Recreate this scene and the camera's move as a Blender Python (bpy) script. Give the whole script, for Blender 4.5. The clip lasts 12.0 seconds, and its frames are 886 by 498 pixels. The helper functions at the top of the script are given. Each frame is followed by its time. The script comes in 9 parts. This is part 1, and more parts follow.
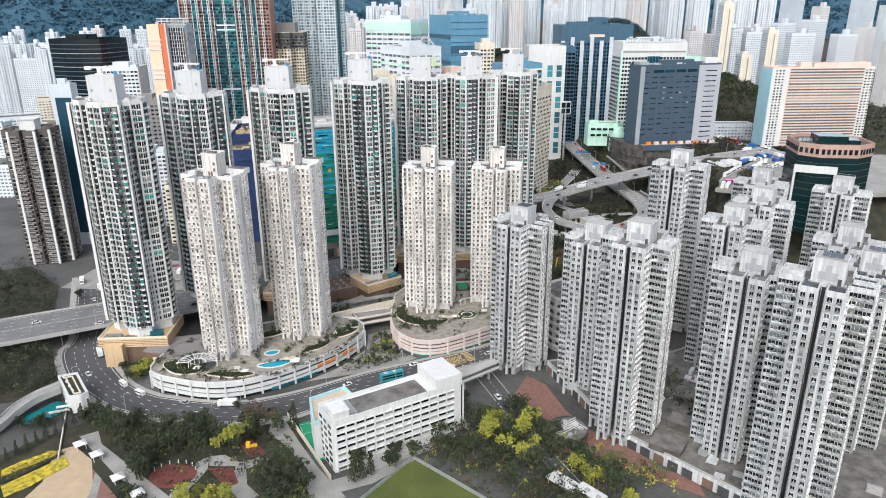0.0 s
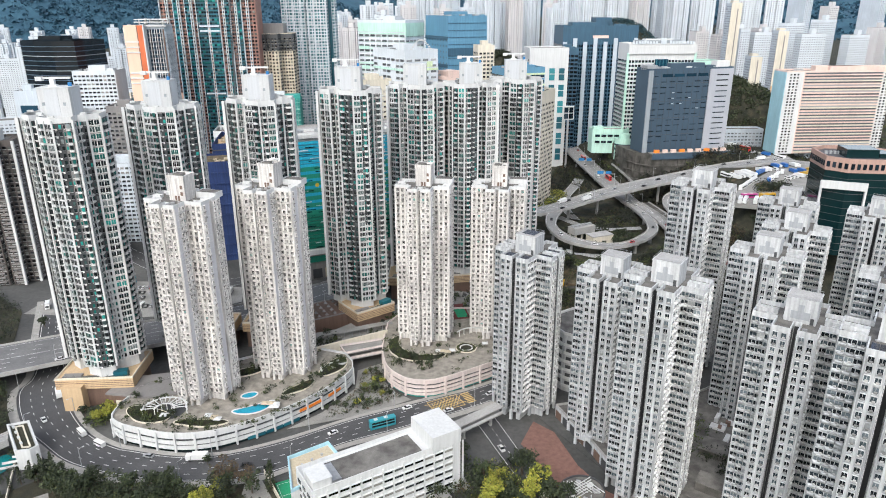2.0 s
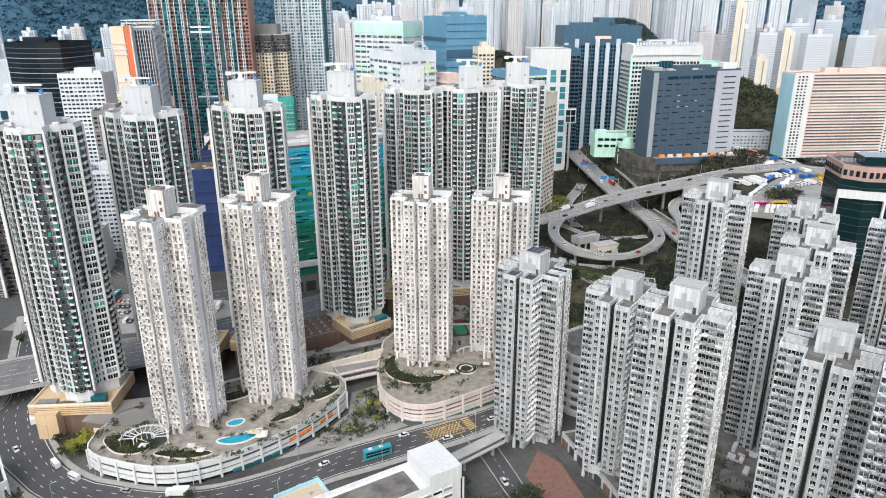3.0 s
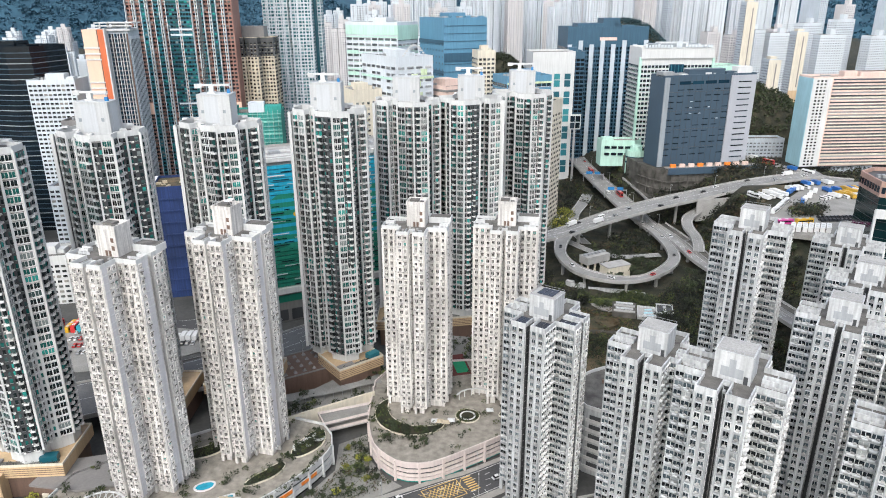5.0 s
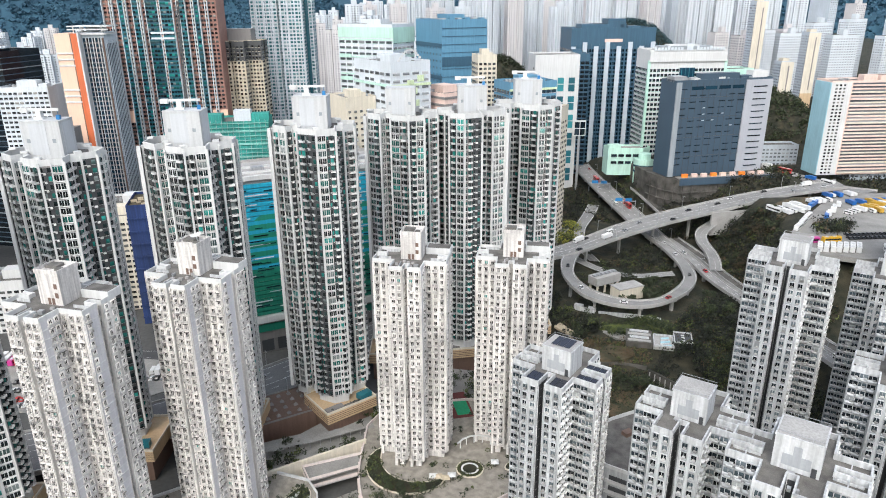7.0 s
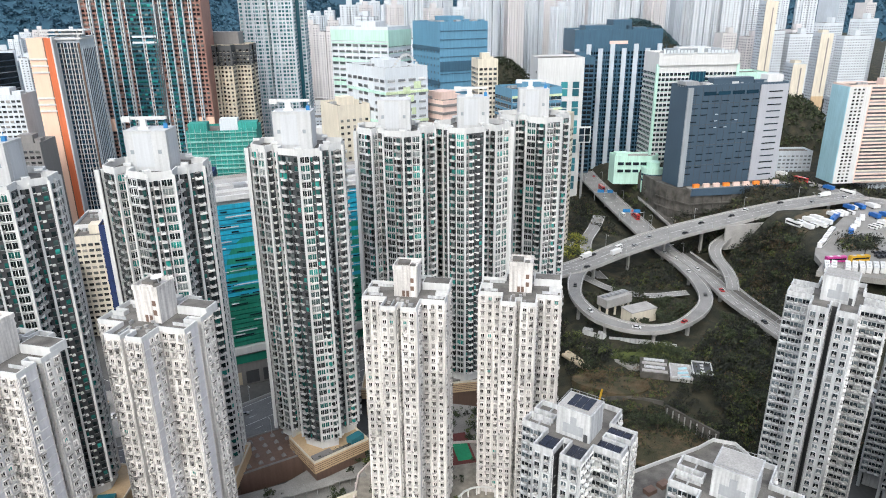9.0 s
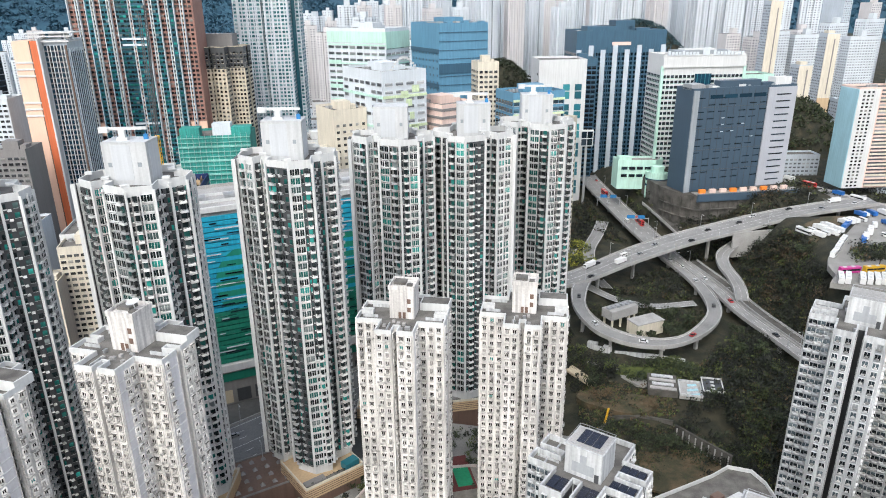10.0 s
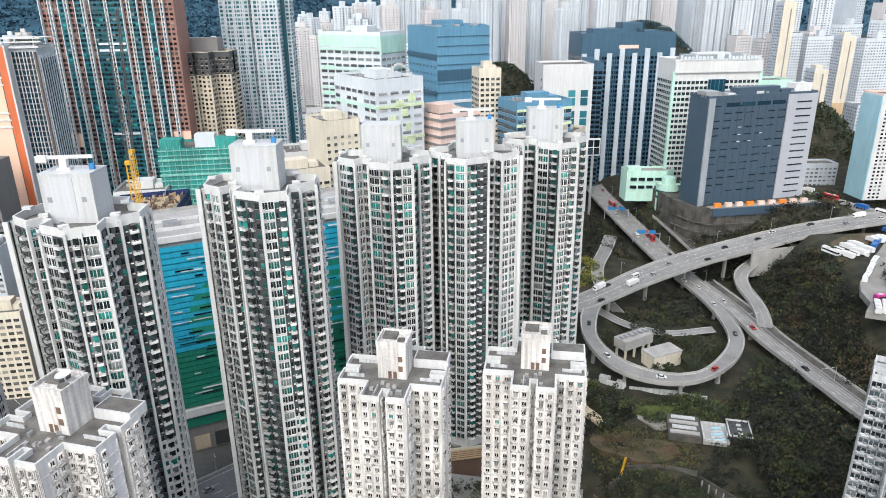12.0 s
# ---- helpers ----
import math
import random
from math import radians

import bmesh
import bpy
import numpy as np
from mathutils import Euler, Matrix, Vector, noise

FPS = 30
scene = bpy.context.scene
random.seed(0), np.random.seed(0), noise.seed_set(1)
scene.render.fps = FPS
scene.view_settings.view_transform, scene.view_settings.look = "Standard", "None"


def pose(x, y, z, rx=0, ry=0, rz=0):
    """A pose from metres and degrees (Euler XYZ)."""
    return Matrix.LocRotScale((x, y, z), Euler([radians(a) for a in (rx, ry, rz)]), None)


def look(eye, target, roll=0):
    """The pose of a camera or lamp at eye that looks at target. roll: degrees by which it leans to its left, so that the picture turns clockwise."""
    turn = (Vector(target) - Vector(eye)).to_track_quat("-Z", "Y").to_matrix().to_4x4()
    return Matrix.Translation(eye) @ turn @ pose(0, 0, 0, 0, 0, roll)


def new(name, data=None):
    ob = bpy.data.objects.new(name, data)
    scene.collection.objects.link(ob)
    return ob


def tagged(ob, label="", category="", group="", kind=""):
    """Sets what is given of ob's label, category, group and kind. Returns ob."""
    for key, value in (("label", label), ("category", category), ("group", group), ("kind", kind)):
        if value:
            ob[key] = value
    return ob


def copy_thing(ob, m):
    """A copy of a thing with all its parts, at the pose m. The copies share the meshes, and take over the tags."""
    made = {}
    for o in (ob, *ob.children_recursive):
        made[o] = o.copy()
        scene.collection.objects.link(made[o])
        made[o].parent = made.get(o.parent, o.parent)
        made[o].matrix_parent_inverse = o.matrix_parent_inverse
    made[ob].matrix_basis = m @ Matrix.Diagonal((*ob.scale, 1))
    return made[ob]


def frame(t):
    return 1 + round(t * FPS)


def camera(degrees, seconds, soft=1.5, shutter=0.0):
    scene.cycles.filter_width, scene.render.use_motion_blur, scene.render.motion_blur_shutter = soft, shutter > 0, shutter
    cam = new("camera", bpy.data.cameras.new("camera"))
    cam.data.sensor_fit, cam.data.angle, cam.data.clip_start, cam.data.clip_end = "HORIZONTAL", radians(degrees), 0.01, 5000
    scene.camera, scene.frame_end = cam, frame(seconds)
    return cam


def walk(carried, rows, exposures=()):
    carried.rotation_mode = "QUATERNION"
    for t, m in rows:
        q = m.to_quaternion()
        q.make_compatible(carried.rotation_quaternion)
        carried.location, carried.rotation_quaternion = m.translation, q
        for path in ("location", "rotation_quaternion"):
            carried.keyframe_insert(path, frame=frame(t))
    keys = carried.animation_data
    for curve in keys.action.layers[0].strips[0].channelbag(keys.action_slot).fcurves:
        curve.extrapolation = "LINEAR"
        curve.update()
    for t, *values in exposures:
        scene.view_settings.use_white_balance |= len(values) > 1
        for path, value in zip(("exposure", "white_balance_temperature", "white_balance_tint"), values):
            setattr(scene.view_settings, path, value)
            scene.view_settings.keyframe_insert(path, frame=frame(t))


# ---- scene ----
cam = camera(66.0, 12.0, 1.0)
ROWS = [
    (0.0, 0.00, 0.00, 168.00, 0.751, -19.386, 0.273),
    (0.5, -0.17, 8.65, 168.62, 0.684, -19.438, 0.241),
    (1.0, -0.30, 17.85, 169.22, 0.617, -19.488, 0.218),
    (1.5, -0.42, 27.44, 169.80, 0.551, -19.536, 0.203),
    (2.0, -0.52, 37.28, 170.36, 0.486, -19.581, 0.195),
    (2.5, -0.62, 47.24, 170.90, 0.421, -19.625, 0.195),
    (3.0, -0.72, 57.20, 171.42, 0.359, -19.667, 0.200),
    (3.5, -0.82, 67.07, 171.93, 0.297, -19.706, 0.212),
    (4.0, -0.92, 76.78, 172.42, 0.238, -19.744, 0.228),
    (4.5, -1.02, 86.26, 172.90, 0.180, -19.779, 0.248),
    (5.0, -1.11, 95.46, 173.36, 0.124, -19.813, 0.273),
    (5.5, -1.19, 104.37, 173.81, 0.071, -19.844, 0.300),
    (6.0, -1.25, 112.95, 174.25, 0.020, -19.874, 0.330),
    (6.5, -1.30, 121.22, 174.68, -0.029, -19.901, 0.362),
    (7.0, -1.33, 129.18, 175.10, -0.074, -19.926, 0.395),
    (7.5, -1.32, 136.87, 175.51, -0.116, -19.949, 0.429),
    (8.0, -1.28, 144.33, 175.90, -0.155, -19.970, 0.462),
    (8.5, -1.21, 151.62, 176.30, -0.190, -19.989, 0.496),
    (9.0, -1.11, 158.79, 176.68, -0.222, -20.006, 0.527),
    (9.5, -0.97, 165.94, 177.06, -0.250, -20.021, 0.558),
    (10.0, -0.80, 173.16, 177.43, -0.273, -20.034, 0.585),
    (10.5, -0.61, 180.56, 177.80, -0.293, -20.045, 0.610),
    (11.0, -0.41, 188.24, 178.16, -0.308, -20.054, 0.630),
    (11.5, -0.20, 196.35, 178.52, -0.318, -20.061, 0.647),
    (12.0, -0.00, 205.02, 178.88, -0.323, -20.065, 0.658),
]
walk(cam, [(t, pose(x, y, z, 90 + pitch, roll, yaw)) for t, x, y, z, yaw, pitch, roll in ROWS])

# ---- world and sun: bright overcast day ----
world = bpy.data.worlds.new("overcast_sky")
scene.world = world
world.use_nodes = True
wn, wl = world.node_tree.nodes, world.node_tree.links
sky = wn.new("ShaderNodeTexSky")
sky.sky_type, sky.sun_disc = "NISHITA", False
sky.sun_elevation, sky.sun_rotation = radians(46), radians(196)
sky.air_density, sky.dust_density = 1.0, 3.0
grey = wn.new("ShaderNodeHueSaturation")
grey.inputs["Saturation"].default_value = 0.55
wl.new(sky.outputs[0], grey.inputs["Color"])
wl.new(grey.outputs[0], wn["Background"].inputs["Color"])
wn["Background"].inputs["Strength"].default_value = 0.15
SUN = new("sun", bpy.data.lights.new("sun", "SUN"))
SUN.data.energy, SUN.data.angle, SUN.data.color = 0.72, radians(45), (0.915, 0.985, 0.97)
SUN.matrix_world = look((-48, -166, 180), (0, 0, 0))
scene.view_settings.exposure = 1.05


# ---- materials ----
def nodes_of(name):
    m = bpy.data.materials.new(name)
    m.use_nodes = True
    n = m.node_tree.nodes
    return m, n, m.node_tree.links, n["Principled BSDF"]


def paint(name, colour, rough=0.7, spread=0.12, grain=0.4, streak=0.15, metal=0.0, bump=0.0, island=0.0, big=0.06):
    """A weathered surface: fine grain, large stains, rain streaks that run down, and a change from piece to piece."""
    m, n, l, b = nodes_of(name)
    co = n.new("ShaderNodeTexCoord")
    geo = n.new("ShaderNodeNewGeometry")
    fine, large, run = n.new("ShaderNodeTexNoise"), n.new("ShaderNodeTexNoise"), n.new("ShaderNodeTexNoise")
    fine.inputs["Scale"].default_value, fine.inputs["Detail"].default_value = grain * 4, 4
    large.inputs["Scale"].default_value, large.inputs["Detail"].default_value = big, 5
    run.inputs["Scale"].default_value, run.inputs["Detail"].default_value = 1.0, 3
    stretch = n.new("ShaderNodeMapping")
    stretch.inputs["Scale"].default_value = (1.1, 1.1, 0.06)
    l.new(geo.outputs["Position"], stretch.inputs["Vector"])
    l.new(geo.outputs["Position"], fine.inputs["Vector"])
    l.new(geo.outputs["Position"], large.inputs["Vector"])
    l.new(stretch.outputs[0], run.inputs["Vector"])

    def scaled(sock, amount):
        mr = n.new("ShaderNodeMapRange")
        mr.inputs["From Min"].default_value, mr.inputs["From Max"].default_value = 0.3, 0.7
        mr.inputs["To Min"].default_value, mr.inputs["To Max"].default_value = 1 - amount, 1 + amount * 0.5
        l.new(sock, mr.inputs["Value"])
        return mr.outputs[0]

    def times(a, c):
        mu = n.new("ShaderNodeMath")
        mu.operation = "MULTIPLY"
        l.new(a, mu.inputs[0])
        l.new(c, mu.inputs[1])
        return mu.outputs[0]

    v = times(times(scaled(fine.outputs[0], spread * 0.6), scaled(large.outputs[0], spread)), scaled(run.outputs[0], streak))
    if island:
        info = n.new("ShaderNodeNewGeometry")
        v = times(v, scaled(info.outputs["Random Per Island"], island))
    hs = n.new("ShaderNodeHueSaturation")
    hs.inputs["Color"].default_value = (*colour, 1)
    l.new(v, hs.inputs["Value"])
    l.new(hs.outputs[0], b.inputs["Base Color"])
    b.inputs["Roughness"].default_value, b.inputs["Metallic"].default_value = rough, metal
    if bump:
        bp = n.new("ShaderNodeBump")
        bp.inputs["Strength"].default_value, bp.inputs["Distance"].default_value = bump, 0.1
        l.new(fine.outputs[0], bp.inputs["Height"])
        l.new(bp.outputs[0], b.inputs["Normal"])
    return m


def panes(name, colours, rough=0.12):
    """Window glass over rooms and curtains: each pane takes one of a few tones."""
    m, n, l, b = nodes_of(name)
    info = n.new("ShaderNodeNewGeometry")
    ob = n.new("ShaderNodeObjectInfo")
    add = n.new("ShaderNodeMath")
    add.operation = "ADD"
    l.new(info.outputs["Random Per Island"], add.inputs[0])
    l.new(ob.outputs["Random"], add.inputs[1])
    fr = n.new("ShaderNodeMath")
    fr.operation = "FRACT"
    l.new(add.outputs[0], fr.inputs[0])
    ramp = n.new("ShaderNodeValToRGB")
    ramp.color_ramp.interpolation = "CONSTANT"
    el = ramp.color_ramp.elements
    while len(el) < len(colours):
        el.new(0.5)
    for i, (at, c) in enumerate(colours):
        el[i].position, el[i].color = at, (*c, 1)
    l.new(fr.outputs[0], ramp.inputs[0])
    l.new(ramp.outputs[0], b.inputs["Base Color"])
    b.inputs["Roughness"].default_value, b.inputs["IOR"].default_value = rough, 1.5
    return m


def two_tone(name, a, c, scale, rough=0.9, bump=0.3, mid=0.5, wide=0.12, detail=6):
    """Two colours that meet in uneven patches: soil and grass, old concrete."""
    m, n, l, b = nodes_of(name)
    geo = n.new("ShaderNodeNewGeometry")
    no, fi = n.new("ShaderNodeTexNoise"), n.new("ShaderNodeTexNoise")
    no.inputs["Scale"].default_value, no.inputs["Detail"].default_value = scale, detail
    fi.inputs["Scale"].default_value, fi.inputs["Detail"].default_value = scale * 18, 4
    l.new(geo.outputs["Position"], no.inputs["Vector"])
    l.new(geo.outputs["Position"], fi.inputs["Vector"])
    ramp = n.new("ShaderNodeValToRGB")
    ramp.color_ramp.elements[0].position, ramp.color_ramp.elements[0].color = mid - wide, (*a, 1)
    ramp.color_ramp.elements[1].position, ramp.color_ramp.elements[1].color = mid + wide, (*c, 1)
    l.new(no.outputs[0], ramp.inputs[0])
    hs = n.new("ShaderNodeHueSaturation")
    mr = n.new("ShaderNodeMapRange")
    mr.inputs["To Min"].default_value, mr.inputs["To Max"].default_value = 0.6, 1.4
    l.new(fi.outputs[0], mr.inputs["Value"])
    l.new(mr.outputs[0], hs.inputs["Value"])
    l.new(ramp.outputs[0], hs.inputs["Color"])
    l.new(hs.outputs[0], b.inputs["Base Color"])
    b.inputs["Roughness"].default_value = rough
    bp = n.new("ShaderNodeBump")
    bp.inputs["Strength"].default_value, bp.inputs["Distance"].default_value = bump, 0.3
    l.new(fi.outputs[0], bp.inputs["Height"])
    l.new(bp.outputs[0], b.inputs["Normal"])
    return m


def foliage(name, colours):
    m, n, l, b = nodes_of(name)
    info, ob = n.new("ShaderNodeNewGeometry"), n.new("ShaderNodeObjectInfo")
    ramp = n.new("ShaderNodeValToRGB")
    el = ramp.color_ramp.elements
    while len(el) < len(colours):
        el.new(0.5)
    for i, c in enumerate(colours):
        el[i].position, el[i].color = i / (len(colours) - 1), (*c, 1)
    l.new(info.outputs["Random Per Island"], ramp.inputs[0])
    hs = n.new("ShaderNodeHueSaturation")
    mr = n.new("ShaderNodeMapRange")
    mr.inputs["To Min"].default_value, mr.inputs["To Max"].default_value = 0.6, 1.35
    l.new(ob.outputs["Random"], mr.inputs["Value"])
    l.new(mr.outputs[0], hs.inputs["Value"])
    l.new(ramp.outputs[0], hs.inputs["Color"])
    l.new(hs.outputs[0], b.inputs["Base Color"])
    b.inputs["Roughness"].default_value = 0.75
    return m


M_CREAM = paint("cream_render", (0.71, 0.68, 0.65), 0.8, 0.22, streak=0.42)
M_CREAM_END = paint("lilac_grey_tile", (0.62, 0.605, 0.625), 0.7, 0.08, streak=0.1)
M_WHITE = paint("white_paint", (0.585, 0.59, 0.585), 0.65, 0.07, streak=0.1)
M_LIFT = paint("off_white_render", (0.50, 0.51, 0.515), 0.7, 0.1, streak=0.14)
M_ESTATE = paint("pale_grey_paint", (0.485, 0.50, 0.51), 0.75, 0.16, streak=0.3)
M_ESTATE_GREY = paint("mid_grey_paint", (0.27, 0.30, 0.32), 0.75, 0.1, streak=0.12)
M_SILL = paint("white_sill", (0.66, 0.665, 0.66), 0.7, 0.1, streak=0.1, island=0.25)
M_SILL_C = paint("cream_window_surround", (0.76, 0.73, 0.70), 0.7, 0.12, streak=0.2, island=0.25)
M_ESTATE_LT = paint("light_grey_paint", (0.51, 0.52, 0.525), 0.75, 0.16, streak=0.34)
M_SILL_E = paint("estate_window_surround", (0.62, 0.63, 0.63), 0.7, 0.12, streak=0.15, island=0.3)
M_PANEL = paint("grey_wall_panel", (0.33, 0.345, 0.36), 0.75, 0.1, streak=0.15)
M_AC = paint("air_conditioner_case", (0.52, 0.51, 0.49), 0.6, 0.2, island=0.4)
# charcoal cladding, and also the shade painted into slots and open decks
M_DARK = paint("charcoal_and_shade", (0.055, 0.058, 0.062), 0.5, 0.15, streak=0.1)
M_HOUSE = paint("dark_umber_tile", (0.085, 0.072, 0.066), 0.6, 0.15, streak=0.12)
M_PALEWING = paint("pale_steel_cladding", (0.37, 0.385, 0.42), 0.55, 0.08, streak=0.06)
M_TAUPE = paint("taupe_cladding", (0.21, 0.20, 0.195), 0.55, 0.1, streak=0.1)
M_ROOF = two_tone("stained_roof_screed", (0.075, 0.07, 0.064), (0.19, 0.18, 0.165), 0.25, mid=0.52, wide=0.2)
M_CONC = two_tone("concrete", (0.26, 0.255, 0.245), (0.40, 0.39, 0.375), 0.12, mid=0.5, wide=0.25)
M_PAVE = two_tone("concrete_paving", (0.17, 0.165, 0.155), (0.31, 0.30, 0.28), 0.1, mid=0.5, wide=0.3)
M_PODROOF = two_tone("beige_podium_paving", (0.17, 0.155, 0.13), (0.33, 0.30, 0.26), 0.35, mid=0.5, wide=0.22)
M_OLDCONC = two_tone("mossy_retaining_concrete", (0.035, 0.033, 0.028), (0.12, 0.112, 0.10), 0.16, mid=0.5, wide=0.2)
M_ASPH = two_tone("asphalt", (0.042, 0.042, 0.045), (0.082, 0.082, 0.083), 0.07, mid=0.5, wide=0.3, bump=0.1)
M_DECK = two_tone("concrete_carriageway", (0.17, 0.168, 0.165), (0.28, 0.275, 0.265), 0.09, mid=0.5, wide=0.3, bump=0.1)
M_EXPW = two_tone("worn_expressway", (0.105, 0.105, 0.107), (0.175, 0.172, 0.168), 0.09, mid=0.5, wide=0.3, bump=0.1)
M_LINE = paint("road_paint", (0.72, 0.72, 0.70), 0.7, 0.25)
M_YELLOW = paint("yellow_road_paint", (0.66, 0.46, 0.16), 0.7, 0.25)
M_PINK = paint("pale_pink_tile", (0.66, 0.57, 0.54), 0.6, 0.1, streak=0.15)
M_TAN = paint("sandstone_tile", (0.54, 0.39, 0.235), 0.6, 0.12, streak=0.1)
M_BROWN = paint("brown_cladding", (0.16, 0.10, 0.075), 0.6, 0.15)
M_ORANGE = paint("orange_panel", (0.85, 0.24, 0.03), 0.5, 0.1)
M_PEACH = paint("peach_tile", (0.78, 0.52, 0.39), 0.6, 0.06, streak=0.06)
M_RUST = paint("rust_orange_tile", (0.58, 0.14, 0.05), 0.6, 0.08)
M_NAVY = paint("slate_blue_cladding", (0.046, 0.078, 0.112), 0.45, 0.1, streak=0.05)
M_STEEL = paint("blue_steel_cladding", (0.10, 0.25, 0.37), 0.5, 0.08)
M_DEEP = paint("deep_blue_cladding", (0.036, 0.096, 0.15), 0.45, 0.1)
M_MINT = paint("mint_green_tile", (0.47, 0.70, 0.60), 0.6, 0.1)
M_LIME = paint("lime_green_paint", (0.58, 0.68, 0.44), 0.6, 0.3)
M_SKYBLUE = paint("pale_blue_paint", (0.36, 0.58, 0.66), 0.65, 0.08, streak=0.12)
M_SALMON = paint("salmon_paint", (0.72, 0.54, 0.47), 0.7, 0.1, streak=0.12)
M_IVORY = paint("ivory_paint", (0.64, 0.585, 0.48), 0.7, 0.1, streak=0.14)
M_BRICK = paint("red_brown_tile", (0.33, 0.175, 0.14), 0.65, 0.16, streak=0.12)
M_SAND = paint("sand_tile", (0.50, 0.42, 0.30), 0.7, 0.14, streak=0.14)
M_SANDPALE = paint("pale_sand_tile", (0.55, 0.48, 0.37), 0.7, 0.14, streak=0.14)
# far building paints: distance haze is put into the colour as a cool tint
M_HAZEWHITE = paint("haze_tinted_white", (0.586, 0.630, 0.666), 0.8, 0.1, streak=0.1)
M_BLUSH = paint("haze_tinted_blush", (0.580, 0.561, 0.561), 0.8, 0.1, streak=0.12)
M_HAZEGREY = paint("haze_tinted_grey", (0.493, 0.547, 0.598), 0.8, 0.1, streak=0.1)
M_METAL = paint("grey_metal", (0.45, 0.46, 0.47), 0.45, 0.1, metal=0.6)
M_LOUVRE = paint("pale_louvre", (0.50, 0.52, 0.54), 0.6, 0.06, streak=0.1)
M_CRANE = paint("yellow_steel", (0.72, 0.42, 0.03), 0.5, 0.15)
M_BLUE = paint("blue_plastic", (0.02, 0.18, 0.42), 0.5, 0.1)
M_SCAFF = paint("green_scaffold_net", (0.035, 0.30, 0.26), 0.85, 0.3, streak=0.3)
M_SCAFF_LT = paint("pale_green_net", (0.22, 0.52, 0.46), 0.85, 0.3, streak=0.3)
M_BLUENET = paint("blue_safety_net", (0.014, 0.035, 0.125), 0.85, 0.25, streak=0.3)
M_GLASS = panes("dark_window_glass", [(0.0, (0.012, 0.014, 0.016)), (0.45, (0.04, 0.045, 0.05)), (0.7, (0.10, 0.105, 0.10)), (0.86, (0.26, 0.25, 0.23))])
M_GLASS_C = panes("curtained_window_glass", [(0.0, (0.02, 0.02, 0.02)), (0.34, (0.08, 0.076, 0.07)), (0.58, (0.20, 0.19, 0.175)), (0.78, (0.03, 0.03, 0.03)), (0.9, (0.40, 0.38, 0.36)), (0.975, (0.08, 0.30, 0.27))], 0.2)
M_GLASS_E = panes("bluish_window_glass", [(0.0, (0.015, 0.02, 0.024)), (0.4, (0.04, 0.055, 0.065)), (0.65, (0.09, 0.12, 0.135)), (0.85, (0.2, 0.24, 0.26)), (0.96, (0.4, 0.42, 0.42))], 0.15)
M_GLASS_PT = panes("pale_teal_glass", [(0.0, (0.05, 0.16, 0.18)), (0.5, (0.18, 0.34, 0.36)), (0.8, (0.34, 0.46, 0.47))], 0.2)
M_GLASS_T = panes("teal_window_glass", [(0.0, (0.010, 0.02, 0.022)), (0.3, (0.015, 0.11, 0.098)), (0.48, (0.012, 0.017, 0.019)), (0.7, (0.05, 0.085, 0.085)), (0.86, (0.03, 0.28, 0.245)), (0.94, (0.19, 0.22, 0.22))], 0.2)
M_GLASS_B = panes("blue_curtain_glass", [(0.0, (0.01, 0.03, 0.05)), (0.5, (0.015, 0.05, 0.08)), (0.85, (0.03, 0.08, 0.12))], 0.06)
M_GLASS_K = panes("black_curtain_glass", [(0.0, (0.006, 0.012, 0.018)), (0.6, (0.01, 0.02, 0.03)), (0.9, (0.03, 0.045, 0.06))], 0.08)
M_TEALTILE = panes("teal_facade_panel", [(0.0, (0.01, 0.09, 0.12)), (0.5, (0.015, 0.14, 0.18)), (0.8, (0.03, 0.22, 0.25))], 0.3)
M_SOLAR = paint("solar_cell", (0.012, 0.016, 0.03), 0.2, 0.1)
M_POOL = paint("pool_water", (0.02, 0.30, 0.42), 0.08, 0.1)
M_POND = paint("teal_pond_water", (0.01, 0.17, 0.18), 0.08, 0.3)
M_PLAZA = two_tone("sand_coloured_paving", (0.33, 0.25, 0.165), (0.45, 0.34, 0.22), 0.25, mid=0.5, wide=0.3)
M_BRICKPAVE = two_tone("brick_paving", (0.13, 0.07, 0.055), (0.24, 0.125, 0.10), 0.5, mid=0.5, wide=0.3)
M_CROWN = paint("brownish_salmon_stone", (0.42, 0.27, 0.22), 0.6, 0.12, streak=0.15)
M_COURT = paint("green_court", (0.01, 0.26, 0.12), 0.7, 0.15)
M_REDCOURT = paint("dark_red_play_surface", (0.14, 0.035, 0.03), 0.85, 0.2)
M_GRASS = two_tone("sports_turf", (0.048, 0.064, 0.010), (0.078, 0.095, 0.018), 0.09, mid=0.5, wide=0.2)
M_SCRUB = two_tone("scrub_ground", (0.013, 0.016, 0.008), (0.052, 0.043, 0.024), 0.14, mid=0.56, wide=0.16, bump=0.8)
M_CITY = two_tone("city_ground", (0.038, 0.039, 0.038), (0.095, 0.094, 0.09), 0.03, mid=0.5, wide=0.2)
M_SOIL = two_tone("bare_soil", (0.13, 0.09, 0.05), (0.045, 0.042, 0.02), 0.16, mid=0.48, wide=0.14, bump=0.9)
M_LEAF = foliage("leaves", [(0.010, 0.017, 0.007), (0.024, 0.036, 0.013), (0.050, 0.062, 0.022)])
M_LEAF_Y = foliage("yellow_leaves", [(0.10, 0.12, 0.015), (0.24, 0.25, 0.03), (0.30, 0.26, 0.04)])
# darker copy of the leaf colours, with shade put into the scrub's tone
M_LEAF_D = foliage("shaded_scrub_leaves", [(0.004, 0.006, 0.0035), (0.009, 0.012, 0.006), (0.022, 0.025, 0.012)])
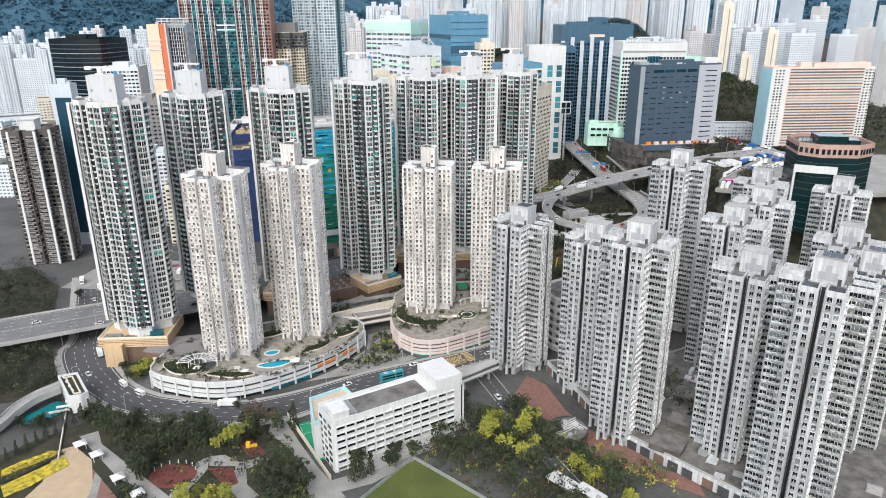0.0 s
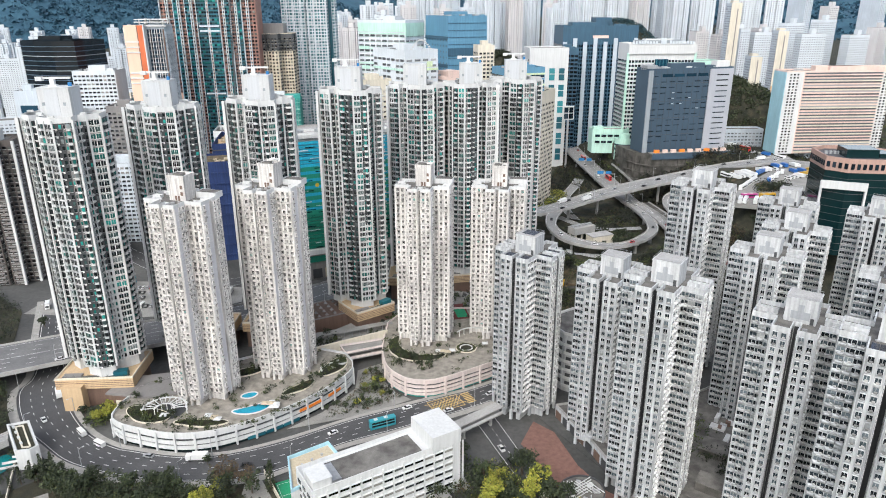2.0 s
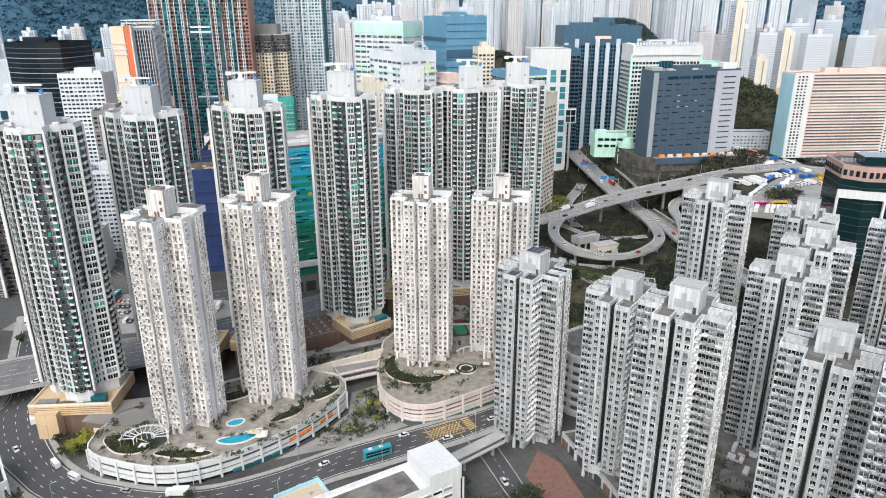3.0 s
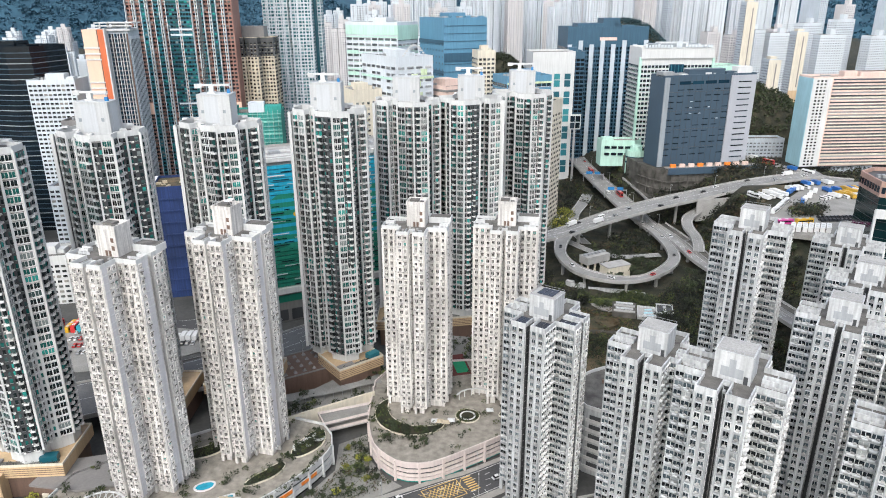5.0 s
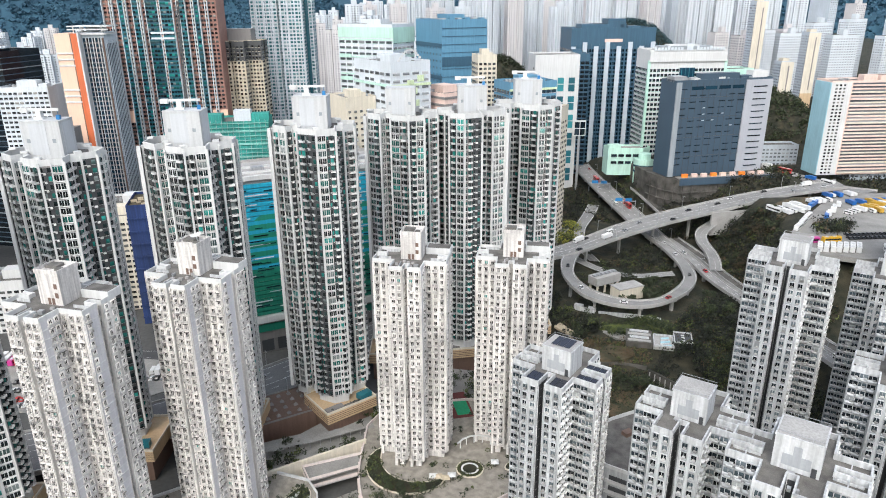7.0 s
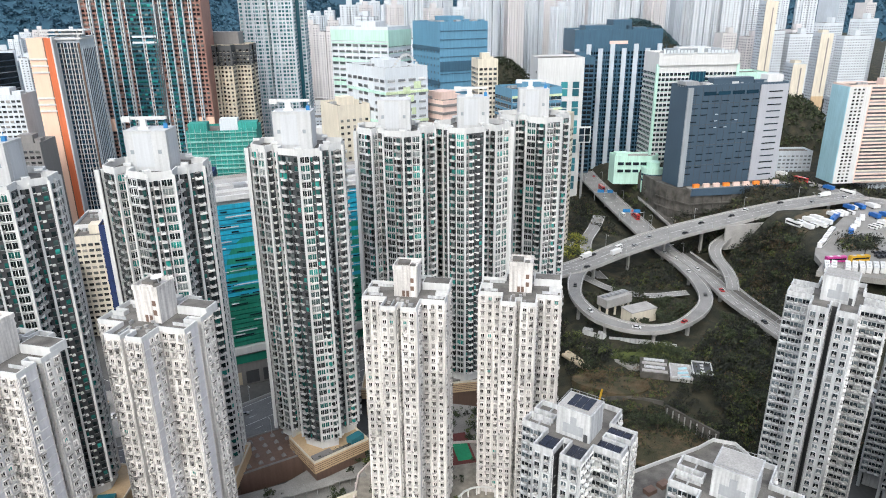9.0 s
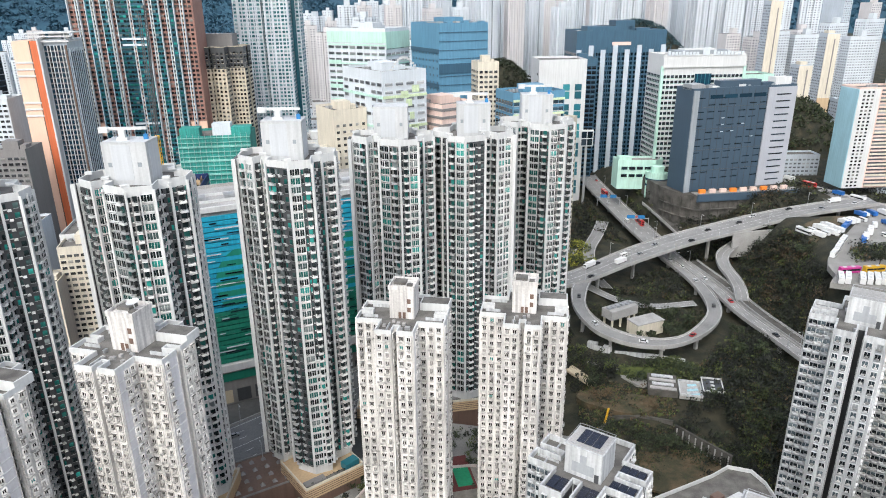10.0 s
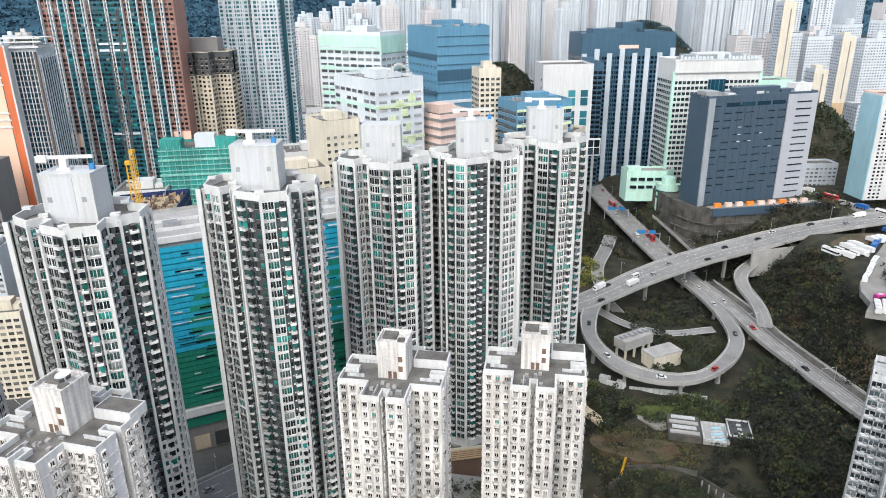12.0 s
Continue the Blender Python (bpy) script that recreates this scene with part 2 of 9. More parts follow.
M_LEAF_G = foliage("olive_leaves", [(0.03, 0.045, 0.010), (0.06, 0.08, 0.018), (0.10, 0.11, 0.028)])
M_LEAF_R = foliage("russet_leaves", [(0.05, 0.035, 0.02), (0.10, 0.06, 0.03), (0.06, 0.06, 0.025)])
# green foliage shifted to teal: haze mixed into the leaf colour
M_LEAF_FAR = foliage("haze_tinted_leaves", [(0.02, 0.055, 0.062), (0.028, 0.075, 0.088), (0.04, 0.09, 0.10)])
M_BARK = paint("bark", (0.10, 0.075, 0.055), 0.9, 0.3)
M_RUBBER = paint("tyre_rubber", (0.02, 0.02, 0.02), 0.8, 0.1)
M_CARGLASS = paint("car_glass", (0.015, 0.018, 0.02), 0.08, 0.05)

M_BLUELV = paint("blue_louvre", (0.02, 0.46, 0.68), 0.5, 0.12, island=0.25)
M_GREENLV = paint("green_louvre", (0.012, 0.24, 0.16), 0.5, 0.12, island=0.25)
M_TEALDK = panes("dark_teal_curtain_glass", [(0.0, (0.004, 0.02, 0.022)), (0.6, (0.006, 0.03, 0.032)), (0.9, (0.01, 0.05, 0.05))], 0.08)
# panes lightened in colour to stand for haze in front of them
M_GLASS_FAR = panes("haze_paled_glass", [(0.0, (0.09, 0.10, 0.115)), (0.5, (0.18, 0.195, 0.21)), (0.8, (0.34, 0.35, 0.36))], 0.3)
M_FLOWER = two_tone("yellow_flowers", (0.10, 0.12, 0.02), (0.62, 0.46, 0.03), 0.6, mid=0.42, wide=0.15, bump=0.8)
# hill and crown colours carry the blue of the haze before them
M_HILL = two_tone("haze_tinted_hillside", (0.010, 0.048, 0.082), (0.026, 0.088, 0.13), 0.02, mid=0.5, wide=0.25)
M_LEAF_HILL = foliage("haze_tinted_hill_leaves", [(0.009, 0.046, 0.078), (0.016, 0.066, 0.108), (0.028, 0.092, 0.136)])


# ---- mesh tools ----
class Geo:
    """Collects quads and polygons with a material each, and links them as one mesh."""

    def __init__(self):
        self.v, self.f, self.m = [], [], []

    def face(self, pts, mi=0):
        k = len(self.v)
        self.v += [tuple(p) for p in pts]
        self.f.append(tuple(range(k, k + len(pts))))
        self.m.append(mi)

    def box(self, c, s, rz=0.0, mi=0, bottom=True):
        """A box by its base's centre c and its size s, turned by rz degrees."""
        k, a = len(self.v), radians(rz)
        ca, sa = math.cos(a), math.sin(a)
        for z in (0, s[2]):
            for x, y in ((-1, -1), (1, -1), (1, 1), (-1, 1)):
                px, py = x * s[0] / 2, y * s[1] / 2
                self.v.append((c[0] + px * ca - py * sa, c[1] + px * sa + py * ca, c[2] + z))
        fs = [(4, 5, 6, 7), (0, 1, 5, 4), (1, 2, 6, 5), (2, 3, 7, 6), (3, 0, 4, 7)]
        if bottom:
            fs.append((3, 2, 1, 0))
        for q in fs:
            self.f.append(tuple(k + i for i in q))
            self.m.append(mi)
        return self

    def prism(self, poly, z0, z1, mi=0, top=None, side=None):
        """An upright prism over a polygon that runs anticlockwise; side gives a material for each edge."""
        k, n = len(self.v), len(poly)
        self.v += [(x, y, z0) for x, y in poly] + [(x, y, z1) for x, y in poly]
        for i in range(n):
            j = (i + 1) % n
            self.f.append((k + i, k + j, k + n + j, k + n + i))
            self.m.append(side[i] if side else mi)
        self.f.append(tuple(k + n + i for i in range(n)))
        self.m.append(mi if top is None else top)
        self.f.append(tuple(k + n - 1 - i for i in range(n)))
        self.m.append(mi)
        return self

    def ring(self, poly, z0, z1, thick, mi=0):
        """A parapet of that thickness along the inside of a polygon."""
        ins, k, n = inset(poly, thick), len(self.v), len(poly)
        for z in (z0, z1):
            self.v += [(x, y, z) for x, y in poly]
            self.v += [(x, y, z) for x, y in ins]
        for i in range(n):
            j = (i + 1) % n
            for q in ((i, j, 2 * n + j, 2 * n + i), (n + j, n + i, 3 * n + i, 3 * n + j), (2 * n + i, 2 * n + j, 3 * n + j, 3 * n + i)):
                self.f.append(tuple(k + a for a in q))
                self.m.append(mi)
        return self

    def link(self, name, mats, parent=None, label="", at=None):
        me = bpy.data.meshes.new(name)
        me.from_pydata(self.v, [], self.f)
        for m in (mats if isinstance(mats, (list, tuple)) else [mats]):
            me.materials.append(m)
        me.polygons.foreach_set("material_index", self.m)
        me.update()
        ob = new(name, me)
        if at is not None:
            ob.matrix_basis = at
        ob.parent = parent
        if label:
            tagged(ob, label)
        return ob


def inset(poly, d):
    out, n = [], len(poly)
    for i in range(n):
        p, q, r = (Vector((*poly[i - 1], 0)), Vector((*poly[i], 0)), Vector((*poly[(i + 1) % n], 0)))
        e1, e2 = (q - p).normalized(), (r - q).normalized()
        n1, n2 = Vector((-e1.y, e1.x, 0)), Vector((-e2.y, e2.x, 0))
        s = n1 + n2
        k = 2 * d / max(s.length_squared, 0.3)
        out.append((q.x + s.x * k, q.y + s.y * k))
    return out


def stamp(name, piece, places, mats, parent, label="", kind="stuff"):
    """Joins many copies of one piece (vertices, quads, materials) at places (x, y, z, angle) into one mesh."""
    if not len(places):
        return None
    pv, pf, pm = (np.array(a) for a in piece[:3])
    pl = np.array(places, dtype=float)
    c, s = np.cos(pl[:, 3])[:, None], np.sin(pl[:, 3])[:, None]
    sx = pl[:, 4][:, None] if pl.shape[1] > 4 else 1.0
    x, y = pv[None, :, 0] * sx, pv[None, :, 1]
    V = np.stack([x * c - y * s + pl[:, 0, None], x * s + y * c + pl[:, 1, None], pv[None, :, 2] + pl[:, 2, None]], -1).reshape(-1, 3)
    F = (pf[None] + (np.arange(len(pl)) * len(pv))[:, None, None]).reshape(-1, 4)
    me = bpy.data.meshes.new(name)
    me.vertices.add(len(V))
    me.vertices.foreach_set("co", V.ravel().astype(np.float32))
    me.loops.add(F.size)
    me.loops.foreach_set("vertex_index", F.ravel().astype(np.int32))
    me.polygons.add(len(F))
    me.polygons.foreach_set("loop_start", np.arange(0, F.size, 4, dtype=np.int32))
    me.polygons.foreach_set("material_index", np.tile(pm, len(pl)).astype(np.int32))
    for m in mats:
        me.materials.append(m)
    me.update(calc_edges=True)
    ob = new(name, me)
    ob.parent = parent
    tagged(ob, label, kind=kind)
    return ob


def piece_of(boxes):
    """A piece from boxes (x0, x1, y0, y1, z0, z1, material); y runs out of the wall, and the face on the wall is left out."""
    v, f, m = [], [], []
    for x0, x1, y0, y1, z0, z1, mi in boxes:
        k = len(v)
        v += [(x0, y0, z0), (x1, y0, z0), (x1, y1, z0), (x0, y1, z0), (x0, y0, z1), (x1, y0, z1), (x1, y1, z1), (x0, y1, z1)]
        for q in ((3, 2, 6, 7)[::-1], (4, 5, 6, 7), (3, 2, 1, 0), (0, 4, 7, 3)[::-1], (1, 2, 6, 5)):
            f.append(tuple(k + a for a in q))
            m.append(mi)
    return v, f, m, boxes


def fused(boxes):
    """One closed skin round boxes that touch: shared corners, no faces between them."""
    xs, ys, zs = (sorted({b[k] for b in boxes} | {b[k + 1] for b in boxes}) for k in (0, 2, 4))
    full = {(i, j, k) for b in boxes for i in range(len(xs) - 1) for j in range(len(ys) - 1) for k in range(len(zs) - 1)
            if b[0] <= xs[i] < b[1] and b[2] <= ys[j] < b[3] and b[4] <= zs[k] < b[5]}
    at, v, f = {}, [], []

    def corner(i, j, k):
        if (i, j, k) not in at:
            at[i, j, k] = len(v)
            v.append((xs[i], ys[j], zs[k]))
        return at[i, j, k]

    sides = (((-1, 0, 0), ((0, 0, 0), (0, 0, 1), (0, 1, 1), (0, 1, 0))), ((1, 0, 0), ((1, 0, 0), (1, 1, 0), (1, 1, 1), (1, 0, 1))),
             ((0, -1, 0), ((0, 0, 0), (1, 0, 0), (1, 0, 1), (0, 0, 1))), ((0, 1, 0), ((0, 1, 0), (0, 1, 1), (1, 1, 1), (1, 1, 0))),
             ((0, 0, -1), ((0, 0, 0), (0, 1, 0), (1, 1, 0), (1, 0, 0))), ((0, 0, 1), ((0, 0, 1), (1, 0, 1), (1, 1, 1), (0, 1, 1))))
    for c in sorted(full):
        for d, q in sides:
            if (c[0] + d[0], c[1] + d[1], c[2] + d[2]) not in full:
                f.append([corner(c[0] + a, c[1] + b, c[2] + e) for a, b, e in q])
    return v, f


def skins(boxes):
    """Groups the boxes of a piece into parts: same material and touching."""
    left, out = list(boxes), []
    while left:
        group = [left.pop(0)]
        grown = True
        while grown:
            grown = False
            for b in list(left):
                if any(b[6] == g[6] and b[0] <= g[1] and g[0] <= b[1] and b[2] <= g[3] and g[2] <= b[3] and b[4] <= g[5] and g[4] <= b[5] for g in group):
                    group.append(b)
                    left.remove(b)
                    grown = True
        out.append(group)
    return sorted(out, key=lambda g: g[0][6])


def each(name, size, places, mat, parent):
    """Alike boxes as objects of their own on one mesh; places are x, y, z and degrees."""
    me = None
    for x, y, z, a in places:
        if me is None:
            ob = Geo().box((0, 0, 0), size).link(name, mat, parent)
            me = ob.data
        else:
            ob = new(name, me)
            ob.parent = parent
        ob.matrix_basis = pose(x, y, z, 0, 0, a)


def empty(name, at, label="", category="", group="", kind=""):
    ob = new(name)
    ob.matrix_basis = at if isinstance(at, Matrix) else pose(*at)
    ob.empty_display_size = 1
    return tagged(ob, label, category, group, kind)


# ---- ground ----
def smooth(a, b, v):
    t = min(1.0, max(0.0, (v - a) / (b - a)))
    return t * t * (3 - 2 * t)


def ground_z(x, y):
    """The land: level town in front, a valley floor under the interchange, a wooded bank up to the lorry park."""
    z = 9 * smooth(385, 440, y) * smooth(30, 75, x)
    bank = smooth(176, 208, x - 0.12 * (y - 470)) * smooth(425, 500, y)
    z += 36 * bank * (1 - 0.5 * smooth(590, 604, y)) + 1.6 * math.sin(x * 0.21 + y * 0.07) * math.sin(y * 0.17 - x * 0.05) * smooth(400, 440, y) * smooth(50, 75, x) * (1 - bank)
    z += 17 * smooth(612, 645, y) * smooth(160, 182, x) * (1 - smooth(270, 320, x)) * (1 - smooth(690, 720, y))
    z += 32 * smooth(655, 702, y) * smooth(146, 166, x) * (1 - smooth(196, 220, x)) * (1 - smooth(760, 800, y))
    z += 8 * smooth(700, 1000, y) + 50 * smooth(880, 1200, y) * smooth(-260, -60, x)
    z += 60 * smooth(1300, 2200, y)
    return z - 0.3


def terrain():
    g = Geo()
    xs = sorted(set([-6000, -3500, -2000, -1200, -800] + list(range(-600, 640, 20)) + [800, 1200, 2000, 3500, 6000] + list(range(40, 300, 5))))
    ys = sorted(set([-600, -200, 0, 100] + list(range(160, 800, 20)) + list(range(380, 640, 5)) + [900, 1000, 1150, 1300, 1500, 1750, 2000, 2300, 3000, 4500, 7000]))
    g.v = [(x, y, ground_z(x, y)) for y in ys for x in xs]
    w = len(xs)
    for j in range(len(ys) - 1):
        for i in range(w - 1):
            g.f.append((j * w + i, j * w + i + 1, (j + 1) * w + i + 1, (j + 1) * w + i))
            cx, cy = xs[i], ys[j]
            g.m.append(1 if (cx > 45 and cy > 372) or cy > 1000 and cx < -700 or cy > 1900 or cy < 140 else 0)
    ob = g.link("ground", [M_CITY, M_SCRUB])
    for p in ob.data.polygons:
        p.use_smooth = True
    tagged(ob, "grey town ground rising to dark scrub-covered banks", "ground", kind="structure")


terrain()


# ---- towers ----
CROSS = lambda a, b, s, d, a2=None: (lambda c: [
    (-a, -b), (-s, -b), (-s, -b + d), (s, -b + d), (s, -b), (a, -b), (a, -c), (b, -c), (b, -s), (b - d, -s), (b - d, s), (b, s), (b, c), (a, c),
    (a, b), (s, b), (s, b - d), (-s, b - d), (-s, b), (-a, b), (-a, c), (-b, c), (-b, s), (-b + d, s), (-b + d, -s), (-b, -s), (-b, -c), (-a, -c)])(a2 or a)


def edges_of(poly):
    n = len(poly)
    for i in range(n):
        (x0, y0), (x1, y1) = poly[i], poly[(i + 1) % n]
        L = math.hypot(x1 - x0, y1 - y0)
        yield i, x0, y0, (x1 - x0) / L, (y1 - y0) / L, L


def bays(poly, pitch, margin=0.5, shortest=2.4):
    """The middles of the window bays along each wall: edge, x, y, angle, length of the wall, index, count."""
    for i, x, y, ex, ey, L in edges_of(poly):
        if L < shortest:
            continue
        n = max(1, int((L - 2 * margin) / pitch + 0.35))
        for k in range(n):
            d = margin + (L - 2 * margin) * (k + 0.5) / n
            yield i, x + ex * d, y + ey * d, math.atan2(-ey, -ex), L, k, n


# window pieces; y runs outwards, z from the floor
W_CREAM = piece_of([(-0.5, 0.5, 0, 0.06, 0.85, 2.1, 1), (-0.74, -0.5, 0, 0.26, 0.55, 2.2, 0), (0.5, 0.74, 0, 0.26, 0.55, 2.2, 0), (-0.6, 0.6, 0, 0.32, 2.1, 2.36, 0),
                    (-0.74, 0.74, 0, 0.4, 0.42, 0.72, 0), (-0.06, 0.06, 0, 0.14, 0.85, 2.1, 0), (-0.25, 0.4, 0, 0.5, 0.72, 1.1, 2)])
W_CREAM_S = piece_of([(-0.4, 0.4, 0, 0.06, 1.1, 2.2, 1), (-0.55, 0.55, 0, 0.14, 2.2, 2.36, 0), (-0.6, 0.6, 0, 0.3, 0.9, 1.08, 0)])
W_EST = piece_of([(-0.66, 0.66, 0, 0.06, 0.55, 2.25, 1), (-0.82, -0.66, 0, 0.34, 0.45, 2.3, 0), (0.66, 0.82, 0, 0.34, 0.45, 2.3, 0), (-0.7, 0.7, 0, 0.42, 2.25, 2.4, 0),
                  (-0.7, 0.7, 0, 0.55, 0.34, 0.52, 0), (-0.45, 0.35, 0.06, 0.6, 0.52, 1.0, 2), (-0.05, 0.05, 0, 0.12, 1.1, 2.25, 0)])
W_BAND = piece_of([(-1.12, 1.12, 0, 0.08, 0.95, 2.3, 1), (-1.2, 1.2, 0, 0.3, 0.3, 0.95, 0), (-0.85, 0.85, 0.3, 0.62, 0.22, 0.72, 0), (-0.6, 0.6, 0.62, 0.8, 0.2, 0.66, 0),
                   (-1.2, 1.2, 0, 0.24, 2.3, 2.6, 0), (-0.7, -0.05, 0.08, 0.62, 0.95, 1.3, 2), (-1.2, -1.0, 0, 0.26, 0.95, 2.3, 0), (0.05, 0.2, 0, 0.16, 0.95, 2.3, 0)])
W_FLAT = piece_of([(-0.6, 0.6, 0, 0.05, 0.95, 2.2, 1), (-0.72, 0.72, 0, 0.22, 0.78, 0.92, 0)])
W_TEAL = piece_of([(-2.2, 2.2, 0, 0.12, 0.55, 2.55, 1), (-2.45, 2.45, 0, 0.5, 0.2, 0.36, 0), (-2.45, 2.45, 0, 0.2, 0.36, 0.55, 0), (-2.45, -2.15, 0, 0.34, 0.55, 2.62, 0), (2.15, 2.45, 0, 0.34, 0.55, 2.62, 0),
                   (-0.16, 0.16, 0, 0.3, 0.55, 2.62, 0), (-1.2, -1.1, 0, 0.2, 0.55, 2.62, 0), (1.1, 1.2, 0, 0.2, 0.55, 2.62, 0), (-2.45, 2.45, 0, 0.2, 2.55, 2.72, 0), (1.25, 1.95, 0.2, 0.66, 0.36, 0.85, 3)])
W_FULL = piece_of([(-2.2, 2.2, 0, 0.14, 0.25, 2.6, 1), (-2.4, 2.4, 0, 0.22, 0.05, 0.25, 0), (-0.08, 0.08, 0, 0.22, 0.25, 2.7, 0), (-1.2, -1.12, 0, 0.2, 0.25, 2.7, 0), (1.12, 1.2, 0, 0.2, 0.25, 2.7, 0), (0.4, 1.1, 0.2, 0.6, 0.25, 0.8, 3)])
W_BALC = piece_of([(-1.3, 0.5, 0, 0.14, 0.2, 2.45, 1), (-1.5, 0.8, 0, 1.3, -0.06, 0.16, 0), (-1.5, 0.8, 1.16, 1.3, 0.16, 0.74, 0), (-1.5, -1.36, 0.2, 1.16, 0.16, 0.7, 0), (-1.5, 0.8, 1.2, 1.28, 0.98, 1.06, 2),
                   (0.1, 0.7, 0.14, 0.7, 0.16, 0.9, 3), (1.2, 2.1, 0, 0.12, 0.8, 2.2, 1), (1.1, 1.75, 0, 0.6, 0.5, 0.66, 0), (-2.4, -1.7, 0, 0.12, 0.8, 2.2, 1)])
W_DARKWIN = piece_of([(-1.9, -0.5, 0.05, 0.14, 0.7, 2.3, 1), (-2.0, -0.4, 0.05, 0.2, 0.58, 0.7, 2), (0.2, 1.2, 0.05, 0.95, 0.1, 0.3, 0), (0.2, 1.2, 0.85, 0.95, 0.3, 0.85, 0), (0.35, 1.05, 0.1, 0.8, 0.3, 0.7, 3), (1.4, 2.1, 0.05, 0.14, 0.9, 2.3, 1), (1.3, 2.2, 0.05, 0.6, 0.62, 0.8, 0)])
W_SLIT = piece_of([(-0.35, 0.35, 0, 0.05, 1.0, 2.2, 1), (-0.45, 0.45, 0, 0.12, 0.88, 1.0, 0)])


def facade(root, zones, parts_near=()):
    """Stamps each zone's piece at its places: zones = {name: (piece, places, materials)}. A few rows near the roof are objects of their own."""
    for name, (piece, places, mats) in zones.items():
        if not places:
            continue
        top = max(p[2] for p in places)
        near = [p for p in places if p[2] > top - 5.9 and math.cos(p[3] + root.matrix_basis.to_euler().z) < -0.1] if name in parts_near else []
        near = near[::max(1, len(near) // 7)][:7]
        taken = set(map(tuple, near))
        stamp("joined_" + name, piece, [p for p in places if tuple(p) not in taken], mats, root)
        if near:
            parts_ = []
            for k, group in enumerate(skins(piece[3])):
                mt = mats[group[0][6]]
                nm = name if k == 0 else "air_conditioner" if mt is M_AC else "balustrade" if mt is M_METAL else "pane" if "glass" in mt.name else "rail"
                me = bpy.data.meshes.new(nm)
                v, f = fused(group)
                me.from_pydata(v, [], f)
                me.materials.append(mt)
                parts_.append((nm, me))
            for x, y, z, a, *wide in near:
                main = None
                for nm, me in parts_:
                    ob = new(nm, me)
                    ob.parent = main or root
                    if main is None:
                        main = ob
                        ob.matrix_basis = Matrix.LocRotScale((x, y, z), Euler((0, 0, a)), (wide[0] if wide else 1, 1, 1))


def roof_clutter(root, poly, z, rng, n=6, solar=False):
    g = Geo()
    xs, ys = [p[0] for p in poly], [p[1] for p in poly]
    for _ in range(n):
        x, y = rng.uniform(min(xs) * 0.4, max(xs) * 0.4), rng.uniform(min(ys) * 0.85, max(ys) * 0.85)
        g.box((x, y, z), (rng.uniform(0.5, 1.6), rng.uniform(0.5, 1.4), rng.uniform(0.3, 1.1)), rng.choice((0, 0, 15)))
    tagged(g.link("roof_plant", M_METAL, root), kind="stuff")


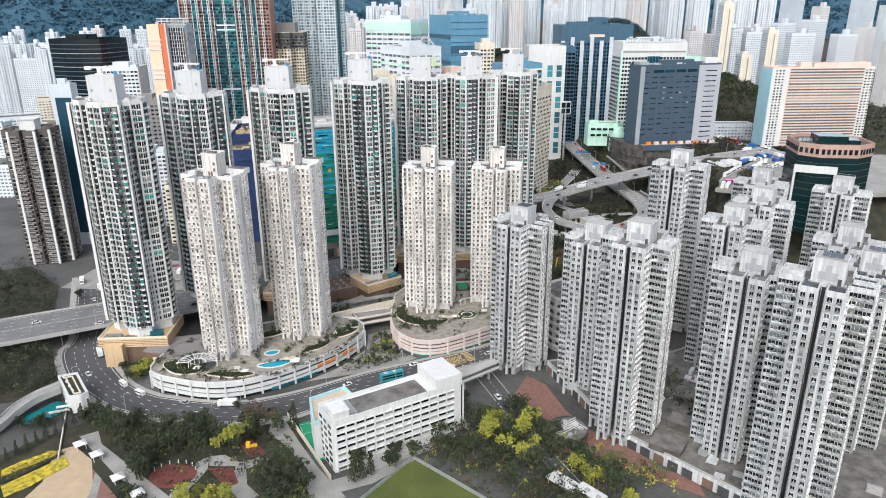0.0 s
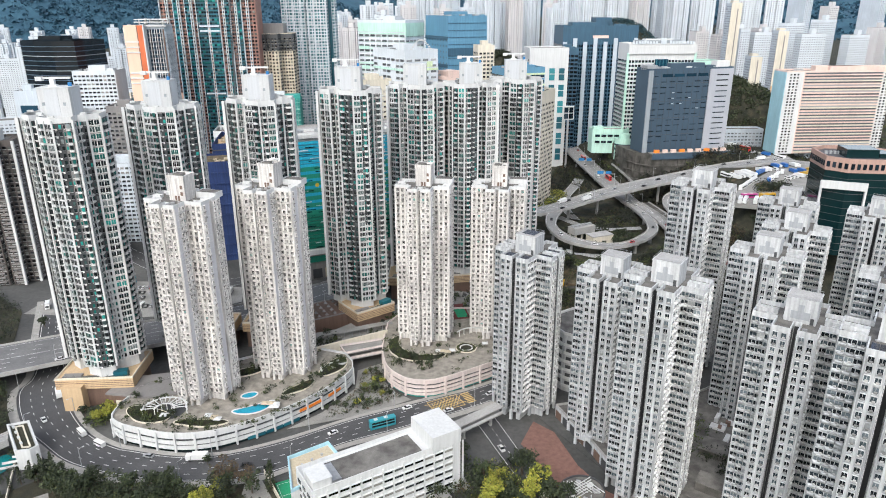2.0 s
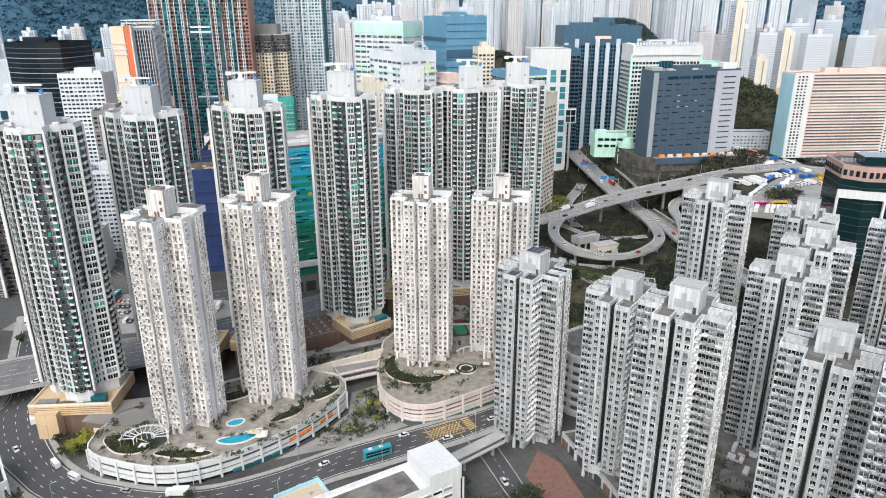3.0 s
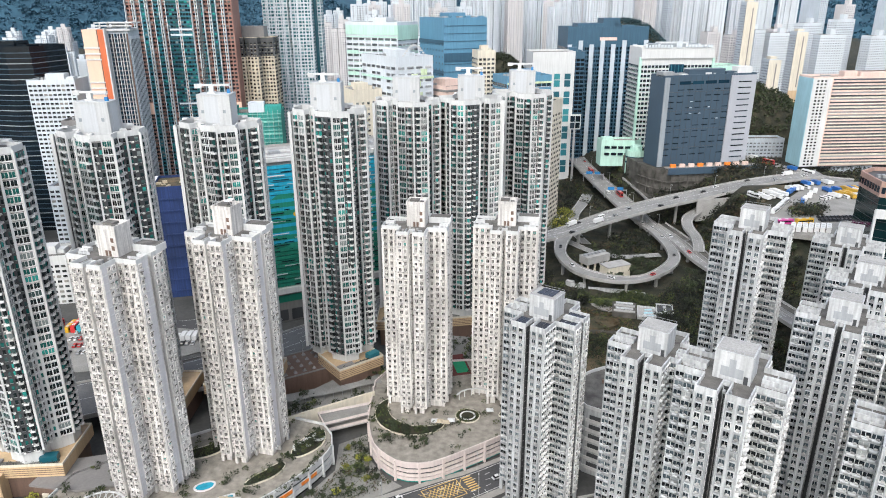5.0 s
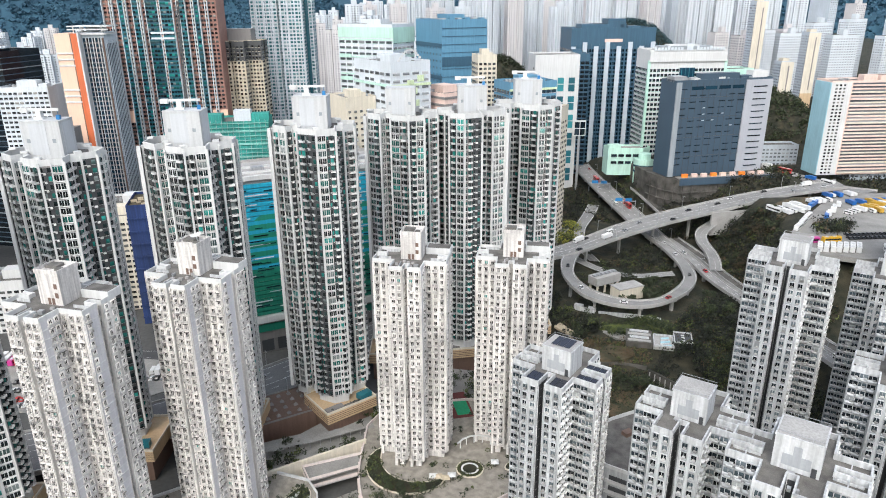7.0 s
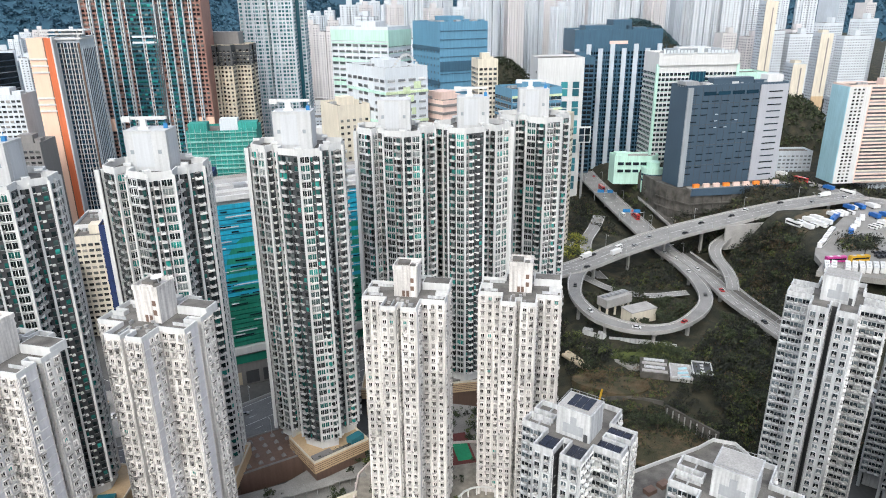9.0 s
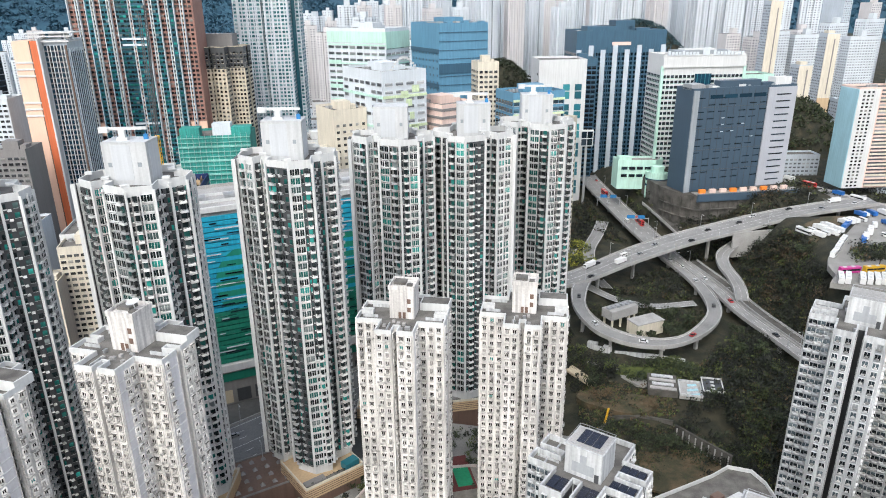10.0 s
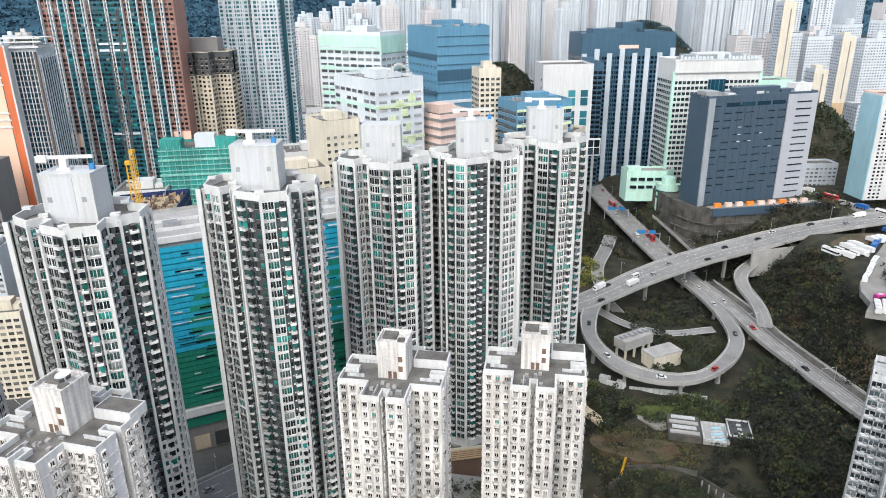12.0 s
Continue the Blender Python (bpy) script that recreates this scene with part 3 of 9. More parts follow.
def cream_tower(x, y, yaw, z0, z1, seed):
    rng = random.Random(seed)
    root = empty("residential_tower", (x, y, z0, 0, 0, yaw), "tall cream private tower with arched window surrounds on a garden podium", "tower", "cream towers")
    H, fh = z1 - z0, 2.66
    n = int((H - 3.5) / fh)
    base = H - n * fh
    poly = CROSS(5.6, 13.2, 0.75, 3.6, 6.4)
    # striped blank gables on the outer faces of the arms
    side = [2 if i in (5, 27, 7, 12, 20) else 0 for i in range(len(poly))]
    g = Geo().prism(poly, base - 0.4, H, 0, 1, side)
    g.prism(inset(poly, 1.4), 0, base - 0.4, 0)
    g.link("body", [M_CREAM, M_ROOF, M_CREAM_END], root)
    Geo().ring(poly, H, H + 1.25, 0.35).link("parapet", M_WHITE, root)
    each("column", (1.0, 1.0, base), [(px * 0.94, py * 0.94, 0, 0) for px, py in poly[::2]], M_CREAM, root)
    core = Geo().box((0, 1.0, H), (7.4, 7.2, 9.2)).box((0, 1.0, H + 9.2), (7.8, 7.6, 0.3)).ring([(-3.9, -2.8), (3.9, -2.8), (3.9, 4.8), (-3.9, 4.8)], H + 9.5, H + 10.4, 0.3)
    lift = core.link("lift_tower", M_CREAM, root)
    for k in range(2):
        Geo().box((2.2, -2.62, H + 2.2 + 2.7 * k), (1.1, 0.12, 1.5)).link("window", M_BROWN, lift)
    for px in (-0.6, 0.7):
        Geo().box((px, -2.62, H + 0.1), (0.9, 0.12, 2.0)).link("door", M_BROWN, lift)
    Geo().box((-1.2, 2.0, H + 9.5), (3.6, 3.2, 0.8)).link("water_tank", M_ROOF, lift)
    Geo().box((2.0, 0.0, H + 9.5), (1.6, 1.6, 0.6)).link("water_tank", M_ROOF, lift)
    Geo().box((8.6, 6.4, H), (9.0, 5.2, 2.4), 0).link("raised_parapet", M_WHITE, root)
    Geo().box((8.6, 6.4, H + 2.4), (8.2, 4.4, 0.1), 0).link("raised_roof", M_ROOF, root)
    for px, py, w, d in ((-9.5, -2.8, 4.5, 0.25), (9.6, -2.6, 5.0, 0.25), (-2.6, -9.4, 0.25, 4.6), (-8.2, 4.4, 5.0, 0.25)):
        Geo().box((px, py, H), (w, d, 0.9)).link("roof_kerb", M_ESTATE_LT, root)
    for q in range(5):
        Geo().box((rng.uniform(-4, 4), rng.uniform(-11, -4), H), (0.9, 0.9, 0.7)).link("roof_vent", M_CONC, root)
    if seed == 11:
        dish = Geo()
        for q in range(18):
            a0, a1 = 2 * math.pi * q / 18, 2 * math.pi * (q + 1) / 18
            dish.face([(1.6 * math.cos(a0), 1.6 * math.sin(a0), 0.5), (1.6 * math.cos(a1), 1.6 * math.sin(a1), 0.5), (0, 0, 0)])
        dish.box((0, 0, -1.6), (0.2, 0.2, 1.7))
        dish.link("satellite_dish", M_WHITE, lift, "white satellite dish", at=pose(1.5, 1, H + 11.4, 10, -6, 0))
    roof_clutter(root, poly, H, rng, 5)
    big, small, flat = [], [], []
    for i, px, py, a, L, k, m in bays(poly, 2.05, 0.3):
        back = math.cos(a + radians(yaw)) > 0.35
        if (i == 5 and k == 0) or (i == 27 and k == m - 1) or (i == 7 and k == m - 1):
            continue
        for f in range(n):
            p = (px, py, base + f * fh, a)
            (flat if back else small if L < 3.4 else big).append(p)
    facade(root, {"window": (W_CREAM, big, (M_SILL_C, M_GLASS_C, M_AC)), "small_window": (W_CREAM_S, small, (M_SILL_C, M_GLASS_C)), "rear_window": (W_FLAT, flat, (M_SILL_C, M_GLASS_C))}, ("window",))
    unit, rack, hood = [], [], []
    for p in big:
        q = rng.random()
        if q < 0.42:
            unit.append((p[0], p[1], p[2] + rng.uniform(-0.1, 0.2), p[3]))
        elif q < 0.52:
            rack.append((p[0], p[1], p[2], p[3]))
        if rng.random() < 0.3:
            hood.append((p[0], p[1], p[2], p[3]))
    stamp("wall_clutter", piece_of([(0.45, 1.05, 0.02, 0.5, 0.1, 0.6, 0), (-0.95, -0.55, 0.02, 0.4, -0.1, 0.4, 1)]), unit, (M_AC, M_CREAM), root)
    stamp("drying_gear", piece_of([(-0.9, 0.9, 0.45, 0.5, 0.35, 0.4, 0), (-0.9, 0.9, 0.85, 0.9, 0.35, 0.4, 0), (-0.6, -0.1, 0.4, 0.8, -0.35, 0.36, 1), (0.15, 0.5, 0.5, 0.85, -0.5, 0.36, 2)]), rack, (M_METAL, M_TAUPE, M_AC), root)
    stamp("awning_rest", piece_of([(-0.7, 0.7, 0.1, 0.75, 2.25, 2.32, 0)]), hood, (M_ROOF,), root)
    # pale joint lines across the blank gables
    for i, px, py, ex, ey, L in edges_of(poly):
        if side[i] == 2 and L > 1.5:
            stamp("jointing", piece_of([(-L / 2 + 0.05, L / 2 - 0.05, 0, 0.05, -0.08, 0.1, 0)]), [(px + ex * L / 2, py + ey * L / 2, base + f * fh, math.atan2(-ey, -ex)) for f in range(1, n)], (M_WHITE,), root)
    each("drain_pipe", (0.16, 0.16, H - base), [(px + ex * q + ey * 0.12, py + ey * q - ex * 0.12, base, 0) for i, px, py, ex, ey, L in edges_of(poly) if L > 4 for q in (0.25, L - 0.25)], M_CREAM, root)
    return root


def estate_tower(x, y, yaw, z0, z1, seed, solar=False, b=13.2):
    rng = random.Random(seed)
    root = empty("estate_block", (x, y, z0, 0, 0, yaw), "pale grey public housing block with rows of air conditioners", "tower", "estate blocks")
    H, fh = z1 - z0, 2.66
    n = int((H - 4.5) / fh)
    base = H - n * fh
    a = 6.3
    poly = CROSS(a, b, 0.9, 6.2, 5.6)
    g = Geo().prism(poly, base - 0.5, H, 0, 1)
    g.prism(inset(poly, 1.8), 0, base - 0.5, 0)
    g.link("body", [M_ESTATE, M_ROOF], root)
    Geo().ring(poly, H, H + 1.4, 0.4).link("parapet", M_ESTATE_LT, root)
    each("column", (1.1, 1.1, base), [(px * 0.95, py * 0.95, 0, 0) for px, py in poly[::2]], M_ESTATE, root)
    core = Geo().box((0, 0, H), (9.0, 8.0, 7.5)).box((0, 0, H + 7.5), (9.3, 8.3, 0.35))
    lift = core.link("lift_tower", M_ESTATE_LT, root)
    Geo().box((0, 0, H + 7.85), (8.6, 7.6, 0.06)).link("lift_roof", M_CONC, lift)
    for s in (-1, 1):
        Geo().box((0, s * 4.06, H + 1.2), (5.4, 0.16, 2.6)).box((0, s * 4.06, H + 3.8), (1.6, 0.16, 2.2)).link("grey_panel", M_PANEL, lift)
        Geo().box((3.4, s * 4.08, H + 0.1), (1.0, 0.2, 2.1)).link("door", M_DARK, lift)
    rail = Geo().ring([(-4.5, -4.0), (4.5, -4.0), (4.5, 4.0), (-4.5, 4.0)], H + 8.6, H + 8.7, 0.06)
    for px in (-4.4, -2.2, 0, 2.2, 4.4):
        for py in (-3.95, 3.95):
            rail.box((px, py, H + 7.85), (0.06, 0.06, 0.85))
    rail.link("railing", M_METAL, lift)
    for cx, cy, w, d in ((-9.5, 0, 5.5, 9.6), (9.5, 0, 5.5, 9.6)):
        Geo().box((cx, cy, H), (0.25, d, 0.6)).box((cx, cy - 2.2, H), (w, 0.25, 0.6)).link("roof_kerb", M_ESTATE_LT, root)
    if solar:
        spots = []
        for cx, cy, zz, nx, ny in ((3.6, -9.4, 0.7, 2, 4), (-3.6, -9.4, 0.7, 2, 4), (9.4, -3.4, 0.7, 3, 3), (9.4, 3.2, 0.7, 3, 3), (0.2, 0.4, 8.1, 3, 5)):
            spots += [(cx + (i - (nx - 1) / 2) * 1.95, cy + (j - (ny - 1) / 2) * 1.12, H + zz, 0) for i in range(nx) for j in range(ny)]
        each("solar_panel", (1.8, 1.0, 0.08), spots, M_SOLAR, root)
    roof_clutter(root, poly, H, rng, 4)
    paired, band, flat, slit = [], [], [], []
    for i, px, py, ang, L, k, m in bays(poly, 2.3, 0.25, 2.2):
        facing = math.cos(ang + radians(yaw))
        end = i in (0, 4, 7, 11, 14, 18, 21, 25)
        slot = i in (1, 2, 3, 8, 9, 10, 15, 16, 17, 22, 23, 24)
        for f in range(n):
            p = (px, py, base + f * fh, ang)
            if facing > 0.45:
                flat.append(p)
            elif slot:
                slit.append(p)
            elif end:
                paired.append(p)
            else:
                band.append(p)
    mats = (M_SILL_E, M_GLASS_E, M_AC, M_ESTATE_GREY)
    facade(root, {"window": (W_EST, paired, mats), "bay_window": (W_BAND, band, mats), "rear_window": (W_FLAT, flat, mats), "slot_window": (W_SLIT, slit, mats)}, ("window", "bay_window"))
    # the deep slots between the wings carry the drain pipes; dark sheets paint in their shade
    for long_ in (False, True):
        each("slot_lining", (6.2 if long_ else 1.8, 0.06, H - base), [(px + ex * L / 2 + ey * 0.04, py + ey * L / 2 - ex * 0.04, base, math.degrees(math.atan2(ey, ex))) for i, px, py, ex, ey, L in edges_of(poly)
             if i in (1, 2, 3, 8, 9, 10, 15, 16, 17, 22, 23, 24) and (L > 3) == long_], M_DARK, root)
    stamp("pipework", piece_of([(-0.08, 0.08, 0, 0.2, 0, H - base, 0)]), [(px + ex * q, py + ey * q, base, math.atan2(-ey, -ex)) for i, px, py, ex, ey, L in edges_of(poly) if L > 3 for q in (0.2, L - 0.2)], (M_ESTATE_LT,), root)
    return root


SKYLINE = [(x * 0.95, y * 0.95) for x, y in [(-16, 2.5), (-15.5, -4), (-9.5, -8.5), (-7.2, -5.2), (-3.8, -7.2), (-4.2, -12), (4, -16), (11, -13), (10.2, -6.5), (13, -5), (17, -1.5), (16.5, 6), (10, 8), (8, 14), (-2, 15), (-6, 9), (-14, 9)]]


def modern_tower(x, y, yaw, z0, z1, seed, shift=0, boom=True, flip=False, order="BWBDWBBWD"):
    rng = random.Random(seed)
    root = empty("residential_tower", (x, y, z0, 0, 0, yaw), "slender white and charcoal tower with teal glass balconies", "tower", "glass balcony towers")
    H, fh = z1 - z0, 2.85
    n = int((H - 3) / fh)
    base = H - n * fh
    poly = [(-px, py) for px, py in reversed(SKYLINE)] if flip else SKYLINE
    ne = len(poly)
    look_of = [(0, 1, 1, 0, 1, 0, 1, 1, 0, 3, 1, 0, 1, 0, 0, 1, 0)[(i + shift) % 17] for i in range(ne)]
    g = Geo().prism(poly, base, H, 0, 3, [{0: 0, 1: 1, 2: 0, 3: 2}[k] for k in look_of])
    g.prism(inset(poly, 0.8), 0, base, 0)
    g.link("body", [M_WHITE, M_DARK, M_TAUPE, M_ROOF], root)
    par = Geo().ring(poly, H, H + 2.2, 0.4)
    for i, px, py, ex, ey, L in edges_of(poly):
        if i % 3 == 0:
            par.box((px * 0.93, py * 0.93, H + 2.2), (2.2, 1.8, 0.7), rng.uniform(0, 40))
    par.link("parapet", M_WHITE, root)
    core = Geo().box((0, 1.0, H), (13.0, 9.0, 12.5)).box((0, 1.0, H + 12.5), (13.2, 9.2, 0.3))
    lift = core.link("lift_tower", M_LIFT, root)
    lou = Geo()
    for s in (-1, 1):
        lou.box((-1.0, 1.0 + s * 4.55, H + 1.5), (5.6, 0.12, 10.4)).box((s * 6.55, 1.0, H + 1.5), (0.12, 5.5, 10.4))
    lou.link("louvre_panel", M_LOUVRE, lift)
    for px in (-4.6, 4.0):
        Geo().box((px, -3.56, H + 5.5), (1.1, 0.1, 1.3)).link("plant_window", M_ESTATE_GREY, lift)
    if boom:
        crane = empty("gondola_crane", pose(*(root.matrix_basis @ Vector((-1.5, 0.5, H + 12.8))), 0, 0, yaw + rng.uniform(-12, 12)), "white roof-top maintenance gondola crane with long boom", "crane", "gondola cranes")
        Geo().box((0, 0, 0), (3.2, 2.4, 0.7)).box((0, 0, 0.7), (1.8, 1.6, 2.2)).link("base", M_WHITE, crane)
        Geo().box((1.0, 0, 2.9), (12.5, 0.9, 0.8)).box((-5.0, 0, 2.2), (2.6, 1.8, 1.6)).link("boom", M_WHITE, crane)
        Geo().box((6.6, 0, -0.1), (1.2, 1.0, 1.6)).box((6.6, 0, 1.5), (0.12, 0.12, 1.6)).link("cradle", M_BLUE, crane)
    roof_clutter(root, poly, H, rng, 9)
    win, bal, dwin, full, flat, slit, panel_hi, fin = [], [], [], [], [], [], [], []
    turn = seed
    for i, px, py, ang, L, k, m in bays(poly, 3.5, 0.2, 2.0):
        facing = math.cos(ang + radians(yaw))
        turn += 1
        w = (L - 0.5) / m
        kind = order[(turn + shift) % 9] if L > 3.6 else "D"
        a_deg = math.degrees(ang)
        ox, oy = -math.sin(ang), math.cos(ang)
        low = base + (H - base) * (0.4 if turn % 3 == 0 else 0.0)
        if kind in "DBT" and (kind != "T" or turn % 2) and facing < 0.5:
            panel_hi.append((px + ox * 0.03, py + oy * 0.03, low, a_deg, w * 0.99, H - low - 0.6, M_DARK if (turn + shift) % 3 or kind == "D" else M_TAUPE))
        if kind in "WT":
            fin.append((px + ox * 0.28 + math.cos(ang) * w / 2, py + oy * 0.28 + math.sin(ang) * w / 2, base, a_deg))
        for f in range(n):
            p = (px, py, base + f * fh, ang, w / 4.9)
            if facing > 0.5:
                flat.append(p[:4])
            elif kind in "B":
                bal.append(p)
            elif kind == "D":
                dwin.append(p)
            elif kind == "T":
                full.append(p)
            elif L < 2.6:
                slit.append(p[:4])
            else:
                win.append(p)
    mats = (M_SILL, M_GLASS_T, M_METAL, M_AC)
    facade(root, {"window": (W_TEAL, win, mats), "balcony": (W_BALC, bal, mats), "glazed_bay": (W_FULL, full, mats), "dark_window": (W_DARKWIN, dwin, mats), "rear_window": (W_FLAT, flat, mats), "slot_window": (W_SLIT, slit, mats)}, ("window", "balcony"))
    for px, py, z, a, w, h, mt in panel_hi:
        Geo().box((0, 0, 0), (w, 0.08, h)).link("cladding_strip", mt, root, at=pose(px, py, z, 0, 0, a))
    ed = -1 if not flip else 1
    Geo().box((ed * 16.4, -1.0, base), (0.7, 8.6, H - base + 0.6), -4 * ed).link("dark_blade", M_DARK, root)
    Geo().box((ed * 15.9, -5.2, base), (1.3, 0.7, H - base + 1.0), -4 * ed).link("white_blade", M_WHITE, root)
    each("fin", (0.4, 0.6, H - base + 0.8), fin, M_WHITE, root)
    each("corner_fin", (0.65, 0.85, H - base + 1.0), [(px + ey * 0.2, py - ex * 0.2, base, math.degrees(math.atan2(ey, ex))) for i, px, py, ex, ey, L in edges_of(poly)], M_WHITE, root)
    return root


for k, (x, y, yaw, z0, z1) in enumerate([(-109, 304, -15, 8, 97), (-78.5, 325.5, -15, 8, 97), (-12.5, 358.5, -10, 8, 89), (24.5, 365.5, -10, 8, 87)]):
    cream_tower(x, y, yaw, z0, z1, 10 + k)
for k, (x, y, z0, z1, solar) in enumerate([(33, 305.5, -2, 74, True), (63.5, 283, -2, 73, False), (72, 247.5, -2, 84.5, False), (117, 345, 2, 92, False), (127, 295, -2, 77, False),
                                           (152, 324, -2, 78, False), (171, 371, 0, 76, False), (203, 348, -2, 77, False), (166, 272, -2, 75, False), (109, 231, -2, 78.5, False), (116, 197, -2, 88.5, True), (156, 238, -2, 76, True)]):
    estate_tower(x, y, -35, z0, z1, 40 + k, solar)
for k, (x, y, yaw, z1, shift, boom, flip) in enumerate([(-160, 319, 0, 127.5, 0, True, False), (-135.5, 360, 0, 126, 3, True, False), (-93, 373, 0, 127, 5, True, False), (-52, 395, 0, 129, 2, True, False),
                                                        (-20, 437, 0, 127, 4, False, False), (12, 443, 0, 127, 0, True, True), (40, 467, 0, 127, 6, True, False)]):
    modern_tower(x, y, yaw, 14, z1, 70 + k, shift, boom, flip, "BWBDWBBWD" if k < 4 else "WBWBDWBBW")


# ---- roads ----
def resample(pts, n):
    """n points evenly along a smooth curve through pts."""
    P = [Vector(p) for p in pts]
    P = [P[0] * 2 - P[1]] + P + [P[-1] * 2 - P[-2]]
    fine = []
    for i in range(1, len(P) - 2):
        for k in range(12):
            t = k / 12
            a, b, c, d = P[i - 1], P[i], P[i + 1], P[i + 2]
            fine.append(0.5 * ((2 * b) + (c - a) * t + (2 * a - 5 * b + 4 * c - d) * t * t + (3 * b - a - 3 * c + d) * t ** 3))
    fine.append(P[-2])
    acc = [0.0]
    for a, b in zip(fine, fine[1:]):
        acc.append(acc[-1] + (b - a).length)
    out, j = [], 0
    for i in range(n):
        s = acc[-1] * i / (n - 1)
        while j < len(acc) - 2 and acc[j + 1] < s:
            j += 1
        f = (s - acc[j]) / max(acc[j + 1] - acc[j], 1e-6)
        out.append(fine[j].lerp(fine[j + 1], f))
    return out


def ribbon(g, A, B, mi=0, lift=0.0):
    for a, b, c, d in zip(A, B, B[1:], A[1:]):
        g.face([(p[0], p[1], p[2] + lift) for p in (a, b, c, d)], mi)


def road(name, left, right, surface, label, raised=True, lanes=2, n=48, piers=True, wall_h=0.9, thick=1.3, split=False, bars=None):
    """A carriageway between two edge curves: deck or street, kerb walls, lane marks and piers."""
    A, B = resample(left, n), resample(right, n)
    root = empty(name, (0, 0, 0), label, "road", kind="structure")
    g = Geo()
    ribbon(g, A, B)
    if raised:
        ribbon(g, A, B, 1, -thick)
        for E_ in (A, B):
            ribbon(g, E_, [p - Vector((0, 0, thick)) for p in E_], 1)
    g.link("carriageway", [surface, M_CONC], root)
    if raised:
        for E_, s in ((A, 1), (B, -1)):
            w = Geo()
            other = B if s == 1 else A
            inn = [p.lerp(q, 0.35 / max((q - p).length, 1)) for p, q in zip(E_, other)]
            out = [p.lerp(q, -0.12 / max((q - p).length, 1)) for p, q in zip(E_, other)]
            up = Vector((0, 0, wall_h))
            ribbon(w, [p + up for p in out], [p + up for p in inn])
            ribbon(w, out, [p + up for p in out])
            ribbon(w, inn, [p + up for p in inn])
            dn = Vector((0, 0, -0.5))
            ribbon(w, [p + dn for p in out], out)
            w.link("parapet", M_CONC, root)
    marks = Geo()
    for k in range(lanes + 1):
        f = 0.06 + 0.88 * k / lanes
        C = [a.lerp(b, f) for a, b in zip(A, B)]
        solid = k in (0, lanes) or (split and k == lanes // 2)
        F = resample([tuple(c) for c in C], n * 3)
        for i in range(0, len(F) - 1):
            if not solid and i % 3:
                continue
            d = (F[i + 1] - F[i])
            sd = Vector((-d.y, d.x, 0)).normalized() * (0.11 if solid else 0.1)
            marks.face([p + Vector((0, 0, 0.025)) for p in (F[i] - sd, F[i] + sd, F[i + 1] + sd, F[i + 1] - sd)])
    tagged(marks.link("lane_marking", M_LINE, root), kind="stuff")
    if piers and raised:
        for i in range(3, n - 2, 5):
            m = (A[i] + B[i]) / 2
            gz = ground_z(m.x, m.y)
            if m.z - thick - gz > 2:
                w = (A[i] - B[i]).length
                ang = math.degrees(math.atan2((B[i] - A[i]).y, (B[i] - A[i]).x))
                Geo().box((m.x, m.y, gz - 0.5), (1.8, 1.4, m.z - gz - thick + 0.5), ang).box((m.x, m.y, m.z - thick - 1.2), (w * 0.75, 1.6, 1.2), ang).link("pier", M_CONC, root)
    return A, B


VIA = road("viaduct", [(30, 512, 20.6), (55, 533, 20.6), (80.1, 541.2, 21), (120.7, 565.8, 25), (161.2, 588, 28), (201.8, 602.2, 32), (225.5, 606, 37), (250, 607.5, 41.5), (296, 616, 44.8)],
           [(15, 527, 20.6), (45, 545, 20.6), (75, 557, 21), (117.7, 588, 24.5), (151.1, 606, 27.5), (193.2, 621, 32), (224, 626, 37), (252, 627, 41.5), (298, 636, 44.8)], M_DECK, "pale concrete motorway viaduct with traffic", lanes=4, split=True)
LOOP = road("slip_road", [(76, 541, 21), (72.4, 530, 20.9), (70.1, 512.4, 20.5), (71.9, 495.6, 20), (76.7, 481.2, 19.5), (86, 471.8, 19), (97.4, 467.5, 18.5), (110.3, 468.4, 18), (124.7, 476.2, 17.5), (139.8, 490.7, 17), (150.6, 508.5, 16.5), (155.4, 528.3, 16), (156.7, 550.5, 15.5), (154.7, 575.4, 15), (150.9, 600, 14.5)],
            [(87, 545, 21), (82, 532, 20.9), (77.2, 512.2, 20.5), (78.6, 498.2, 20), (84.3, 486, 19.5), (92.8, 478.6, 19), (102, 475.3, 18.5), (109, 475.6, 18), (119.6, 480, 17.5), (133, 494, 17), (143.4, 510.5, 16.5), (148, 529.5, 16), (149.3, 551, 15.5), (148, 575, 15), (144.6, 598, 14.5)], M_DECK, "curved concrete loop slip road on piers", lanes=1)
HWY = road("highway", [(129, 800, 20), (128.7, 762, 20), (134.5, 681, 18), (140.5, 630, 15.5), (146, 598, 14.4), (157.5, 556, 14.6), (159.5, 514, 15), (164.9, 476, 16), (169, 444, 17), (176, 400, 18), (186, 340, 18)],
           [(145, 806, 20), (145, 770, 20), (150.6, 694, 18), (156.5, 644, 15.5), (158.5, 600, 14.4), (164, 556, 14.6), (166.5, 514, 15), (171.2, 480, 16), (176, 446, 17), (184, 400, 18), (196, 340, 18)], M_DECK, "elevated concrete dual carriageway", lanes=3)
road("service_road", [(160.5, 590, 14.6), (166.5, 550, 14.8), (169, 512, 15.2), (173.8, 474, 16.2), (179, 436, 17.2), (187, 396, 18)], [(167, 592, 14.6), (172.5, 552, 14.8), (175, 514, 15.2), (180, 476, 16.2), (185.5, 438, 17.2), (193, 398, 18)], M_OLDCONC, "stained unused concrete ramp beside the highway", lanes=1, piers=False)
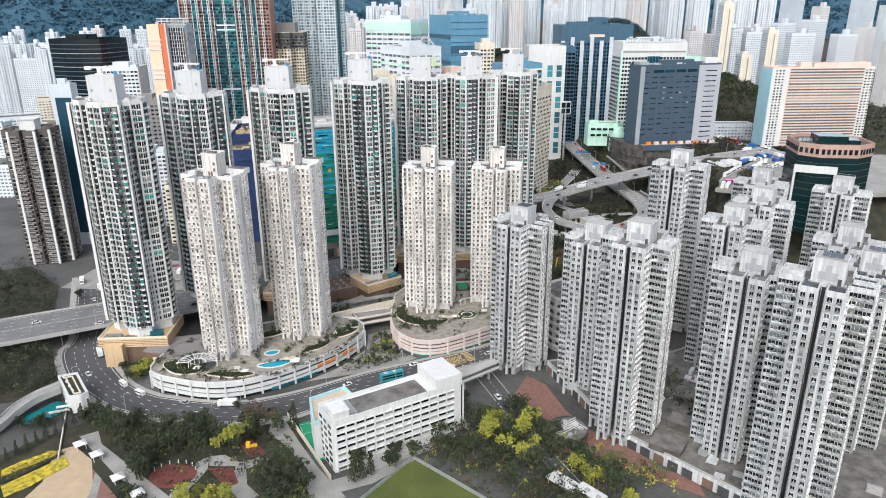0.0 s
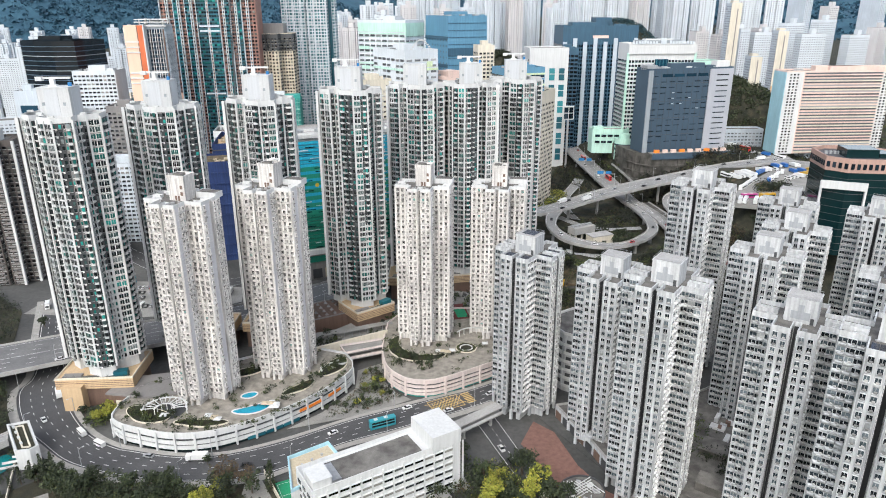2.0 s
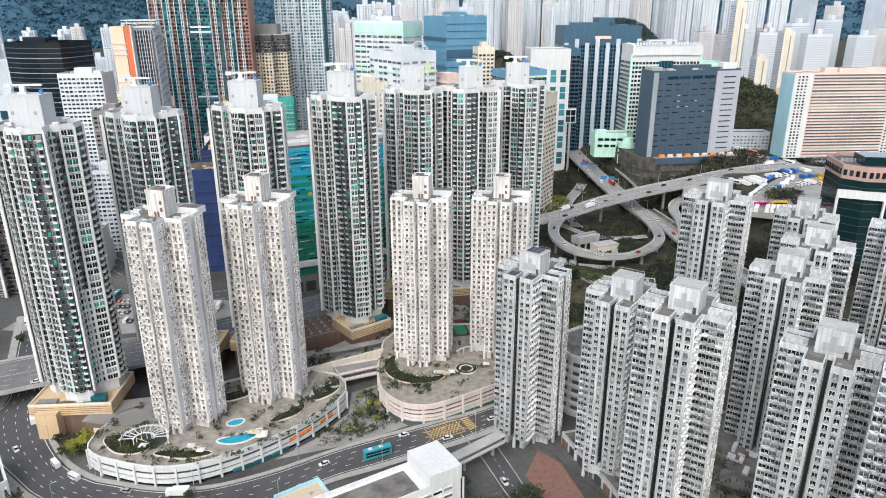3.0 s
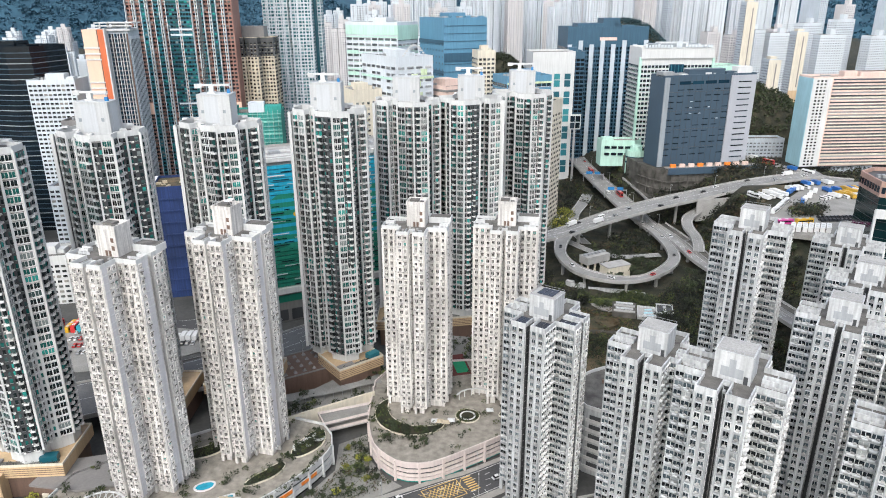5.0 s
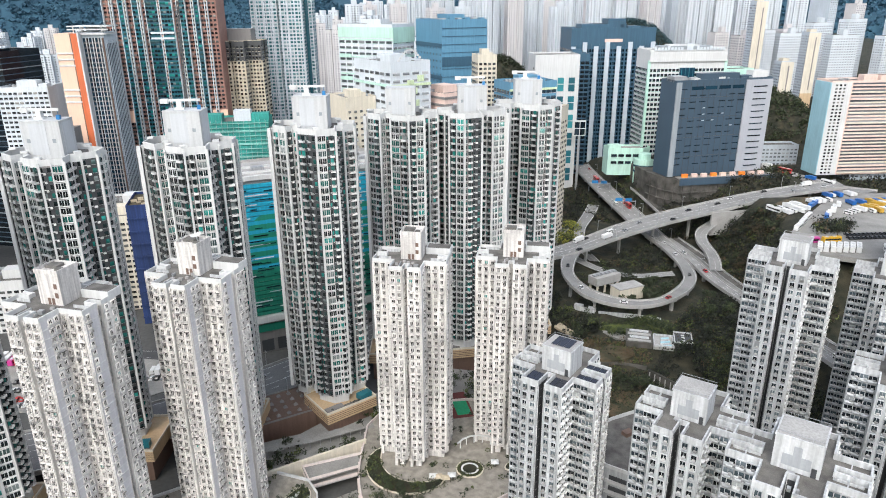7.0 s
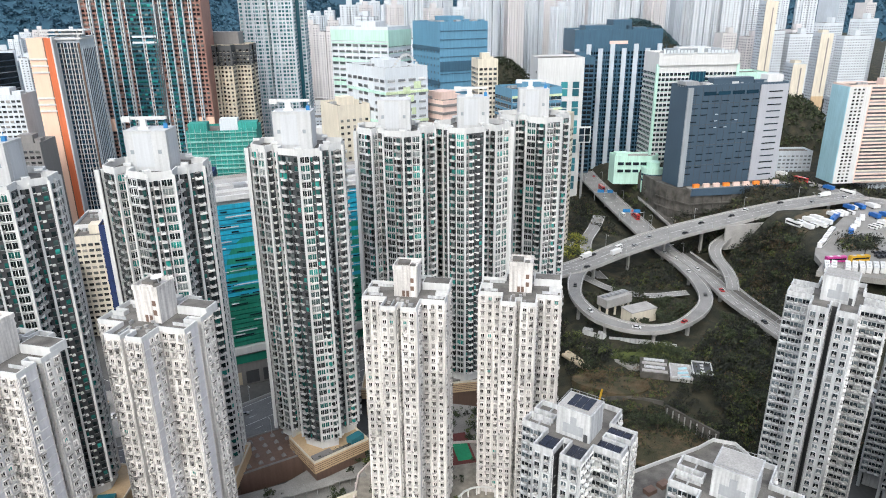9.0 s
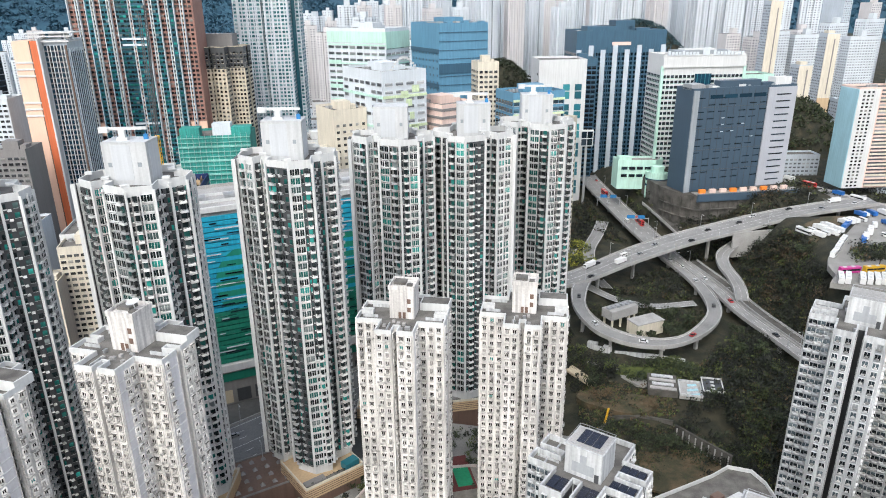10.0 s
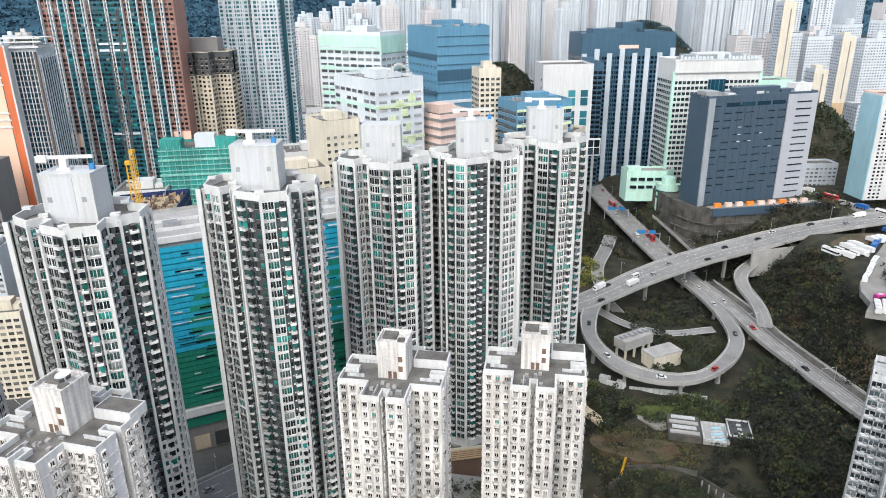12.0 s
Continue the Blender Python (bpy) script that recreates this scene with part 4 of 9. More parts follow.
road("street", [(122, 690, 11.6), (112, 662, 11.2), (99, 628, 10.4), (94, 585, 10), (97, 560, 9.8)], [(131, 686, 11.6), (121, 658, 11.2), (107, 624, 10.4), (101, 585, 10), (104, 558, 9.8)], M_DECK, "grey slip road under the viaduct", raised=False, lanes=2)
road("street", [(207, 618, 24), (192, 606, 21), (180, 594, 19), (174, 576, 18), (172.5, 556, 17.2), (169.5, 540, 16.6), (165, 526, 16)], [(210, 610, 24), (196, 599, 21), (186, 588, 19), (181, 573, 18), (179.5, 554, 17.2), (176.5, 538, 16.6), (172, 524, 16)], M_DECK, "curving side street with cars", raised=True, lanes=2, piers=False)
road("street", [(84, 560, 11), (100, 538, 10.4), (120, 528, 10.2), (146, 531, 10.5)], [(90, 564, 11), (103, 545, 10.4), (121, 535, 10.2), (146, 538, 10.5)], M_DECK, "grey service road inside the loop", raised=False, lanes=2)
road("ramp", [(157, 690, 26), (163, 660, 22), (168, 636, 18)], [(163, 692, 26), (170, 662, 22), (175, 638, 18)], M_OLDCONC, "disused stained concrete ramp", raised=True, lanes=1, piers=False)

EXPW = road("expressway", [(-420, 258, 9), (-330, 290, 9), (-246.1, 335, 9), (-199.8, 357.9, 9), (-167.7, 372, 9), (-127, 394, 8), (-90, 424, 7), (-60, 455, 6), (-20, 500, 6), (30, 560, 8), (80, 640, 10)],
     [(-420, 226, 9), (-330, 258, 9), (-229.4, 306, 9), (-185.6, 329, 9), (-155, 343, 9), (-115, 366, 8), (-74, 396, 7), (-43, 432, 6), (0, 478, 6), (50, 545, 8), (95, 628, 10)], M_EXPW, "elevated grey expressway passing between the towers", lanes=6, split=True, n=60)
MAIN = road("main_street", [(-250, 420, 0.06), (-225, 370, 0.06), (-205, 331, 0.06), (-203, 314, 0.06), (-186, 289, 0.06), (-167, 273, 0.06), (-151.7, 262.5, 0.06), (-131, 255.5, 0.06), (-109.9, 252, 0.06), (-90, 252, 0.06), (-69, 257, 0.06), (-47, 274, 0.06), (-26.6, 284, 0.06), (-5.3, 294.9, 0.06), (15, 306, 0.06), (60, 335, 0.06), (110, 372, 2)],
     [(-235, 424, 0.06), (-208, 372, 0.06), (-189, 331, 0.06), (-174, 306, 0.06), (-154.6, 284, 0.06), (-138.3, 273.6, 0.06), (-127, 270.5, 0.06), (-115.6, 268, 0.06), (-103, 267, 0.06), (-89, 269, 0.06), (-68.6, 278, 0.06), (-43.9, 293, 0.06), (-16.8, 306, 0.06), (-2, 313, 0.06), (11, 319, 0.06), (54, 346, 0.06), (104, 382, 2)], M_ASPH, "curving grey asphalt street with white lane marks", raised=False, lanes=4, n=70)
SIDE = road("side_street", [(4, 303, 0.07), (11, 290, 0.07), (20, 267, 0.07), (26, 252, 0.07), (33, 232, 0.07), (50, 190, 0.07)], [(14, 308, 0.07), (19.6, 296, 0.07), (28, 272, 0.07), (33, 255, 0.07), (40, 233, 0.07), (58, 192, 0.07)], M_ASPH, "narrow asphalt street beside the estate", raised=False, lanes=2, n=30)
road("back_street", [(-300, 560, 0.05), (-250, 510, 0.05), (-205, 470, 0.05), (-165, 440, 0.05), (-120, 455, 0.05), (-60, 490, 0.05)], [(-290, 570, 0.05), (-242, 522, 0.05), (-198, 484, 0.05), (-164, 456, 0.05), (-124, 468, 0.05), (-66, 502, 0.05)], M_ASPH, "asphalt street behind the towers", raised=False, lanes=2)


def leaf_cloud(g, rng, clumps, per, size, mi=0):
    for cx, cy, cz, r in clumps:
        for _ in range(per):
            u, v = rng.uniform(0, 2 * math.pi), rng.uniform(-0.6, 1)
            q = r * rng.uniform(0.55, 1.05)
            c = Vector((cx + q * math.cos(u) * math.sqrt(max(0, 1 - v * v)), cy + q * math.sin(u) * math.sqrt(max(0, 1 - v * v)), cz + q * v * 0.8))
            n = Vector((rng.uniform(-1, 1), rng.uniform(-1, 1), rng.uniform(0.1, 1.4))).normalized()
            t = n.orthogonal().normalized() * size * rng.uniform(0.6, 1.3)
            b = n.cross(t)
            g.face([c - t * 0.5 - b * 0.35, c + t * 0.5 - b * 0.25, c + t * 0.4 + b * 0.4, c - t * 0.45 + b * 0.35], mi)


def sheet(name, pts, z, mat, label, category="pavement", thick=0.15, kind="structure", parent=None):
    ob = Geo().prism(pts, z - thick, z).link(name, mat, parent)
    if parent is None:
        tagged(ob, label, category, kind=kind)
    return ob


def ccw(pts):
    a = sum(x0 * y1 - x1 * y0 for (x0, y0), (x1, y1) in zip(pts, pts[1:] + pts[:1]))
    return pts if a > 0 else pts[::-1]


def curve2(pts, n):
    return [(p.x, p.y) for p in resample([(x, y, 0) for x, y in pts], n)]


# yellow box junction and crossing
jx = empty("box_junction", (-2, 306, 0.12, 0, 0, 28), "yellow hatched box junction painted on asphalt", "road marking", kind="structure")
g = Geo()
for k in range(-4, 5):
    g.box((k * 1.6, 0, 0), (0.25, 9, 0.02), 38).box((k * 1.6, 0, 0.005), (0.25, 9, 0.02), -38)
for s in (-1, 1):
    g.box((0, s * 4.6, 0.01), (15, 0.3, 0.02)).box((s * 7.4, 0, 0.01), (0.3, 9.4, 0.02))
for k in range(7):
    g.box((11.5, -4 + k * 1.3, 0), (4.0, 0.6, 0.02))
tagged(g.link("hatching", M_YELLOW, jx), kind="stuff")


# ---- podiums ----
def podium(name, poly, z0, z1, wall, label, levels, front, roof=M_PODROOF, strips=(), pier_gap=6.0):
    """A car-park and shop podium: stacked parapet bands with dark gaps between, piers along the front, a planted roof."""
    poly = ccw(poly)
    root = empty(name, (0, 0, 0), label, "podium")
    H = (z1 - z0) / levels
    # solid dark core in place of the shade inside the open decks
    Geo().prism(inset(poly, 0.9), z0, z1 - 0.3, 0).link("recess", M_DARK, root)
    for k in range(levels):
        zb = z0 + H * (k + 0.55)
        if k == 0:
            Geo().prism(inset(poly, 0.6), z0, z0 + H * 0.5, 0).link("shopfront", M_GLASS_T, root)
            Geo().ring([p for p in poly], z0 + H * 0.5, z0 + H * 1.12, 0.5).link("fascia", wall, root)
        else:
            Geo().ring(poly, zb - H * 0.2, zb + H * 0.4, 0.5).link("parapet_band", wall, root)
    Geo().prism(inset(poly, 0.2), z1 - 0.35, z1, 0).link("roof_deck", roof, root)
    Geo().ring(poly, z1 - 0.4, z1 + 1.1, 0.45).link("parapet_band", wall, root)
    run = 0.0
    for i, px, py, ex, ey, L in edges_of(poly):
        if i not in front:
            continue
        run += L
        if run > pier_gap or L > pier_gap:
            m = max(1, int(L / pier_gap))
            for q in range(m):
                d = L * q / m
                Geo().box((px + ex * d + ey * 0.1, py + ey * d - ex * 0.1, z0), (0.8, 0.9, z1 - z0 + 0.6), math.degrees(math.atan2(ey, ex))).link("pier", wall, root)
            run = 0.0
    return root


POD1 = curve2([(-143, 292), (-142.5, 282), (-136, 276.5), (-129.5, 274), (-115, 270), (-102.5, 270), (-90.5, 274.2), (-74.9, 284.5), (-58.7, 300.5), (-47, 319.5), (-47.5, 331)], 36)
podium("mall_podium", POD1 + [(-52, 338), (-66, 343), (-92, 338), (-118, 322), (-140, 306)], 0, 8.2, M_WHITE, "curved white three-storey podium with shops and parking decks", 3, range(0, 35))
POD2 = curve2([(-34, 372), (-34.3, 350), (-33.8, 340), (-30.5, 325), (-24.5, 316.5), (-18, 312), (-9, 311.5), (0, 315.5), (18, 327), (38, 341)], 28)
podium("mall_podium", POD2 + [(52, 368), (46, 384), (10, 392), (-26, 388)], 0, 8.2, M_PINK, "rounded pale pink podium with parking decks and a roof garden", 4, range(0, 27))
# coloured panels along the shop front
pan = empty("shop_sign", (0, 0, 0), "orange and teal sign panels along the curved podium front", "sign")
for i in (24, 25, 26, 28, 29):
    (x0, y0), (x1, y1) = POD1[i], POD1[i + 1]
    L, a = math.hypot(x1 - x0, y1 - y0), math.degrees(math.atan2(y1 - y0, x1 - x0))
    ex, ey = (x1 - x0) / L, (y1 - y0) / L
    Geo().box(((x0 + x1) / 2 + ey * 0.15, (y0 + y1) / 2 - ex * 0.15, 4.0), (L * 0.96, 0.25, 1.3), a).link("panel", M_ORANGE, pan)
for i in range(18, 24):
    (x0, y0), (x1, y1) = POD1[i], POD1[i + 1]
    L, a = math.hypot(x1 - x0, y1 - y0), math.degrees(math.atan2(y1 - y0, x1 - x0))
    ex, ey = (x1 - x0) / L, (y1 - y0) / L
    Geo().box(((x0 + x1) / 2 + ey * 0.12, (y0 + y1) / 2 - ex * 0.12, 0.4), (L * 0.9, 0.2, 1.5), a).link("panel", M_TEALTILE, pan)

# link deck between the two podiums
lk = empty("link_deck", (0, 0, 0), "pale pink covered deck linking the two podiums", "footbridge")
Geo().prism(ccw([(-52, 338), (-34, 346), (-34, 354), (-56, 346)]), 4.2, 4.8).link("floor", M_CONC, lk)
Geo().prism(ccw([(-52, 338), (-34, 346), (-34, 354), (-56, 346)]), 7.6, 8.2).link("roof", M_PAVE, lk)
Geo().ring(ccw([(-52, 337.8), (-34, 345.8), (-34, 354), (-56, 346)]), 4.8, 6.0, 0.4).link("parapet", M_PINK, lk)
Geo().ring(ccw([(-52, 337.8), (-34, 345.8), (-34, 354), (-56, 346)]), 8.2, 9.2, 0.4).link("parapet", M_PINK, lk)
sheet("plaza", ccw([(-70, 286), (-57, 299), (-45, 319), (-46, 336), (-35, 343), (-32, 326), (-25, 315), (-18, 309.5), (-30, 302), (-44, 295)]), 0.12, M_PAVE, "pale concrete garden plaza between the podiums")

# stone wall, tennis court and paved decks behind the podiums
sheet("garden_deck", ccw([(-70, 341.5), (-35, 361.5), (-35, 372), (-26, 390), (45, 388), (52, 415), (-10, 428), (-62, 372), (-100, 356)]), 5.0, M_PAVE, "paved podium garden around the towers", thick=5.2)
wl_ = Geo().box((-51.3, 350.4, 0), (42, 0.8, 9.9), 30.2).box((-51.3, 350.4, 9.9), (42.2, 1.1, 0.25), 30.2).link("retaining_wall", M_IVORY)
tagged(wl_, "long plain buff retaining wall behind the podium", "wall", kind="structure")
for nm, px, py, w, d, a, mt, lb in (("tennis_court", 4, 388, 11, 20, 12, M_REDCOURT, "dark red hard court with green centre"), ("tennis_court", 6, 386, 6, 11, 12, M_COURT, "green centre of the hard court")):
    tagged(Geo().box((px, py, 8.2 if mt is M_REDCOURT else 8.26), (w, d, 0.05), a).link(nm, mt), lb, "court", kind="structure")

# sandstone bases of the slim towers
for x, y, w, d, a, h in ((-47, 387, 24, 21, 38, 14.5), (-160, 316, 34, 26, 4, 14.5), (-128, 360, 30, 24, 0, 14.5), (-93, 372, 32, 24, 0, 14.5), (-20, 436, 36, 26, 0, 14.5), (12, 442, 30, 26, 10, 14.5), (40, 466, 30, 26, 0, 14.5)):
    r = empty("sandstone_podium", (x, y, 0, 0, 0, a), "sandstone clad base of the slim tower", "podium", "sandstone podiums")
    Geo().box((0, 0, 0), (w * 0.9, d * 0.9, 9.5)).link("lower_wall", M_BROWN, r)
    Geo().box((0, 0, 9.5), (w, d, 4.6)).link("upper_wall", M_TAN, r)
    Geo().ring([(-w / 2, -d / 2), (w / 2, -d / 2), (w / 2, d / 2), (-w / 2, d / 2)], 14.1, 15.0, 0.4).link("coping", M_IVORY, r)
    for gz in (10.4, 11.3, 12.2, 13.1):
        Geo().box((0, -d / 2 - 0.03, gz), (w, 0.1, 0.22)).link("groove", M_BROWN, r)
        Geo().box((-w / 2 - 0.03, 0, gz), (0.1, d, 0.22)).link("groove", M_BROWN, r)
    Geo().box((w * 0.32, -d * 0.36, 14.1), (6, 3.4, 2.4), 8).link("glass_lantern", M_TEALTILE, r)
    Geo().box((-w * 0.3, -d * 0.38, 14.1), (8, 3.0, 0.9)).link("planter", M_TAUPE, r)
    Geo().box((0, -d * 0.42, 14.12), (w * 0.86, d * 0.1, 0.2)).link("terrace", M_ROOF, r)
    bush, rgb_ = Geo(), random.Random(int(x) + 400)
    for k in range(26):
        leaf_cloud(bush, rgb_, [(rgb_.uniform(-w * 0.46, w * 0.46), -d * 0.46 + rgb_.uniform(0, 1.6), 14.5 + rgb_.uniform(0, 0.5), rgb_.uniform(0.4, 0.9))], 8, 0.32)
    tagged(bush.link("terrace_shrubs", M_LEAF, r), kind="stuff")

# curved brown club house under the first slim tower
club = empty("club_house", (0, 0, 0), "curved brown club house with slatted drum", "building")
Geo().prism(ccw([(-152, 300), (-134, 297), (-122, 300), (-116, 312), (-126, 318), (-150, 312)]), 0, 8.5).link("body", M_BROWN, club)
Geo().prism(ccw([(-153, 299.4), (-134, 296.2), (-121, 299.4), (-115, 312), (-126, 319), (-151, 313)]), 8.5, 9.3).link("roof", M_TAUPE, club)
for k in range(4):
    Geo().box((-147 + 6 * k, 298.4 - 0.35 * k, 3.6), (2.4, 0.5, 2.6), -6).link("window", M_IVORY, club)
Geo().prism([(-117 + 6 * math.cos(a), 318 + 6 * math.sin(a)) for a in np.linspace(0, 2 * math.pi, 20, endpoint=False)], 0, 9).link("drum", M_TAN, club)
tagged(Geo().box((-168, 303, 0), (9, 7, 12)).box((-170, 310, 0), (5, 6, 10)).link("entrance_tower", M_TAN), "blank sandstone stair tower at the street corner", "building")


# pale pavements on both sides of the curved street
M_FOOTWAY = two_tone("pale_paving_slabs", (0.25, 0.24, 0.22), (0.37, 0.355, 0.33), 0.4, mid=0.5, wide=0.3)
for side_, wide_ in ((0, 3.6), (1, 2.4)):
    foot, kerb_ = Geo(), Geo()
    edge = [(a, a + (a - b).normalized() * wide_) if side_ == 0 else (b, b + (b - a).normalized() * wide_) for a, b in zip(*MAIN)]
    for (p0, q0), (p1, q1) in zip(edge, edge[1:]):
        foot.face([(p0.x, p0.y, 0.22), (p1.x, p1.y, 0.22), (q1.x, q1.y, 0.22), (q0.x, q0.y, 0.22)])
        kerb_.face([(p0.x, p0.y, 0.0), (p1.x, p1.y, 0.0), (p1.x, p1.y, 0.225), (p0.x, p0.y, 0.225)])
    pv = foot.link("pavement", M_FOOTWAY)
    tagged(pv, "pale paved footway beside the curved street", "pavement", kind="structure")
    kerb_.link("kerb", M_CONC, pv)


# ---- pools and roof gardens ----
def blob(cx, cy, r, wob, n=26, sx=1.0, rot=0.0):
    out = []
    for i in range(n):
        a = 2 * math.pi * i / n
        q = r * (1 + wob * math.cos(2 * a + 0.6) + wob * 0.5 * math.sin(3 * a))
        x, y = q * math.cos(a) * sx, q * math.sin(a)
        out.append((cx + x * math.cos(rot) - y * math.sin(rot), cy + x * math.sin(rot) + y * math.cos(rot)))
    return out


def inside_ring(x, y, poly):
    c = False
    for (x0, y0), (x1, y1) in zip(poly, poly[1:] + poly[:1]):
        if (y0 > y) != (y1 > y) and x < (x1 - x0) * (y - y0) / (y1 - y0) + x0:
            c = not c
    return c


def pool(name, poly, z, label):
    root = empty(name, (0, 0, 0), label, "pool")
    Geo().ring([(x, y) for x, y in poly], z, z + 0.25, 0.7).link("coping", M_WHITE, root)
    Geo().prism(inset(poly, 0.6), z, z + 0.1).link("water", M_POOL, root)


pool("swimming_pool", [(-84.3 + 9.4 * math.cos(a) * 0.88 - (3.5 * math.sin(a) + 1.2 * math.cos(2 * a)) * 0.47, 289.6 + 9.4 * math.cos(a) * 0.47 + (3.5 * math.sin(a) + 1.2 * math.cos(2 * a)) * 0.88) for a in np.linspace(0, 2 * math.pi, 36, endpoint=False)], 8.3, "curved blue swimming pool on the podium roof")
pool("swimming_pool", blob(-89, 299.5, 2.9, 0.05, sx=1.3, rot=0.5), 8.3, "small round blue pool on the podium roof")
pool("fountain", blob(8, 344, 3.4, 0.0), 8.5, "round fountain basin on the pink podium")
sheet("pond", blob(-180, 258, 6.6, 0.2, sx=1.35, rot=1.2), 0.45, M_POND, "dark teal pond in a sunken garden", "pond")

# ---- school ----
sch = empty("school", (-45, 218, 0, 0, 0, 31.6), "white seven-storey school slab with rows of windows", "school")
Ls, Ds, Hs = 57.0, 15.0, 21.5
Geo().box((Ls / 2, Ds / 2, 0), (Ls, Ds, Hs)).link("body", M_WHITE, sch)
Geo().box((8.0 + 17, Ds / 2, Hs), (34, 11, 0.3)).link("roof", M_ROOF, sch)
Geo().ring([(0, 0), (Ls, 0), (Ls, Ds), (0, Ds)], Hs, Hs + 1.4, 0.4).link("parapet", M_WHITE, sch)
Geo().box((Ls - 6, Ds / 2, Hs), (12, Ds + 1, 5.5)).link("stair_tower", M_WHITE, sch)
Geo().box((4, 4.5, Hs), (6.5, 8, 4.0)).box((4, 4.5, Hs + 4), (7, 8.6, 0.3)).link("stair_tower", M_WHITE, sch)
Geo().box((9.5, 6.5, Hs + 0.2), (3.5, 9.5, 1.0)).link("roof_light", M_METAL, sch)
HALL = ccw([(-59.1, 244.0), (-45.8, 253.4), (-37.0, 240.5), (-53.8, 225.8)])
hl = empty("assembly_hall", (0, 0, 0), "white school assembly hall with a sky-blue parapet", "school")
Geo().prism(HALL, 0, 16).link("wall", M_WHITE, hl)
Geo().prism(inset(HALL, 0.9), 16, 16.2).link("roof", M_SAND, hl)
Geo().ring(HALL, 16, 17.3, 0.5).link("parapet", M_SKYBLUE, hl)
for px, py in ((-50, 243), (-53, 240), (-47, 246)):
    Geo().box((px, py, 16.2), (0.8, 0.8, 0.9)).link("roof_vent", M_METAL, hl)
for f in range(7):
    for k in range(13):
        Geo().box((3.2 + k * 4.05, -0.16, 0.9 + f * 2.95 + 0.2), (3.2, 0.36, 1.25)).link("window", M_GLASS, sch)
        Geo().box((3.2 + k * 4.05, -0.3, 2.25 + f * 2.95), (3.5, 0.7, 0.22)).link("sun_shade", M_WHITE, sch)
    for k in range(3):
        Geo().box((-0.12, 3 + k * 4.4, 0.9 + f * 2.95), (0.3, 2.4, 1.2)).link("window", M_GLASS, sch)
for k in range(15):
    Geo().box((1.2 + k * 4.05, -0.2, 0), (0.5, 0.5, Hs)).link("pilaster", M_WHITE, sch)
Geo().box((30, -4, 0), (40, 5, 3.4)).link("covered_walk", M_CONC, sch)
ct = empty("ball_court", (-57.6, 239.0, 0.1, 0, 0, 26.5), "green fenced ball court with white lines", "court", kind="structure")
Geo().box((0, 0, 0), (5.6, 29, 0.08)).link("surface", M_COURT, ct)
g = Geo()
for s in (-1, 1):
    g.box((s * 2.3, 0, 0.09), (0.14, 26, 0.02)).box((0, s * 13, 0.09), (4.6, 0.14, 0.02)).box((0, s * 6, 0.09), (4.6, 0.14, 0.02))
g.link("court_lines", M_LINE, ct)
tagged(Geo().box((-59, 235, 0), (0.4, 50, 2.2), 31.5).link("boundary_wall", M_IVORY), "pale boundary wall beside the school", "wall", kind="structure")

# ---- sports field, park and paving in the foreground ----
sheet("sports_field", ccw([(-15.5, 227), (-60, 165), (-60, 120), (60, 120), (38, 180)]), 0.1, M_GRASS, "mown yellow-green sports field", "field")
tr = Geo()
for a, b in (((-15.5, 227), (-60, 165)), ((-15.5, 227), (38, 180))):
    L = math.hypot(b[0] - a[0], b[1] - a[1])
    tr.box(((a[0] + b[0]) / 2, (a[1] + b[1]) / 2, 0), (L, 0.3, 1.6), math.degrees(math.atan2(b[1] - a[1], b[0] - a[0])))
tagged(tr.link("field_fence", M_METAL), "grey mesh fence round the sports field", "fence")
sheet("park_ground", ccw([(-200, 120), (-60, 120), (-60, 180), (-52, 212), (-66, 252), (-90, 249), (-131, 252), (-152, 258), (-175, 236), (-210, 190)]), 0.05, M_SCRUB, "dark planted park ground", "ground")
sheet("plaza", ccw([(-160.6, 230.8), (-154.6, 234.6), (-143, 225.4), (-130.9, 203.3), (-133, 180), (-160, 180), (-155, 212)]), 0.13, M_PLAZA, "sand coloured paved plaza in the park")
sheet("plaza", ccw([(-156, 241), (-150, 245), (-144.2, 236), (-102.9, 203.5), (-88, 190), (-98, 186), (-113.3, 203.5), (-130, 217)]), 0.12, M_PAVE, "pale paved park walk")
sheet("plaza", ccw([(-140, 220), (-122.6, 203.4), (-112, 190), (-131, 186), (-131.5, 203.3)]), 0.15, M_BRICKPAVE, "brick red paved square")
sheet("plaza", ccw([(-137.5, 217.5), (-133.5, 214), (-130, 203), (-131, 190), (-134, 190), (-133.5, 204)]), 0.17, M_PAVE, "pale stone strip across the plaza")
sheet("flower_bed", ccw([(-174.6, 218.3), (-170, 224), (-161.8, 230.8), (-156.5, 230.2), (-162.0, 223), (-171.4, 213.2)]), 0.5, M_FLOWER, "bed of yellow flowers beside the plaza", "flower bed")
sheet("hedge_bed", ccw([(-172, 214), (-162.5, 223.2), (-156.8, 229.6), (-155.6, 228.6), (-162, 219.5), (-169, 211)]), 0.6, M_SCRUB, "dark clipped hedge between flower beds", "hedge")
sheet("flower_bed", ccw([(-169, 209), (-161.5, 218), (-154.6, 227), (-150.1, 221.9), (-158, 209), (-164, 203)]), 0.5, M_FLOWER, "curved bed of yellow flowers", "flower bed")
sheet("flower_bed", blob(-124, 223, 3.4, 0.2, 20, 1.3, -0.5), 0.6, M_FLOWER, "small yellow shrub bed beside the walk", "flower bed")
sheet("playground", blob(-107, 216, 7.4, 0.06, 30, 1.15), 0.15, M_REDCOURT, "oval dark red rubber playground", "playground")
